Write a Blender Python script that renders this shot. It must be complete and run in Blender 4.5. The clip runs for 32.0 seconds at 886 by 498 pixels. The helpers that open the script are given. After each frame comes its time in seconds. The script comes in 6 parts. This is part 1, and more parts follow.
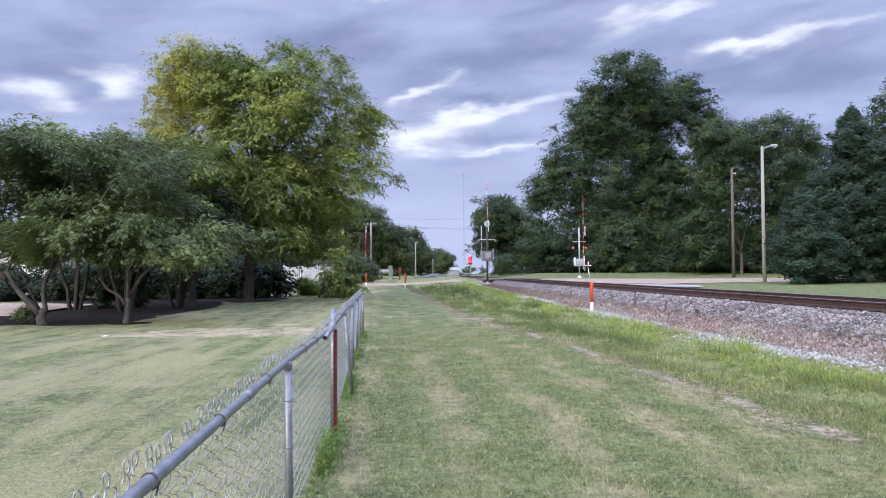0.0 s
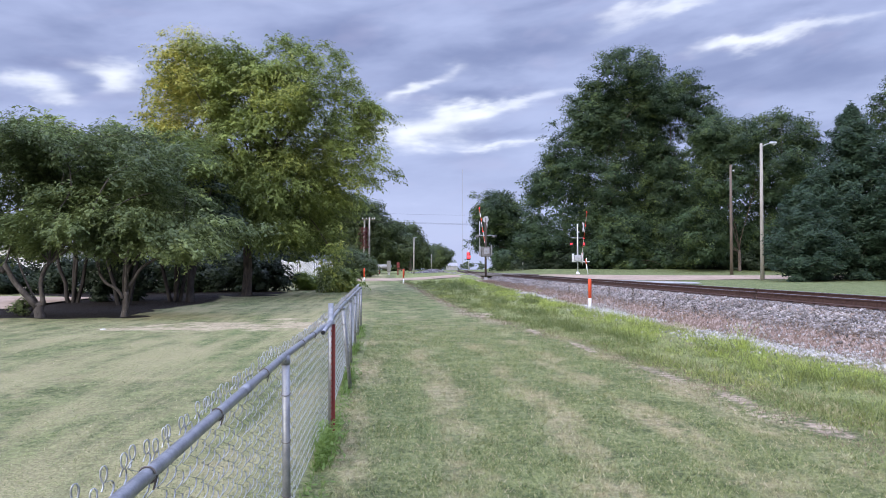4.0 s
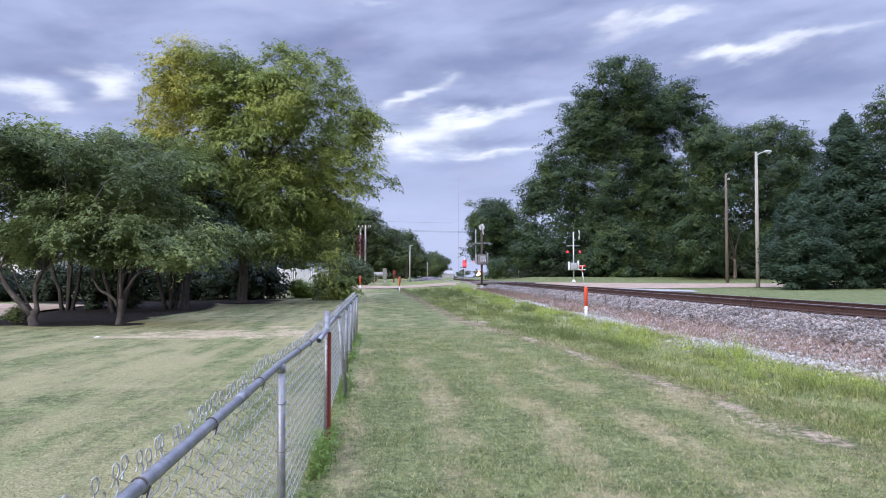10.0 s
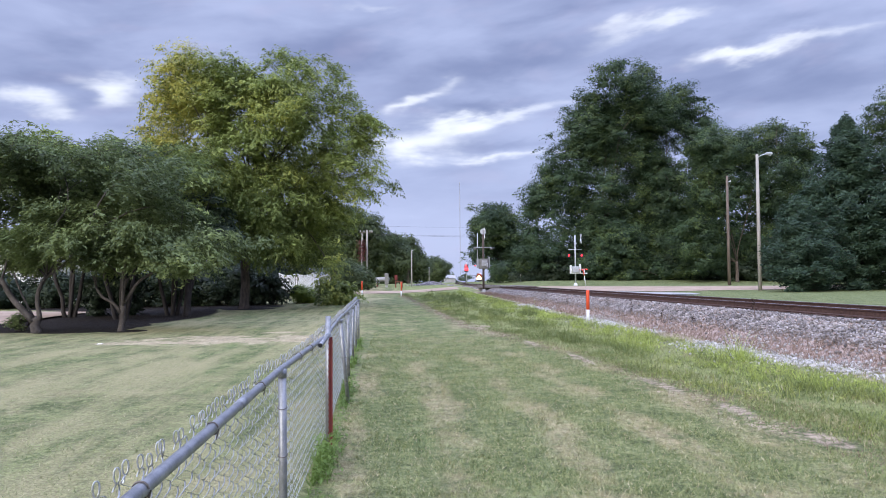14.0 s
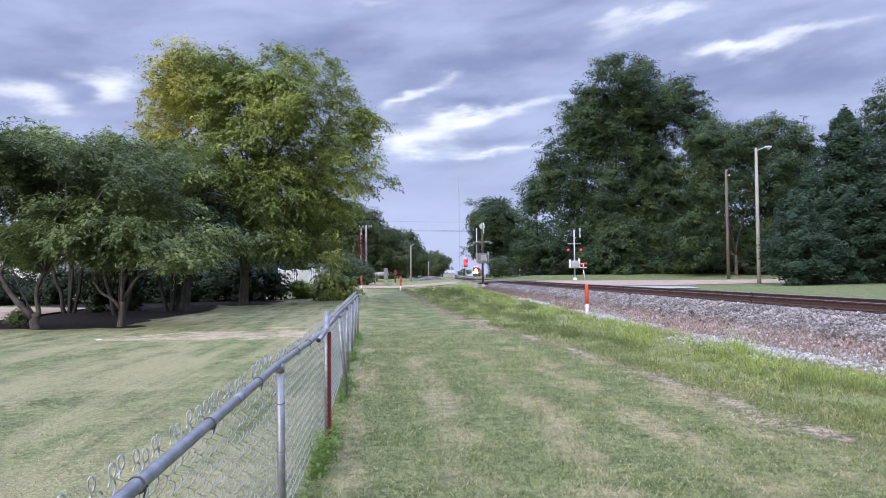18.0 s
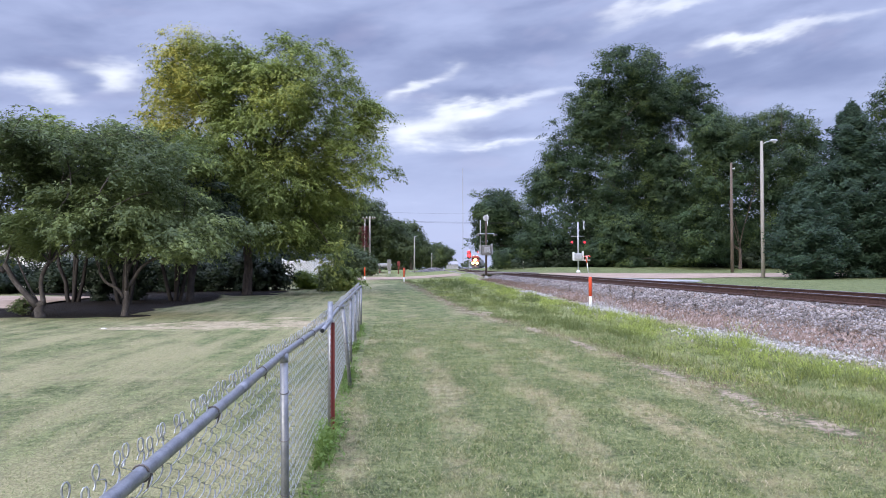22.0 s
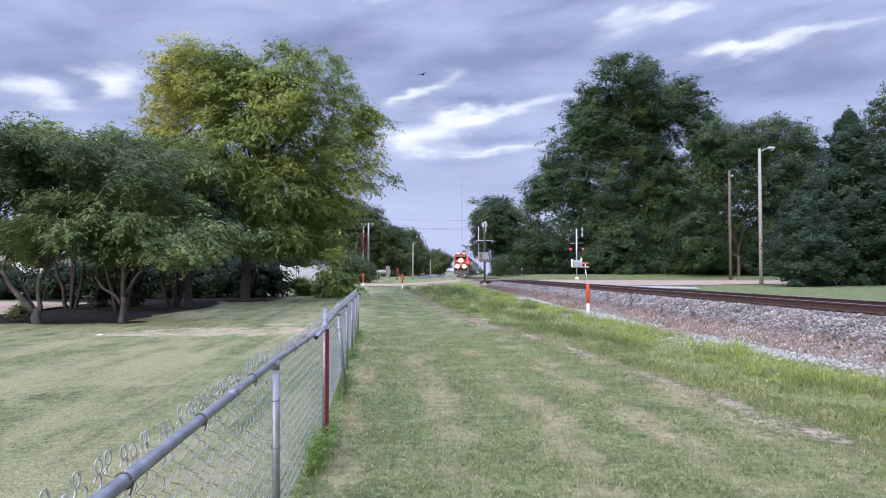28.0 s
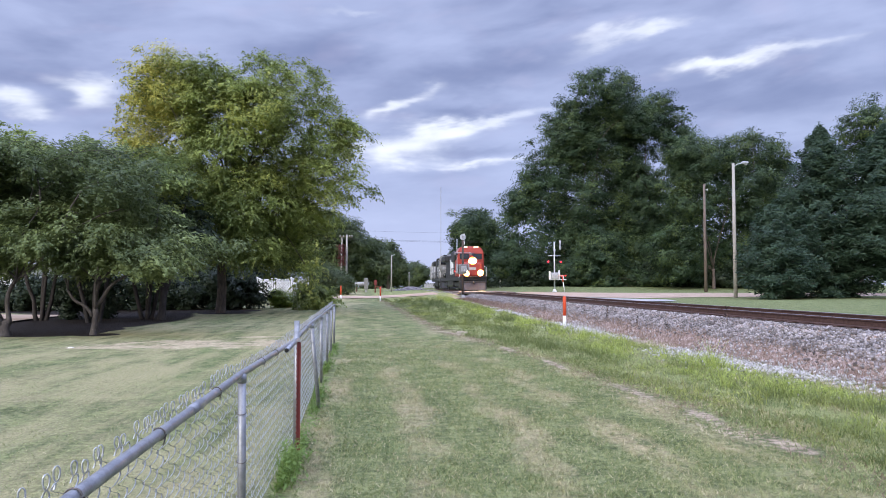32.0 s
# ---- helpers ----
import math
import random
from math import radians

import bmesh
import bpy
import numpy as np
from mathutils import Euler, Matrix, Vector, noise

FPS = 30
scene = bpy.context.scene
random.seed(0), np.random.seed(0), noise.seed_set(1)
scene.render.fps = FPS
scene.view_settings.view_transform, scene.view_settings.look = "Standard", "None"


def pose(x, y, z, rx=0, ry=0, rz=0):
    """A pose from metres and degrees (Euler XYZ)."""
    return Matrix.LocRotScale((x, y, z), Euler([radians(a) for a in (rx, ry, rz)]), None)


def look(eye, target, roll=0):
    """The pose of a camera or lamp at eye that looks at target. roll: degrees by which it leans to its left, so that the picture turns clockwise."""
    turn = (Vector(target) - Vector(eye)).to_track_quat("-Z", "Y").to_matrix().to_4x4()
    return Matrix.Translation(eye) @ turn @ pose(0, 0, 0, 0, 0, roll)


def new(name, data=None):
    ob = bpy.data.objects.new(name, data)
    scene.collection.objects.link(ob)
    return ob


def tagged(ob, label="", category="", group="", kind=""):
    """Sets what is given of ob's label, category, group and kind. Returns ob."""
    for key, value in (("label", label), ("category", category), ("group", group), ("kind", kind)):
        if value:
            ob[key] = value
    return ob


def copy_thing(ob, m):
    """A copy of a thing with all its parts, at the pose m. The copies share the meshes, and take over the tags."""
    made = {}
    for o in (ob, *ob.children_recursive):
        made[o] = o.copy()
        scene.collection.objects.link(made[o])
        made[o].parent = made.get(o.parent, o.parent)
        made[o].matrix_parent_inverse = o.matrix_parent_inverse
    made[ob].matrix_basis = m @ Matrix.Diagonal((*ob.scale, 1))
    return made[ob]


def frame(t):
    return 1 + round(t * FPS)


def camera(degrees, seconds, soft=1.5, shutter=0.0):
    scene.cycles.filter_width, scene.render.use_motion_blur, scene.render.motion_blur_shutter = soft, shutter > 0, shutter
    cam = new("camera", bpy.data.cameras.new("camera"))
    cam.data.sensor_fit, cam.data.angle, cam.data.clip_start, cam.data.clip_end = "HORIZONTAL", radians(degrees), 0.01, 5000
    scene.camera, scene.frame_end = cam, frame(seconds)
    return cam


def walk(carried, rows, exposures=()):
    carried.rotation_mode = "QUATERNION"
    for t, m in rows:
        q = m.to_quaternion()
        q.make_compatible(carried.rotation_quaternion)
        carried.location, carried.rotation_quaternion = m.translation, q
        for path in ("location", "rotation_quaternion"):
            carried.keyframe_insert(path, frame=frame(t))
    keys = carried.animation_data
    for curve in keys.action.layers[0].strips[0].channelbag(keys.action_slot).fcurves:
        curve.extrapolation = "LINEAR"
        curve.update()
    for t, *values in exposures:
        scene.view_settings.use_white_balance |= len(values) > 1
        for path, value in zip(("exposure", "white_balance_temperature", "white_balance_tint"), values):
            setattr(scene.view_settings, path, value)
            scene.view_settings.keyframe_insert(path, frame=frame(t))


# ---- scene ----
cam = camera(65.0, 32.0, soft=0.95)
PATH = [
    (0, (0.005, 0.084, 1.655), (0.142, 2.079, 1.719), -0.4),
    (0.5, (0.006, 0.085, 1.654), (0.145, 2.08, 1.717), -0.4),
    (1, (0.008, 0.084, 1.653), (0.149, 2.078, 1.714), -0.3),
    (1.5, (0.009, 0.087, 1.65), (0.151, 2.081, 1.71), -0.2),
    (2, (0.007, 0.088, 1.652), (0.148, 2.082, 1.709), -0.2),
    (2.5, (0.005, 0.087, 1.656), (0.146, 2.081, 1.709), -0.0),
    (3, (0.001, 0.094, 1.654), (0.14, 2.089, 1.704), 0.1),
    (3.5, (0.003, 0.088, 1.656), (0.142, 2.083, 1.705), 0.0),
    (5.5, (0.003, 0.092, 1.653), (0.151, 2.086, 1.72), -0.1),
    (6, (0.006, 0.087, 1.654), (0.155, 2.08, 1.727), -0.1),
    (6.5, (0.008, 0.089, 1.652), (0.159, 2.082, 1.73), -0.1),
    (7, (0.009, 0.088, 1.652), (0.161, 2.081, 1.731), -0.0),
    (7.5, (0.004, 0.086, 1.653), (0.156, 2.078, 1.73), -0.0),
    (8, (0.0, 0.096, 1.654), (0.153, 2.089, 1.727), 0.0),
    (8.5, (0.0, 0.107, 1.655), (0.153, 2.1, 1.724), 0.1),
    (9, (0.003, 0.108, 1.656), (0.155, 2.101, 1.724), 0.0),
    (9.5, (0.005, 0.099, 1.657), (0.157, 2.092, 1.726), -0.1),
    (10, (-0.001, 0.111, 1.654), (0.152, 2.104, 1.727), -0.0),
    (10.5, (0.007, 0.101, 1.654), (0.156, 2.094, 1.733), -0.2),
    (11, (0.007, 0.088, 1.655), (0.152, 2.081, 1.739), -0.2),
    (11.5, (0.004, 0.079, 1.656), (0.146, 2.072, 1.746), -0.3),
    (12, (0.008, 0.078, 1.66), (0.147, 2.071, 1.752), -0.3),
    (12.5, (0.006, 0.084, 1.659), (0.145, 2.077, 1.75), -0.3),
    (13, (0.007, 0.081, 1.657), (0.149, 2.074, 1.746), -0.4),
    (13.5, (0.008, 0.087, 1.654), (0.153, 2.08, 1.741), -0.4),
    (14, (0.009, 0.098, 1.651), (0.157, 2.09, 1.737), -0.4),
    (14.5, (0.012, 0.098, 1.651), (0.162, 2.091, 1.737), -0.4),
    (16.5, (0.02, 0.094, 1.654), (0.172, 2.086, 1.732), -0.5),
    (17, (0.019, 0.1, 1.654), (0.172, 2.093, 1.728), -0.5),
    (17.5, (0.021, 0.098, 1.655), (0.173, 2.091, 1.726), -0.5),
    (18, (0.021, 0.099, 1.649), (0.171, 2.092, 1.72), -0.6),
    (18.5, (0.021, 0.1, 1.649), (0.169, 2.093, 1.72), -0.6),
    (19, (0.019, 0.102, 1.648), (0.166, 2.095, 1.718), -0.6),
    (19.5, (0.018, 0.096, 1.653), (0.163, 2.089, 1.72), -0.5),
    (20, (0.018, 0.097, 1.656), (0.162, 2.09, 1.716), -0.4),
    (20.5, (0.017, 0.101, 1.651), (0.159, 2.095, 1.706), -0.3),
    (21, (0.015, 0.111, 1.646), (0.156, 2.106, 1.696), -0.2),
    (21.5, (0.018, 0.113, 1.647), (0.157, 2.108, 1.694), -0.2),
    (22, (0.015, 0.112, 1.646), (0.155, 2.107, 1.693), -0.2),
    (22.5, (0.015, 0.111, 1.644), (0.154, 2.106, 1.692), -0.2),
    (23, (0.016, 0.104, 1.647), (0.154, 2.098, 1.695), -0.2),
    (23.5, (0.018, 0.108, 1.648), (0.154, 2.103, 1.694), -0.2),
    (24, (0.017, 0.111, 1.648), (0.153, 2.106, 1.694), -0.1),
    (24.5, (0.019, 0.107, 1.651), (0.153, 2.102, 1.698), -0.0),
    (25, (0.018, 0.113, 1.648), (0.151, 2.108, 1.698), -0.0),
    (25.5, (0.019, 0.113, 1.648), (0.152, 2.108, 1.702), -0.0),
    (27.5, (0.046, 0.099, 1.649), (0.187, 2.093, 1.713), -0.1),
    (28, (0.057, 0.103, 1.649), (0.2, 2.097, 1.715), -0.1),
    (28.5, (0.069, 0.106, 1.647), (0.212, 2.099, 1.717), -0.1),
    (29, (0.081, 0.108, 1.647), (0.226, 2.102, 1.722), -0.1),
    (29.5, (0.095, 0.101, 1.65), (0.242, 2.094, 1.727), -0.2),
    (30, (0.105, 0.099, 1.652), (0.257, 2.091, 1.732), -0.3),
    (30.5, (0.113, 0.097, 1.652), (0.271, 2.089, 1.735), -0.3),
    (31, (0.115, 0.093, 1.651), (0.282, 2.084, 1.739), -0.2),
    (31.5, (0.119, 0.094, 1.65), (0.301, 2.084, 1.745), -0.1),
    (32, (0.118, 0.087, 1.652), (0.321, 2.074, 1.753), 0.0),
]
walk(cam, [(t, look(eye, target, roll)) for t, eye, target, roll in PATH])

# ---- world and light ----
SUN_EL, SUN_AZ = 26.0, 218.0


class Nodes:
    """Short forms for building node trees."""

    def __init__(self, tree):
        self.tree, self.links = tree, tree.links

    def add(self, kind, **sets):
        n = self.tree.nodes.new(kind)
        for key, value in sets.items():
            setattr(n, key, value)
        return n

    def put(self, socket, value):
        if value is None:
            return
        if isinstance(value, bpy.types.NodeSocket):
            self.links.new(value, socket)
        else:
            socket.default_value = value

    def m(self, op, a, b=None, c=None):
        n = self.add("ShaderNodeMath", operation=op)
        for s, v in zip(n.inputs, (a, b, c)):
            self.put(s, v)
        return n.outputs[0]

    def mix(self, f, a, b, blend="MIX"):
        n = self.add("ShaderNodeMix", data_type="RGBA", blend_type=blend)
        self.put(n.inputs[0], f)
        self.put(n.inputs[6], (*a, 1) if isinstance(a, tuple) and len(a) == 3 else a)
        self.put(n.inputs[7], (*b, 1) if isinstance(b, tuple) and len(b) == 3 else b)
        return n.outputs[2]

    def ramp(self, f, lo, hi):
        n = self.add("ShaderNodeMapRange", interpolation_type="SMOOTHSTEP")
        self.put(n.inputs[0], f)
        n.inputs[1].default_value, n.inputs[2].default_value = lo, hi
        return n.outputs[0]

    def noise(self, vec, scale, detail=4.0, rough=0.55, warp=0.0):
        n = self.add("ShaderNodeTexNoise")
        self.put(n.inputs["Vector"], vec)
        n.inputs["Scale"].default_value, n.inputs["Detail"].default_value = scale, detail
        n.inputs["Roughness"].default_value, n.inputs["Distortion"].default_value = rough, warp
        return n.outputs[0]

    def scaled(self, vec, s):
        n = self.add("ShaderNodeVectorMath", operation="MULTIPLY")
        self.put(n.inputs[0], vec)
        n.inputs[1].default_value = s
        return n.outputs[0]

    def xyz(self, vec):
        n = self.add("ShaderNodeSeparateXYZ")
        self.put(n.inputs[0], vec)
        return n.outputs

    def vec(self, x, y, z):
        n = self.add("ShaderNodeCombineXYZ")
        for s, v in zip(n.inputs, (x, y, z)):
            self.put(s, v)
        return n.outputs[0]


world = bpy.data.worlds.new("overcast_sky")
scene.world = world
world.use_nodes = True
world.node_tree.nodes.clear()
w = Nodes(world.node_tree)
sky = w.add("ShaderNodeTexSky", sky_type="NISHITA", sun_disc=False)
sky.sun_elevation, sky.sun_rotation = radians(SUN_EL), radians(SUN_AZ)
way = w.add("ShaderNodeTexCoord").outputs["Generated"]
wx, wy, wz = w.xyz(way)
up = w.m("MAXIMUM", wz, 0.0)
deg = 57.29578
az = w.m("MULTIPLY", w.m("ARCTAN2", wx, wy), deg)
el = w.m("MULTIPLY", w.m("ARCSINE", up), deg)
flat = w.m("ADD", up, 0.16)
deck = w.vec(w.m("DIVIDE", wx, flat), w.m("DIVIDE", wy, flat), 0.0)
big = w.noise(w.scaled(deck, (0.5, 0.85, 1)), 1.15, 5.0, 0.52, 0.3)
fine = w.noise(w.scaled(deck, (0.8, 1.15, 1)), 3.4, 6.0, 0.55, 0.3)
lumps = w.m("ADD", w.m("MULTIPLY", big, 0.6), w.m("MULTIPLY", fine, 0.4))
# The wind has drawn the deck out along a slight slope; its edges are torn.
slope = w.vec(w.m("ADD", az, w.m("MULTIPLY", el, 0.3)), w.m("SUBTRACT", el, w.m("MULTIPLY", az, 0.12)), 0.0)
torn = w.noise(w.scaled(slope, (0.15, 0.42, 1)), 1.0, 3.5, 0.52, 0.2)
torn2 = w.noise(w.scaled(slope, (0.13, 0.36, 1)), 1.3, 4.0, 0.55, 0.2)
wisp = w.noise(w.scaled(slope, (0.085, 0.30, 1)), 1.0, 4.0, 0.50, 0.3)
az_t = w.m("ADD", az, w.m("MULTIPLY", w.m("SUBTRACT", torn, 0.5), 9.0))
el_t = w.m("ADD", el, w.m("MULTIPLY", w.m("SUBTRACT", torn2, 0.5), 3.2))


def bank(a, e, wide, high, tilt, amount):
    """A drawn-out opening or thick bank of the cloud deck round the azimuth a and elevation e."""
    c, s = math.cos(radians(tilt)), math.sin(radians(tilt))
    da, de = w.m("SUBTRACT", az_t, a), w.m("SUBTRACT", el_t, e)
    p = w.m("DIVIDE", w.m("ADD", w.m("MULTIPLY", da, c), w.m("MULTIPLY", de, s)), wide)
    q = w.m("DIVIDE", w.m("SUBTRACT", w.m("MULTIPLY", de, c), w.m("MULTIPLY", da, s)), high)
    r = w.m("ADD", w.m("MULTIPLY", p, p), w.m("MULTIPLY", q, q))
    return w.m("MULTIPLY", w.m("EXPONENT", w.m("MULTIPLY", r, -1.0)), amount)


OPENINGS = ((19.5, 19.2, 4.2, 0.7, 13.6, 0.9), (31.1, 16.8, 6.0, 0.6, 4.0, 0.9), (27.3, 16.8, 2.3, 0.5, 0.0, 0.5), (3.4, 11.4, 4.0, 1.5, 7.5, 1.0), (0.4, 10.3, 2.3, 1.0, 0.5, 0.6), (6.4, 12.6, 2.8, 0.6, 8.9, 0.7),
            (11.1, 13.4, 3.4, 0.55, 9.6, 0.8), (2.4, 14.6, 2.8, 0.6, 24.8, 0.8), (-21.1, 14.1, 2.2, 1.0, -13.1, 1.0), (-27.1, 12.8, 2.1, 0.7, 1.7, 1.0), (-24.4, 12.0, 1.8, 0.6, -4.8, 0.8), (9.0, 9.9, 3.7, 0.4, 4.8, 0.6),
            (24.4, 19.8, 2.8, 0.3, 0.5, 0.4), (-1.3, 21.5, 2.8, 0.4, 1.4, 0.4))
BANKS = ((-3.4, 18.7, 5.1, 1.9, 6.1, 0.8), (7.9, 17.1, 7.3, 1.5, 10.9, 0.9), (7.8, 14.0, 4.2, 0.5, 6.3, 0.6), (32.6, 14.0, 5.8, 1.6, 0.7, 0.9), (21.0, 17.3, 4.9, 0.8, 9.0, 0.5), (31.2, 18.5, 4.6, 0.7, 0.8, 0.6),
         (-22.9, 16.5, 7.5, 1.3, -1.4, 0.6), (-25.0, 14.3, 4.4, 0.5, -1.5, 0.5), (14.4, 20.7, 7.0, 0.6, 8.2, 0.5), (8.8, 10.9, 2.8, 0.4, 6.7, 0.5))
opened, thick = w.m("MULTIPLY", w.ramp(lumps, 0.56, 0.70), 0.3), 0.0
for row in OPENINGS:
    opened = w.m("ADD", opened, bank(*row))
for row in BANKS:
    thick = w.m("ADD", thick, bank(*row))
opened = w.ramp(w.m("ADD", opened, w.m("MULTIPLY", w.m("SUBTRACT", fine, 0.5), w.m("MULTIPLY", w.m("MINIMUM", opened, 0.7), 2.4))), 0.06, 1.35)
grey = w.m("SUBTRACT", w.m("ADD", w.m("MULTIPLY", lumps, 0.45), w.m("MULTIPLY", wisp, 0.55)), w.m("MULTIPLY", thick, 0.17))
cloud = w.mix(w.ramp(grey, 0.26, 0.66), (0.162, 0.196, 0.345), (0.320, 0.368, 0.560))
cloud = w.mix(w.m("MULTIPLY", w.ramp(el, 12.0, 2.0), 0.85), cloud, (0.350, 0.395, 0.600))
cloud = w.mix(w.m("MULTIPLY", w.ramp(torn, 0.50, 0.72), 0.20), cloud, (0.350, 0.335, 0.490))
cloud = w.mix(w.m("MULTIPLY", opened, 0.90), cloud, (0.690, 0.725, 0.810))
# The deck is brightest towards the zenith, as under any even overcast.
lift = w.m("ADD", 1.0, w.m("MULTIPLY", w.ramp(el, 23.0, 62.0), 4.6))
cloud = w.mix(1.0, cloud, w.vec(lift, lift, lift), "MULTIPLY")
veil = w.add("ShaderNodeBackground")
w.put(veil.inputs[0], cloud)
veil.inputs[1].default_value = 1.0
clear = w.add("ShaderNodeBackground")
w.put(clear.inputs[0], sky.outputs[0])
clear.inputs[1].default_value = 0.06
both = w.add("ShaderNodeMixShader")
both.inputs[0].default_value = 0.92
w.links.new(clear.outputs[0], both.inputs[1])
w.links.new(veil.outputs[0], both.inputs[2])
w.links.new(both.outputs[0], w.add("ShaderNodeOutputWorld").inputs[0])

sun = new("sun", bpy.data.lights.new("sun", "SUN"))
sun.data.energy, sun.data.angle, sun.data.color = 2.2, radians(40), (1.0, 0.95, 0.87)
a, e = radians(SUN_AZ), radians(SUN_EL)
sun.matrix_world = look((0, 0, 60), (-math.sin(a) * math.cos(e), -math.cos(a) * math.cos(e), 60 - math.sin(e)))
scene.view_settings.exposure = 0.72


# ---- materials ----
def material(name, rough=0.7, metal=0.0, spec=0.4):
    mt = bpy.data.materials.new(name)
    mt.use_nodes = True
    n = Nodes(mt.node_tree)
    p = mt.node_tree.nodes["Principled BSDF"]
    p.inputs["Roughness"].default_value, p.inputs["Metallic"].default_value = rough, metal
    p.inputs["Specular IOR Level"].default_value = spec
    return mt, n, p


def bumped(n, p, height, strength, distance):
    b = n.add("ShaderNodeBump")
    b.inputs["Strength"].default_value, b.inputs["Distance"].default_value = strength, distance
    n.put(b.inputs["Height"], height)
    n.put(p.inputs["Normal"], b.outputs[0])


def surface(name, c1, c2, scale=8.0, rough=0.7, metal=0.0, spec=0.4, stretch=(1, 1, 1), bump=0.2, depth=0.01, fleck=None, island=0.0):
    """A worn surface: two tones at a coarse and a fine scale, with relief. fleck: a third colour in small spots."""
    mt, n, p = material(name, rough, metal, spec)
    at = n.scaled(n.add("ShaderNodeTexCoord").outputs["Object"], stretch)
    coarse, grain = n.noise(at, scale, 5), n.noise(at, scale * 9, 3, 0.65)
    f = n.ramp(n.m("ADD", n.m("MULTIPLY", coarse, 0.65), n.m("MULTIPLY", grain, 0.35)), 0.34, 0.66)
    colour = n.mix(f, c1, c2)
    if fleck:
        colour = n.mix(n.ramp(n.noise(at, scale * 3.1, 4, 0.7), 0.58, 0.68), colour, fleck)
    if island:
        r = n.m("ADD", 1.0 - island, n.m("MULTIPLY", n.add("ShaderNodeNewGeometry").outputs["Random Per Island"], 2 * island))
        colour = n.mix(1.0, colour, n.vec(r, r, r), "MULTIPLY")
    n.put(p.inputs["Base Color"], colour)
    n.put(p.inputs["Roughness"], n.m("ADD", rough - 0.08, n.m("MULTIPLY", grain, 0.16)))
    if bump:
        bumped(n, p, n.m("ADD", coarse, grain), bump, depth)
    return mt


def glow(name, colour, strength):
    mt, n, p = material(name, 0.3)
    p.inputs["Base Color"].default_value = (*colour, 1)
    p.inputs["Emission Color"].default_value = (*colour, 1)
    p.inputs["Emission Strength"].default_value = strength
    return mt


def foliage(name, dark, light, tip=None, rough=0.55, turning=None, lime=None):
    """Leaves: each leaf has its own tone, and whole sprays differ; some light passes through."""
    mt, n, p = material(name, rough, 0.0, 0.3)
    r = n.add("ShaderNodeNewGeometry").outputs["Random Per Island"]
    where = n.add("ShaderNodeTexCoord").outputs["Object"]
    tone = n.add("ShaderNodeAttribute", attribute_name="tone").outputs["Fac"]
    spray = n.m("ADD", n.m("MULTIPLY", tone, 0.6), n.m("MULTIPLY", n.ramp(n.noise(where, 0.55, 3), 0.35, 0.65), 0.4))
    f = n.m("ADD", n.m("MULTIPLY", r, 0.28), n.m("MULTIPLY", spray, 0.72))
    colour = n.mix(n.m("POWER", f, 1.5), dark, light)
    if tip:
        colour = n.mix(n.m("MULTIPLY", n.ramp(n.noise(where, 0.32, 2), 0.50, 0.62), n.ramp(r, 0.2, 0.8)), colour, tip)
    if turning:
        x, _, z = n.xyz(where)
        side = n.m("MULTIPLY", n.ramp(x, -0.5, -3.5), n.ramp(z, 6.0, 9.5))
        colour = n.mix(n.m("MULTIPLY", side, n.ramp(n.m("ADD", r, tone), 0.5, 1.3)), colour, turning)
    if lime:
        x, _, z = n.xyz(where)
        young = n.m("MULTIPLY", n.m("MULTIPLY", n.ramp(x, 4.9, 5.9), n.ramp(n.noise(n.scaled(where, (1, 0.4, 1)), 0.7, 3), 0.36, 0.46)), n.ramp(z, 0.02, 0.12))
        colour = n.mix(n.m("MULTIPLY", young, n.ramp(r, 0.05, 0.5)), colour, lime)
    n.put(p.inputs["Base Color"], colour)
    t = n.add("ShaderNodeBsdfTranslucent")
    n.put(t.inputs[0], colour)
    mx = n.add("ShaderNodeMixShader")
    mx.inputs[0].default_value = 0.38
    n.links.new(p.outputs[0], mx.inputs[1])
    n.links.new(t.outputs[0], mx.inputs[2])
    n.links.new(mx.outputs[0], mt.node_tree.nodes["Material Output"].inputs[0])
    return mt


STEEL = surface("galvanised_steel", (0.185, 0.19, 0.20), (0.31, 0.315, 0.33), 14, 0.44, 0.55, 0.5, bump=0.1, fleck=(0.20, 0.20, 0.21))
WIRE = surface("galvanised_wire", (0.28, 0.29, 0.295), (0.54, 0.55, 0.55), 30, 0.40, 0.65, 0.5, bump=0)
TIE_WIRE = surface("dark_tie_wire", (0.075, 0.062, 0.056), (0.16, 0.14, 0.13), 20, 0.6, 0.4, bump=0.1)
RED_PAINT = surface("red_painted_steel", (0.115, 0.020, 0.019), (0.165, 0.030, 0.027), 12, 0.55, 0.1, bump=0.15, fleck=(0.10, 0.035, 0.03))
RUST = surface("brown_rail_steel", (0.055, 0.030, 0.025), (0.10, 0.056, 0.045), 10, 0.75, 0.3, bump=0.25)
RAILTOP = surface("worn_rail_top", (0.20, 0.19, 0.20), (0.30, 0.29, 0.30), 10, 0.35, 0.9, bump=0.05)
TIE = surface("creosoted_wood", (0.030, 0.024, 0.021), (0.075, 0.058, 0.050), 6, 0.85, stretch=(1, 6, 6), bump=0.5)
STONE = surface("ballast_stone", (0.125, 0.112, 0.110), (0.33, 0.302, 0.296), 2.2, 0.85, 0.0, 0.2, bump=0.3, fleck=(0.24, 0.165, 0.135), island=0.5)
LIMESTONE = surface("white_gravel", (0.27, 0.258, 0.245), (0.43, 0.415, 0.395), 9, 0.9, bump=0.3, island=0.35)
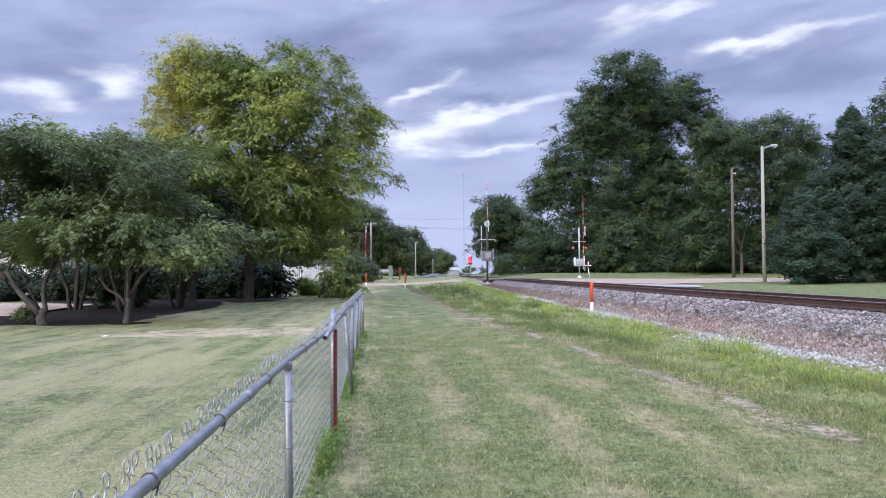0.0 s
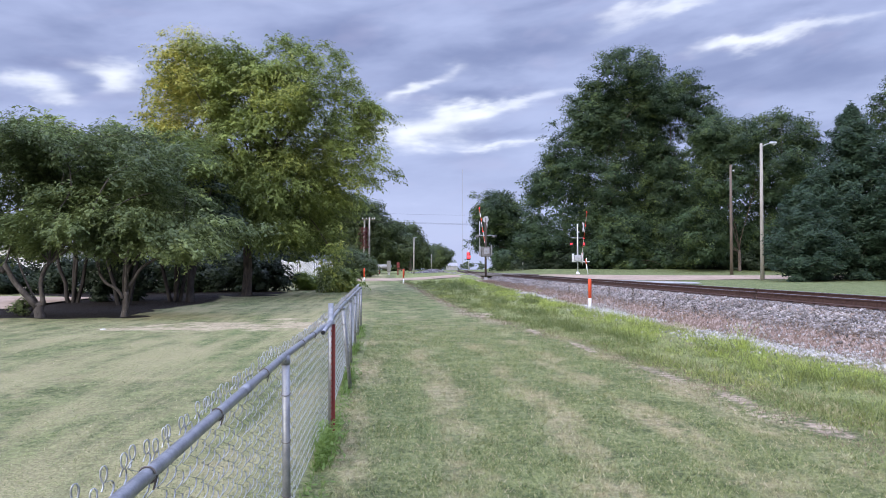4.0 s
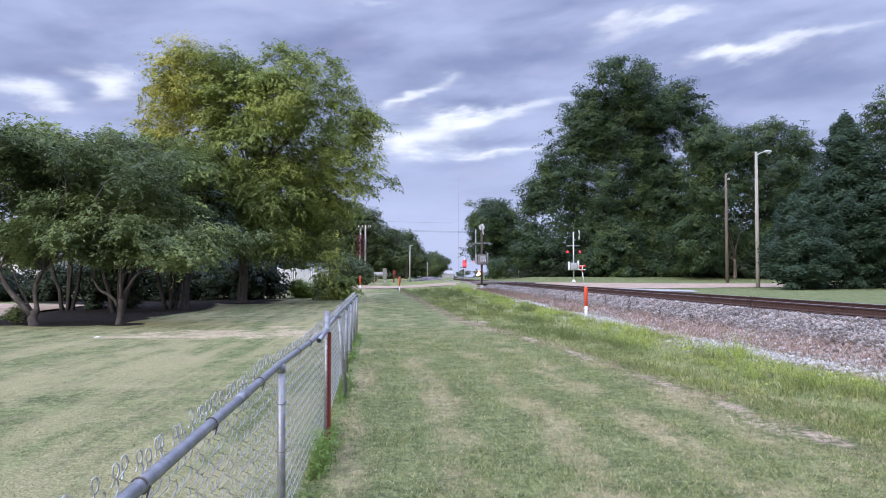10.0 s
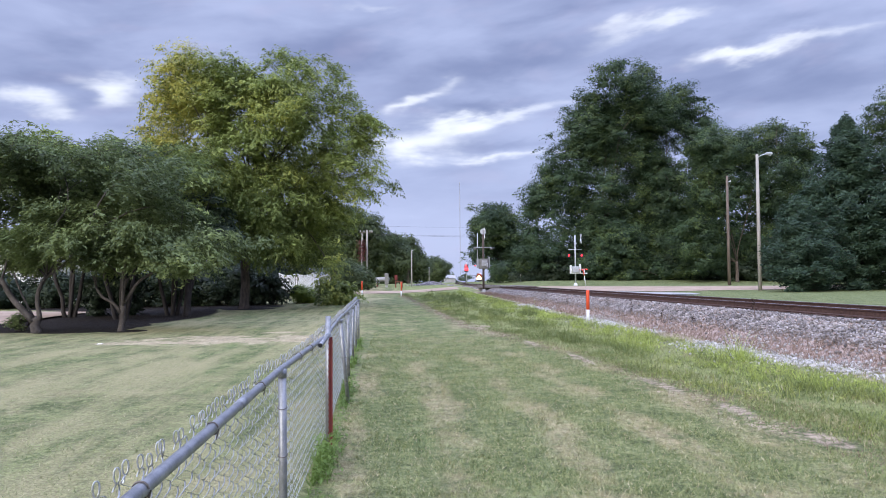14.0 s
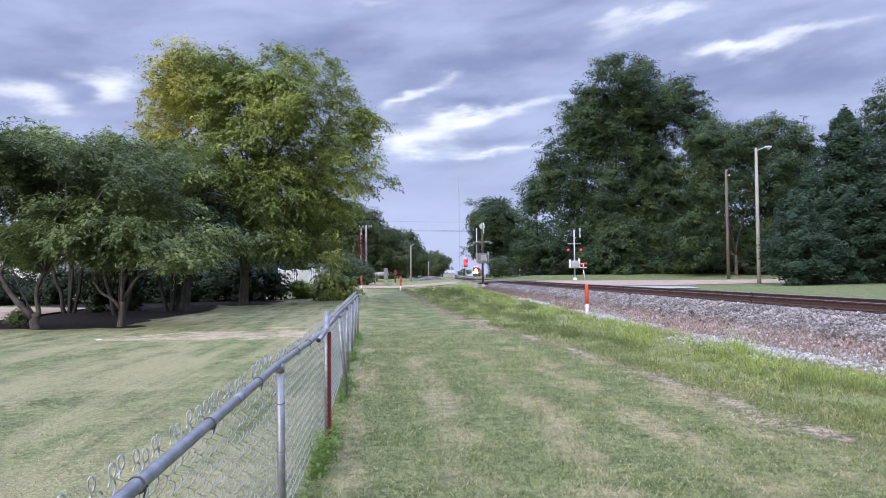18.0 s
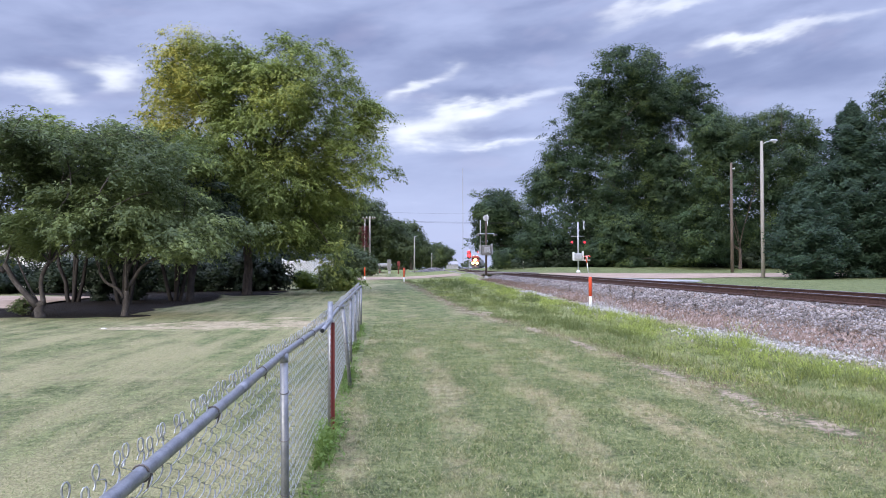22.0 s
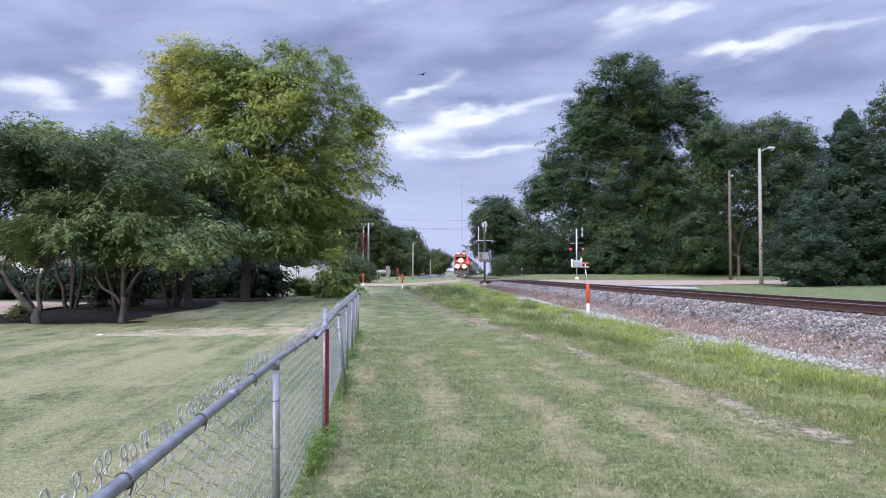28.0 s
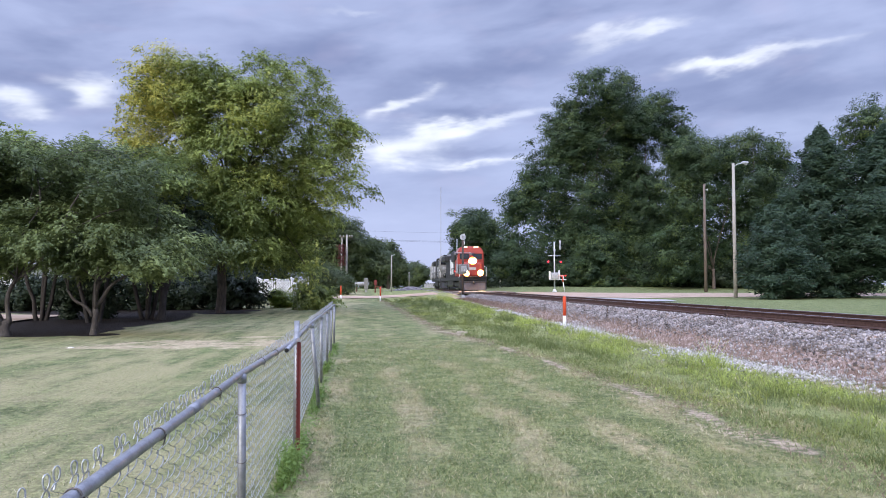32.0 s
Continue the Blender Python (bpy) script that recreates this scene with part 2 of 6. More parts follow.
ORANGE = surface("orange_marker_plastic", (0.60, 0.065, 0.026), (0.70, 0.095, 0.036), 8, 0.45, bump=0.05)
WHITE = surface("white_paint", (0.66, 0.66, 0.66), (0.80, 0.80, 0.80), 7, 0.5, bump=0.06, fleck=(0.5, 0.49, 0.47))
BARK = surface("grey_brown_bark", (0.055, 0.042, 0.034), (0.14, 0.11, 0.090), 5, 0.9, stretch=(2.4, 2.4, 0.6), bump=0.9, depth=0.03)
PALE_BARK = surface("pale_smooth_bark", (0.036, 0.030, 0.027), (0.085, 0.072, 0.064), 4, 0.85, stretch=(1.5, 1.5, 0.7), bump=0.6, depth=0.02, fleck=(0.19, 0.17, 0.15))
# Bark darkened so that it carries the shade of the crowns above.
SHADE_BARK = surface("shade_darkened_bark", (0.016, 0.013, 0.012), (0.042, 0.035, 0.030), 4, 0.9, stretch=(1.5, 1.5, 0.7), bump=0.7, depth=0.02)
POLE_WOOD = surface("weathered_pole_wood", (0.085, 0.066, 0.054), (0.165, 0.132, 0.108), 3, 0.85, stretch=(6, 6, 0.3), bump=0.5)
DARK_POLE = surface("brown_mast_paint", (0.055, 0.040, 0.034), (0.10, 0.075, 0.062), 3, 0.8, stretch=(6, 6, 0.3), bump=0.4)
DARK_CASE = surface("dull_grey_case", (0.13, 0.125, 0.12), (0.20, 0.195, 0.185), 4, 0.6, bump=0.1, fleck=(0.3, 0.29, 0.28))
PALE_POLE = surface("silvered_pole_wood", (0.25, 0.232, 0.21), (0.38, 0.355, 0.325), 3, 0.8, stretch=(6, 6, 0.3), bump=0.4)
DARK_METAL = surface("dark_metal", (0.020, 0.020, 0.022), (0.045, 0.045, 0.050), 6, 0.5, 0.2, bump=0.1)
ALUMINIUM = surface("aluminium_paint", (0.42, 0.43, 0.45), (0.58, 0.59, 0.61), 8, 0.4, 0.5, bump=0.06)
CONCRETE = surface("concrete", (0.28, 0.275, 0.265), (0.38, 0.375, 0.36), 3, 0.9, 0.0, 0.1, bump=0.3)
GRAVEL_ROAD = surface("pinkish_gravel_road", (0.29, 0.215, 0.163), (0.41, 0.315, 0.245), 0.8, 0.95, 0.0, 0.06, bump=0.4, fleck=(0.20, 0.155, 0.125))
PLANK = surface("crossing_timber", (0.10, 0.085, 0.075), (0.19, 0.165, 0.15), 4, 0.9, stretch=(6, 1, 6), bump=0.5)
MULCH = surface("dark_mulch", (0.022, 0.016, 0.013), (0.055, 0.040, 0.032), 7, 0.95, bump=0.9, depth=0.04)
BLACK_PAINT = surface("black_engine_paint", (0.016, 0.016, 0.018), (0.035, 0.033, 0.034), 2, 0.45, bump=0.06, fleck=(0.06, 0.05, 0.045))
ENGINE_RED = surface("orange_red_engine_paint", (0.25, 0.036, 0.024), (0.35, 0.052, 0.034), 2, 0.4, bump=0.05, fleck=(0.22, 0.04, 0.03))
GREY_PAINT = surface("grey_wagon_paint", (0.24, 0.24, 0.25), (0.36, 0.36, 0.37), 1.6, 0.6, bump=0.1, fleck=(0.20, 0.14, 0.11))
GLASS = surface("dark_window_glass", (0.012, 0.014, 0.016), (0.02, 0.022, 0.025), 3, 0.08, 0, 0.8, bump=0)
RED_LAMP = glow("lit_red_lens", (1.0, 0.02, 0.03), 1.8)
SIGNAL_RED = glow("lit_red_signal", (1.0, 0.010, 0.014), 9.0)
HEADLIGHT = glow("lit_headlight", (1.0, 0.50, 0.20), 420.0)
# Glow of the added discs that imitate the halo round each headlight.
HALO_GLOW = glow("headlight_halo", (1.0, 0.30, 0.07), 2.2)
BOARD_LIGHT = glow("lit_number_board", (1.0, 0.72, 0.42), 1.2)
LEAF_ELM = foliage("yellow_green_leaves", (0.074, 0.108, 0.030), (0.46, 0.540, 0.150), (0.42, 0.445, 0.110), turning=(0.50, 0.46, 0.11))
LEAF_LOW = foliage("mid_green_leaves", (0.052, 0.078, 0.032), (0.300, 0.368, 0.130))
# Darker copy of the green above: shade on the leaning tree, put into colour.
LEAF_SHADED = foliage("leaves_painted_shaded", (0.042, 0.064, 0.030), (0.235, 0.305, 0.115))
# Lightened copy of the same green, coloured as if better lit.
LEAF_LIT = foliage("leaves_painted_lit", (0.075, 0.108, 0.038), (0.430, 0.520, 0.165))
LEAF_DEEP = foliage("deep_green_leaves", (0.055, 0.080, 0.038), (0.115, 0.150, 0.062), (0.12, 0.16, 0.055))
# Leaf green darkened to carry the shade under the lawn trees and woods.
LEAF_DARKENED = foliage("shade_darkened_leaves", (0.019, 0.032, 0.018), (0.052, 0.075, 0.037))
LEAF_WOOD = foliage("wood_edge_leaves", (0.019, 0.040, 0.023), (0.104, 0.162, 0.070), (0.135, 0.185, 0.060))
LEAF_CEDAR = foliage("blue_green_needles", (0.022, 0.046, 0.030), (0.086, 0.140, 0.080))
# Paler, greyer green that puts distance haze into the leaf colour.
LEAF_FAR = foliage("far_leaves_painted_haze", (0.085, 0.115, 0.075), (0.165, 0.205, 0.130))
LEAF_SHRUB = foliage("bright_shrub_leaves", (0.11, 0.16, 0.026), (0.24, 0.30, 0.05))
DRY_BLADE = foliage("dry_weed_stalks", (0.190, 0.130, 0.096), (0.35, 0.255, 0.190))
WEED_BLADE = foliage("lush_weed_blades", (0.120, 0.152, 0.054), (0.335, 0.375, 0.135), (0.36, 0.39, 0.115), lime=(0.375, 0.445, 0.11))

FRINGE_BLADE = foliage("bright_fringe_blades", (0.115, 0.185, 0.045), (0.31, 0.43, 0.11))


def dryness(n, at):
    """Where the mown strip is worn pale: lanes along the fence, broken up by patches."""
    x, y, _ = n.xyz(at)
    wander = n.m("MULTIPLY", n.m("SUBTRACT", n.noise(n.scaled(at, (0.6, 0.22, 1)), 1.0, 3), 0.5), 0.8)
    lane = n.m("COSINE", n.m("MULTIPLY", n.m("SUBTRACT", n.m("ADD", x, wander), 0.62), 5.8))
    patch = n.noise(n.scaled(at, (1.0, 0.55, 1)), 1.1, 5, 0.62)
    return n.m("MULTIPLY", n.ramp(n.m("ADD", n.m("MULTIPLY", lane, n.m("MULTIPLY", n.m("MULTIPLY", n.ramp(x, -1.0, -0.4), n.ramp(y, 22.0, 9.0)), 0.12)), patch), 0.46, 0.73), n.ramp(n.noise(at, 7.0, 4, 0.7), 0.30, 0.60))


def mown_blades():
    mt, n, p = material("mown_grass_blades", 0.75, 0.0, 0.2)
    r = n.add("ShaderNodeNewGeometry").outputs["Random Per Island"]
    at = n.add("ShaderNodeTexCoord").outputs["Object"]
    green = n.mix(r, (0.085, 0.118, 0.042), (0.310, 0.335, 0.145))
    straw = n.mix(r, (0.31, 0.255, 0.155), (0.51, 0.435, 0.285))
    dry = n.m("MAXIMUM", n.m("MULTIPLY", dryness(n, at), 0.85), n.ramp(r, 0.93, 0.96))
    n.put(p.inputs["Base Color"], n.mix(dry, green, straw))
    return mt


GRASS_BLADE = mown_blades()


# ---- mesh tools ----
def quads(name, verts, faces, mats, slot=None, smooth=False):
    """A mesh from arrays of vertices (n, 3) and faces (m, 3 or 4)."""
    verts, faces = np.asarray(verts, np.float32), np.asarray(faces, np.int32)
    me = bpy.data.meshes.new(name)
    me.vertices.add(len(verts))
    me.vertices.foreach_set("co", verts.ravel())
    k = faces.shape[1]
    me.loops.add(faces.size)
    me.loops.foreach_set("vertex_index", faces.ravel())
    me.polygons.add(len(faces))
    me.polygons.foreach_set("loop_start", np.arange(0, faces.size, k, dtype=np.int32))
    if slot is not None:
        me.polygons.foreach_set("material_index", np.asarray(slot, np.int32))
    if smooth:
        me.polygons.foreach_set("use_smooth", np.ones(len(faces), bool))
    for mt in mats:
        me.materials.append(mt)
    me.update(calc_edges=True)
    return me


class Build:
    """Collects boxes, tubes and the like into one mesh; any face count."""

    def __init__(self):
        self.v, self.f, self.s, self.slot = [], [], [], 0

    def raw(self, verts, faces):
        k = len(self.v)
        self.v += [tuple(p) for p in verts]
        self.f += [tuple(k + i for i in f) for f in faces]
        self.s += [self.slot] * len(faces)
        return self

    def box(self, c, size, m=None, bevel=0.0, taper=1.0):
        """A box with chamfered upright edges; taper narrows its top."""
        hx, hy, hz = (v / 2 for v in size)
        b = min(bevel, hx * 0.9, hy * 0.9)
        ring = [(hx - b, -hy), (hx, -hy + b), (hx, hy - b), (hx - b, hy), (-hx + b, hy), (-hx, hy - b), (-hx, -hy + b), (-hx + b, -hy)] if b else [(hx, -hy), (hx, hy), (-hx, hy), (-hx, -hy)]
        n, levels = len(ring), [(-hz, 1.0), (hz, taper)]
        if b:
            levels = [(-hz, 1 - b / max(hx, hy)), (-hz + b, 1.0), (hz - b, taper), (hz, taper * (1 - b / max(hx, hy)))]
        pts = [Vector((x * k, y * k, z)) for z, k in levels for x, y in ring]
        faces = [(l * n + i, l * n + (i + 1) % n, (l + 1) * n + (i + 1) % n, (l + 1) * n + i) for l in range(len(levels) - 1) for i in range(n)]
        faces += [tuple(reversed(range(n))), tuple(range((len(levels) - 1) * n, len(levels) * n))]
        m = Matrix.Translation(c) @ (m or Matrix())
        return self.raw([m @ p for p in pts], faces)

    def tube(self, path, radii, sides=8, cap=True):
        """A round bar along a path; one radius or one a point."""
        path = [Vector(p) for p in path]
        radii = [radii] * len(path) if isinstance(radii, (int, float)) else radii
        pts, n, side = [], sides, None
        for i, p in enumerate(path):
            d = (path[min(i + 1, len(path) - 1)] - path[max(i - 1, 0)]).normalized()
            if side is None:
                side = d.orthogonal().normalized()
            side = (side - d * side.dot(d)).normalized()
            up_ = d.cross(side)
            pts += [p + radii[i] * (side * math.cos(q) + up_ * math.sin(q)) for q in (2 * math.pi * k / n for k in range(n))]
        faces = [(l * n + i, l * n + (i + 1) % n, (l + 1) * n + (i + 1) % n, (l + 1) * n + i) for l in range(len(path) - 1) for i in range(n)]
        if cap:
            faces += [tuple(reversed(range(n))), tuple(range((len(path) - 1) * n, len(path) * n))]
        return self.raw(pts, faces)

    def sweep(self, outline, path, close=True):
        """An outline of (side, up) points carried along a level path."""
        path, n, pts = [Vector(p) for p in path], len(outline), []
        for i, p in enumerate(path):
            d = path[min(i + 1, len(path) - 1)] - path[max(i - 1, 0)]
            side = Vector((d.y, -d.x, 0)).normalized()
            pts += [p + side * a + Vector((0, 0, b)) for a, b in outline]
        faces = [(l * n + i, l * n + (i + 1) % n, (l + 1) * n + (i + 1) % n, (l + 1) * n + i) for l in range(len(path) - 1) for i in range(n if close else n - 1)]
        if close:
            faces += [tuple(reversed(range(n))), tuple(range((len(path) - 1) * n, len(path) * n))]
        return self.raw(pts, faces)

    def mesh(self, name, *mats, smooth=False):
        me = bpy.data.meshes.new(name)
        me.from_pydata(self.v, [], self.f)
        for mt in mats:
            me.materials.append(mt)
        me.polygons.foreach_set("material_index", self.s)
        if smooth:
            me.polygons.foreach_set("use_smooth", [True] * len(self.f))
        me.update()
        return me


def part(name, me, parent, label="", at=None):
    """One mesh object under a thing or a part."""
    ob = new(name, me)
    ob.parent = parent
    if at is not None:
        ob.matrix_basis = at
    return tagged(ob, label) if label else ob


def thing(name, label, category, m=None, group="", kind="", me=None):
    ob = new(name, me)
    if m is not None:
        ob.matrix_basis = m
    return tagged(ob, label, category, group, kind)


# ---- the lie of the land ----
RAIL_Z, TRACK_X, GAUGE = 0.92, 11.15, 1.5


def shift(y):
    """How far the line has bent away to the right at y: straight, then a curve, then straight again."""
    t = np.clip(np.asarray(y, float) - 90, 0, 75)
    return t * t / 1050 + np.maximum(np.asarray(y, float) - 165, 0) * (150 / 1050) + np.maximum(np.asarray(y, float) - 545, 0) ** 2 / 250


def fall(y):
    return -0.0045 * np.maximum(np.asarray(y, float) - 170, 0)


def smooth(t):
    t = np.clip(t, 0, 1)
    return t * t * (3 - 2 * t)


def land(x, y):
    """Height of the ground."""
    x, y = np.asarray(x, float), np.asarray(y, float)
    u = x - shift(y)
    left = 0.26 * smooth((y - 26) / 34) + 0.40 * smooth((y - 58) / 30)
    road = smooth(1 - np.abs(y - 69) / 9)
    left = left + (0.72 - left) * road * smooth((u - 0.0) / 7.0)
    right = 0.60 + 0.22 * smooth((y - 45) / 25) + 0.5 * smooth((y - 75.5) / 13) * smooth((u - 14) / 5)
    bank = left + 0.10 * smooth((u - 4.0) / 3.4)
    z = bank + (0.40 - bank) * smooth((u - 7.5) / 1.3)
    z = z + (0.70 - z) * smooth((u - 8.7) / 0.8)
    z = z + (right - z) * smooth((u - 13.0) / 1.4)
    bumps = 0.018 * np.sin(x * 1.7 + 0.6 * np.sin(y * 0.9)) * np.sin(y * 1.3 + x * 0.4) * smooth((12 - np.abs(u - 1)) / 6 + 0.3)
    return z + fall(y) + bumps


def spot(x, y):
    return float(land(x, y))


BALD = ((3.05, 23.8, 0.48, 1.3), (3.86, 14.2, 0.11, 1.1), (4.10, 10.6, 0.13, 0.9), (4.26, 8.5, 0.14, 0.5), (4.40, 6.9, 0.20, 0.45), (3.55, 17.6, 0.12, 0.9), (-2.2, 20.3, 0.9, 0.8), (-4.6, 20.0, 1.5, 0.55), (-7.0, 19.2, 1.0, 0.5), (-3.4, 22.4, 0.8, 0.4))


def bare_ground(x, y):
    """How bald the turf is at a place, 0 to 1."""
    out = np.zeros_like(x)
    for bx, by, rx, ry in BALD:
        out = np.maximum(out, 0.82 * smooth(1.6 - ((x - bx) / rx) ** 2 - ((y - by) / ry) ** 2))
    return out


def axis(stops):
    out = []
    for a, b, n in stops:
        out += list(np.linspace(a, b, n, endpoint=False))
    return np.array(out + [stops[-1][1]])


def build_ground():
    xs = axis([(-2500, -300, 8), (-300, -60, 10), (-60, -16, 16), (-16, 2, 40), (2, 6.5, 14), (6.5, 15, 56), (15, 60, 34), (60, 400, 20), (400, 2500, 8)])
    ys = axis([(-400, -20, 8), (-20, 0, 10), (0, 40, 80), (40, 110, 80), (110, 260, 50), (260, 700, 30), (700, 4000, 14)])
    X, Y = np.meshgrid(xs, ys)
    Xs = X + shift(Y) * np.clip((X + 60) / 60, 0, 1) * (np.abs(X) < 400)
    V = np.stack([Xs, Y, land(Xs, Y)], -1).reshape(-1, 3)
    n = len(xs)
    i = (np.arange(len(ys) - 1)[:, None] * n + np.arange(n - 1)[None]).ravel()
    mt, k, p = material("lawn_and_verge", 0.95, 0.0, 0.15)
    at = k.add("ShaderNodeTexCoord").outputs["Object"]
    x, y, _ = k.xyz(at)
    patch, mid = k.noise(at, 0.35, 4, 0.6), k.noise(at, 1.6, 5, 0.65)
    fine, blade = k.noise(at, 9, 4, 0.7), k.noise(k.scaled(at, (1, 0.45, 1)), 60, 3, 0.7)
    f = k.ramp(k.m("ADD", k.m("MULTIPLY", mid, 0.45), k.m("MULTIPLY", fine, 0.55)), 0.40, 0.62)
    grass = k.mix(f, (0.058, 0.078, 0.028), (0.238, 0.256, 0.110))
    grass = k.mix(k.ramp(blade, 0.45, 0.8), grass, (0.27, 0.27, 0.15))
    grass = k.mix(k.m("MULTIPLY", dryness(k, at), 0.8), grass, (0.39, 0.325, 0.195))
    grass = k.mix(k.m("MULTIPLY", k.ramp(k.noise(k.scaled(at, (0.5, 0.25, 1)), 0.8, 4, 0.6), 0.50, 0.70), 0.35), grass, (0.10, 0.165, 0.05))
    broad = k.ramp(k.m("ADD", k.m("MULTIPLY", k.noise(k.scaled(at, (1.0, 0.24, 1)), 0.55, 4, 0.62), 0.55), k.m("MULTIPLY", k.noise(k.scaled(at, (2.6, 0.3, 1)), 0.9, 5, 0.66), 0.45)), 0.42, 0.60)
    grass = k.mix(k.m("MULTIPLY", k.m("MULTIPLY", broad, k.ramp(x, -0.4, -1.2)), 0.8), grass, (0.340, 0.305, 0.165))
    speck = k.m("ADD", 0.72, k.m("MULTIPLY", k.ramp(k.noise(at, 30, 4, 0.7), 0.34, 0.66), 0.46))
    grass = k.mix(1.0, grass, k.vec(speck, speck, speck), "MULTIPLY")
    # Bare soil spots along the foot of the verge and on the lawn.
    wob = k.m("MULTIPLY", k.m("SUBTRACT", mid, 0.5), 2.2)
    y_near = k.m("MINIMUM", y, 24.0)
    foot = k.m("SUBTRACT", k.m("SUBTRACT", 4.6, k.m("MULTIPLY", k.m("MULTIPLY", y_near, y_near), 0.0032)), k.m("MULTIPLY", k.m("MAXIMUM", k.m("SUBTRACT", y, 24.0), 0.0), 0.05))
    edge = k.m("ADD", k.m("SUBTRACT", x, foot), wob)
    bare = k.m("MULTIPLY", k.m("MULTIPLY", k.ramp(edge, -0.75, -0.1), k.ramp(edge, 0.7, 0.05)), k.m("MULTIPLY", k.m("MULTIPLY", k.ramp(fine, 0.40, 0.60), k.ramp(k.noise(k.scaled(at, (1, 0.5, 1)), 0.9, 3), 0.40, 0.56)), k.ramp(y, 60.0, 40.0)))
    soil = k.mix(f, (0.22, 0.168, 0.122), (0.43, 0.338, 0.250))
    la, lb = k.m("DIVIDE", k.m("ADD", x, 4.7), 3.3), k.m("DIVIDE", k.m("SUBTRACT", y, 19.9), 1.9)
    worn = k.m("SUBTRACT", 1.0, k.m("ADD", k.m("MULTIPLY", la, la), k.m("MULTIPLY", lb, lb)))
    worn = k.m("MULTIPLY", k.ramp(worn, 0.0, 0.5), k.m("MULTIPLY", k.ramp(k.noise(k.scaled(at, (0.7, 0.9, 1)), 1.3, 5, 0.7), 0.44, 0.54), k.ramp(fine, 0.28, 0.48)))
    # The verge is lush, its foot towards the stones is dead and brown.
    lush = k.mix(f, (0.13, 0.155, 0.060), (0.27, 0.285, 0.120))
    u = k.m("ADD", x, k.m("MULTIPLY", wob, 0.35))
    col = k.mix(k.m("MULTIPLY", k.ramp(edge, -0.1, 0.5), k.ramp(x, 14.0, 12.5)), grass, lush)
    for bx, by, rx, ry in BALD:
        p1, p2 = k.m("DIVIDE", k.m("SUBTRACT", x, bx), rx), k.m("DIVIDE", k.m("SUBTRACT", y, by), ry)
        bald = k.m("ADD", k.m("MULTIPLY", wob, 0.9), k.m("SUBTRACT", 1.0, k.m("ADD", k.m("MULTIPLY", p1, p1), k.m("MULTIPLY", p2, p2))))
        worn = k.m("MAXIMUM", worn, k.m("MULTIPLY", k.ramp(bald, -0.2, 0.7), k.ramp(fine, 0.28, 0.56)))
    soil = k.mix(k.ramp(x, 0.0, -0.8), soil, k.mix(f, (0.31, 0.248, 0.158), (0.50, 0.415, 0.278)))
    col = k.mix(k.m("MAXIMUM", bare, worn), col, soil)
    dead = k.mix(f, (0.24, 0.165, 0.13), (0.44, 0.35, 0.30))
    # Mulch beds, coloured near black to take in the shade under the trees.
    shaded_beds = None
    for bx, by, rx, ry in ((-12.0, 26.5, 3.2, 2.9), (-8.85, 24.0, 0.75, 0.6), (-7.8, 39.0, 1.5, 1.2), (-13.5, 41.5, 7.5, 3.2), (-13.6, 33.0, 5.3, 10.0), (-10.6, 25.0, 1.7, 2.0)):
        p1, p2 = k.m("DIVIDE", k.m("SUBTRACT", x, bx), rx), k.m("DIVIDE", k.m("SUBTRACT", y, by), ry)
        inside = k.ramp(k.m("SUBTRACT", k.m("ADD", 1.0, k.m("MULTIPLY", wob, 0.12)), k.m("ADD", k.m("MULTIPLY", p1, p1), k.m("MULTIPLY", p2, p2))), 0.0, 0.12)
        shaded_beds = inside if shaded_beds is None else k.m("MAXIMUM", shaded_beds, inside)
    col = k.mix(shaded_beds, col, k.mix(f, (0.010, 0.008, 0.007), (0.027, 0.021, 0.017)))
    col = k.mix(k.m("MULTIPLY", k.ramp(u, 6.9, 7.6), k.ramp(y, 66.0, 58.0)), col, dead)
    rightlawn = k.mix(f, (0.098, 0.122, 0.048), (0.205, 0.222, 0.098))
    col = k.mix(k.ramp(u, 13.2, 14.0), col, rightlawn)
    k.put(p.inputs["Base Color"], col)
    bumped(k, p, k.m("ADD", k.m("MULTIPLY", blade, 0.5), k.m("ADD", fine, mid)), 0.9, 0.05)
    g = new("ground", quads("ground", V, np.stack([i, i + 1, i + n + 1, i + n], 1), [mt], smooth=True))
    tagged(g, "mown dry-streaked lawn and weedy railway verge", "ground", kind="structure")


build_ground()


# ---- track ----
def line_point(y, off=0.0, z=0.0):
    """A point of the railway at y, off metres to the right of its centre line, z above the rail tops."""
    d = float(shift(y + 0.5) - shift(y - 0.5))
    k = 1 / math.hypot(1, d)
    return Vector((TRACK_X + float(shift(y)) + off * k, y - off * d * k, RAIL_Z + float(fall(y)) + z))


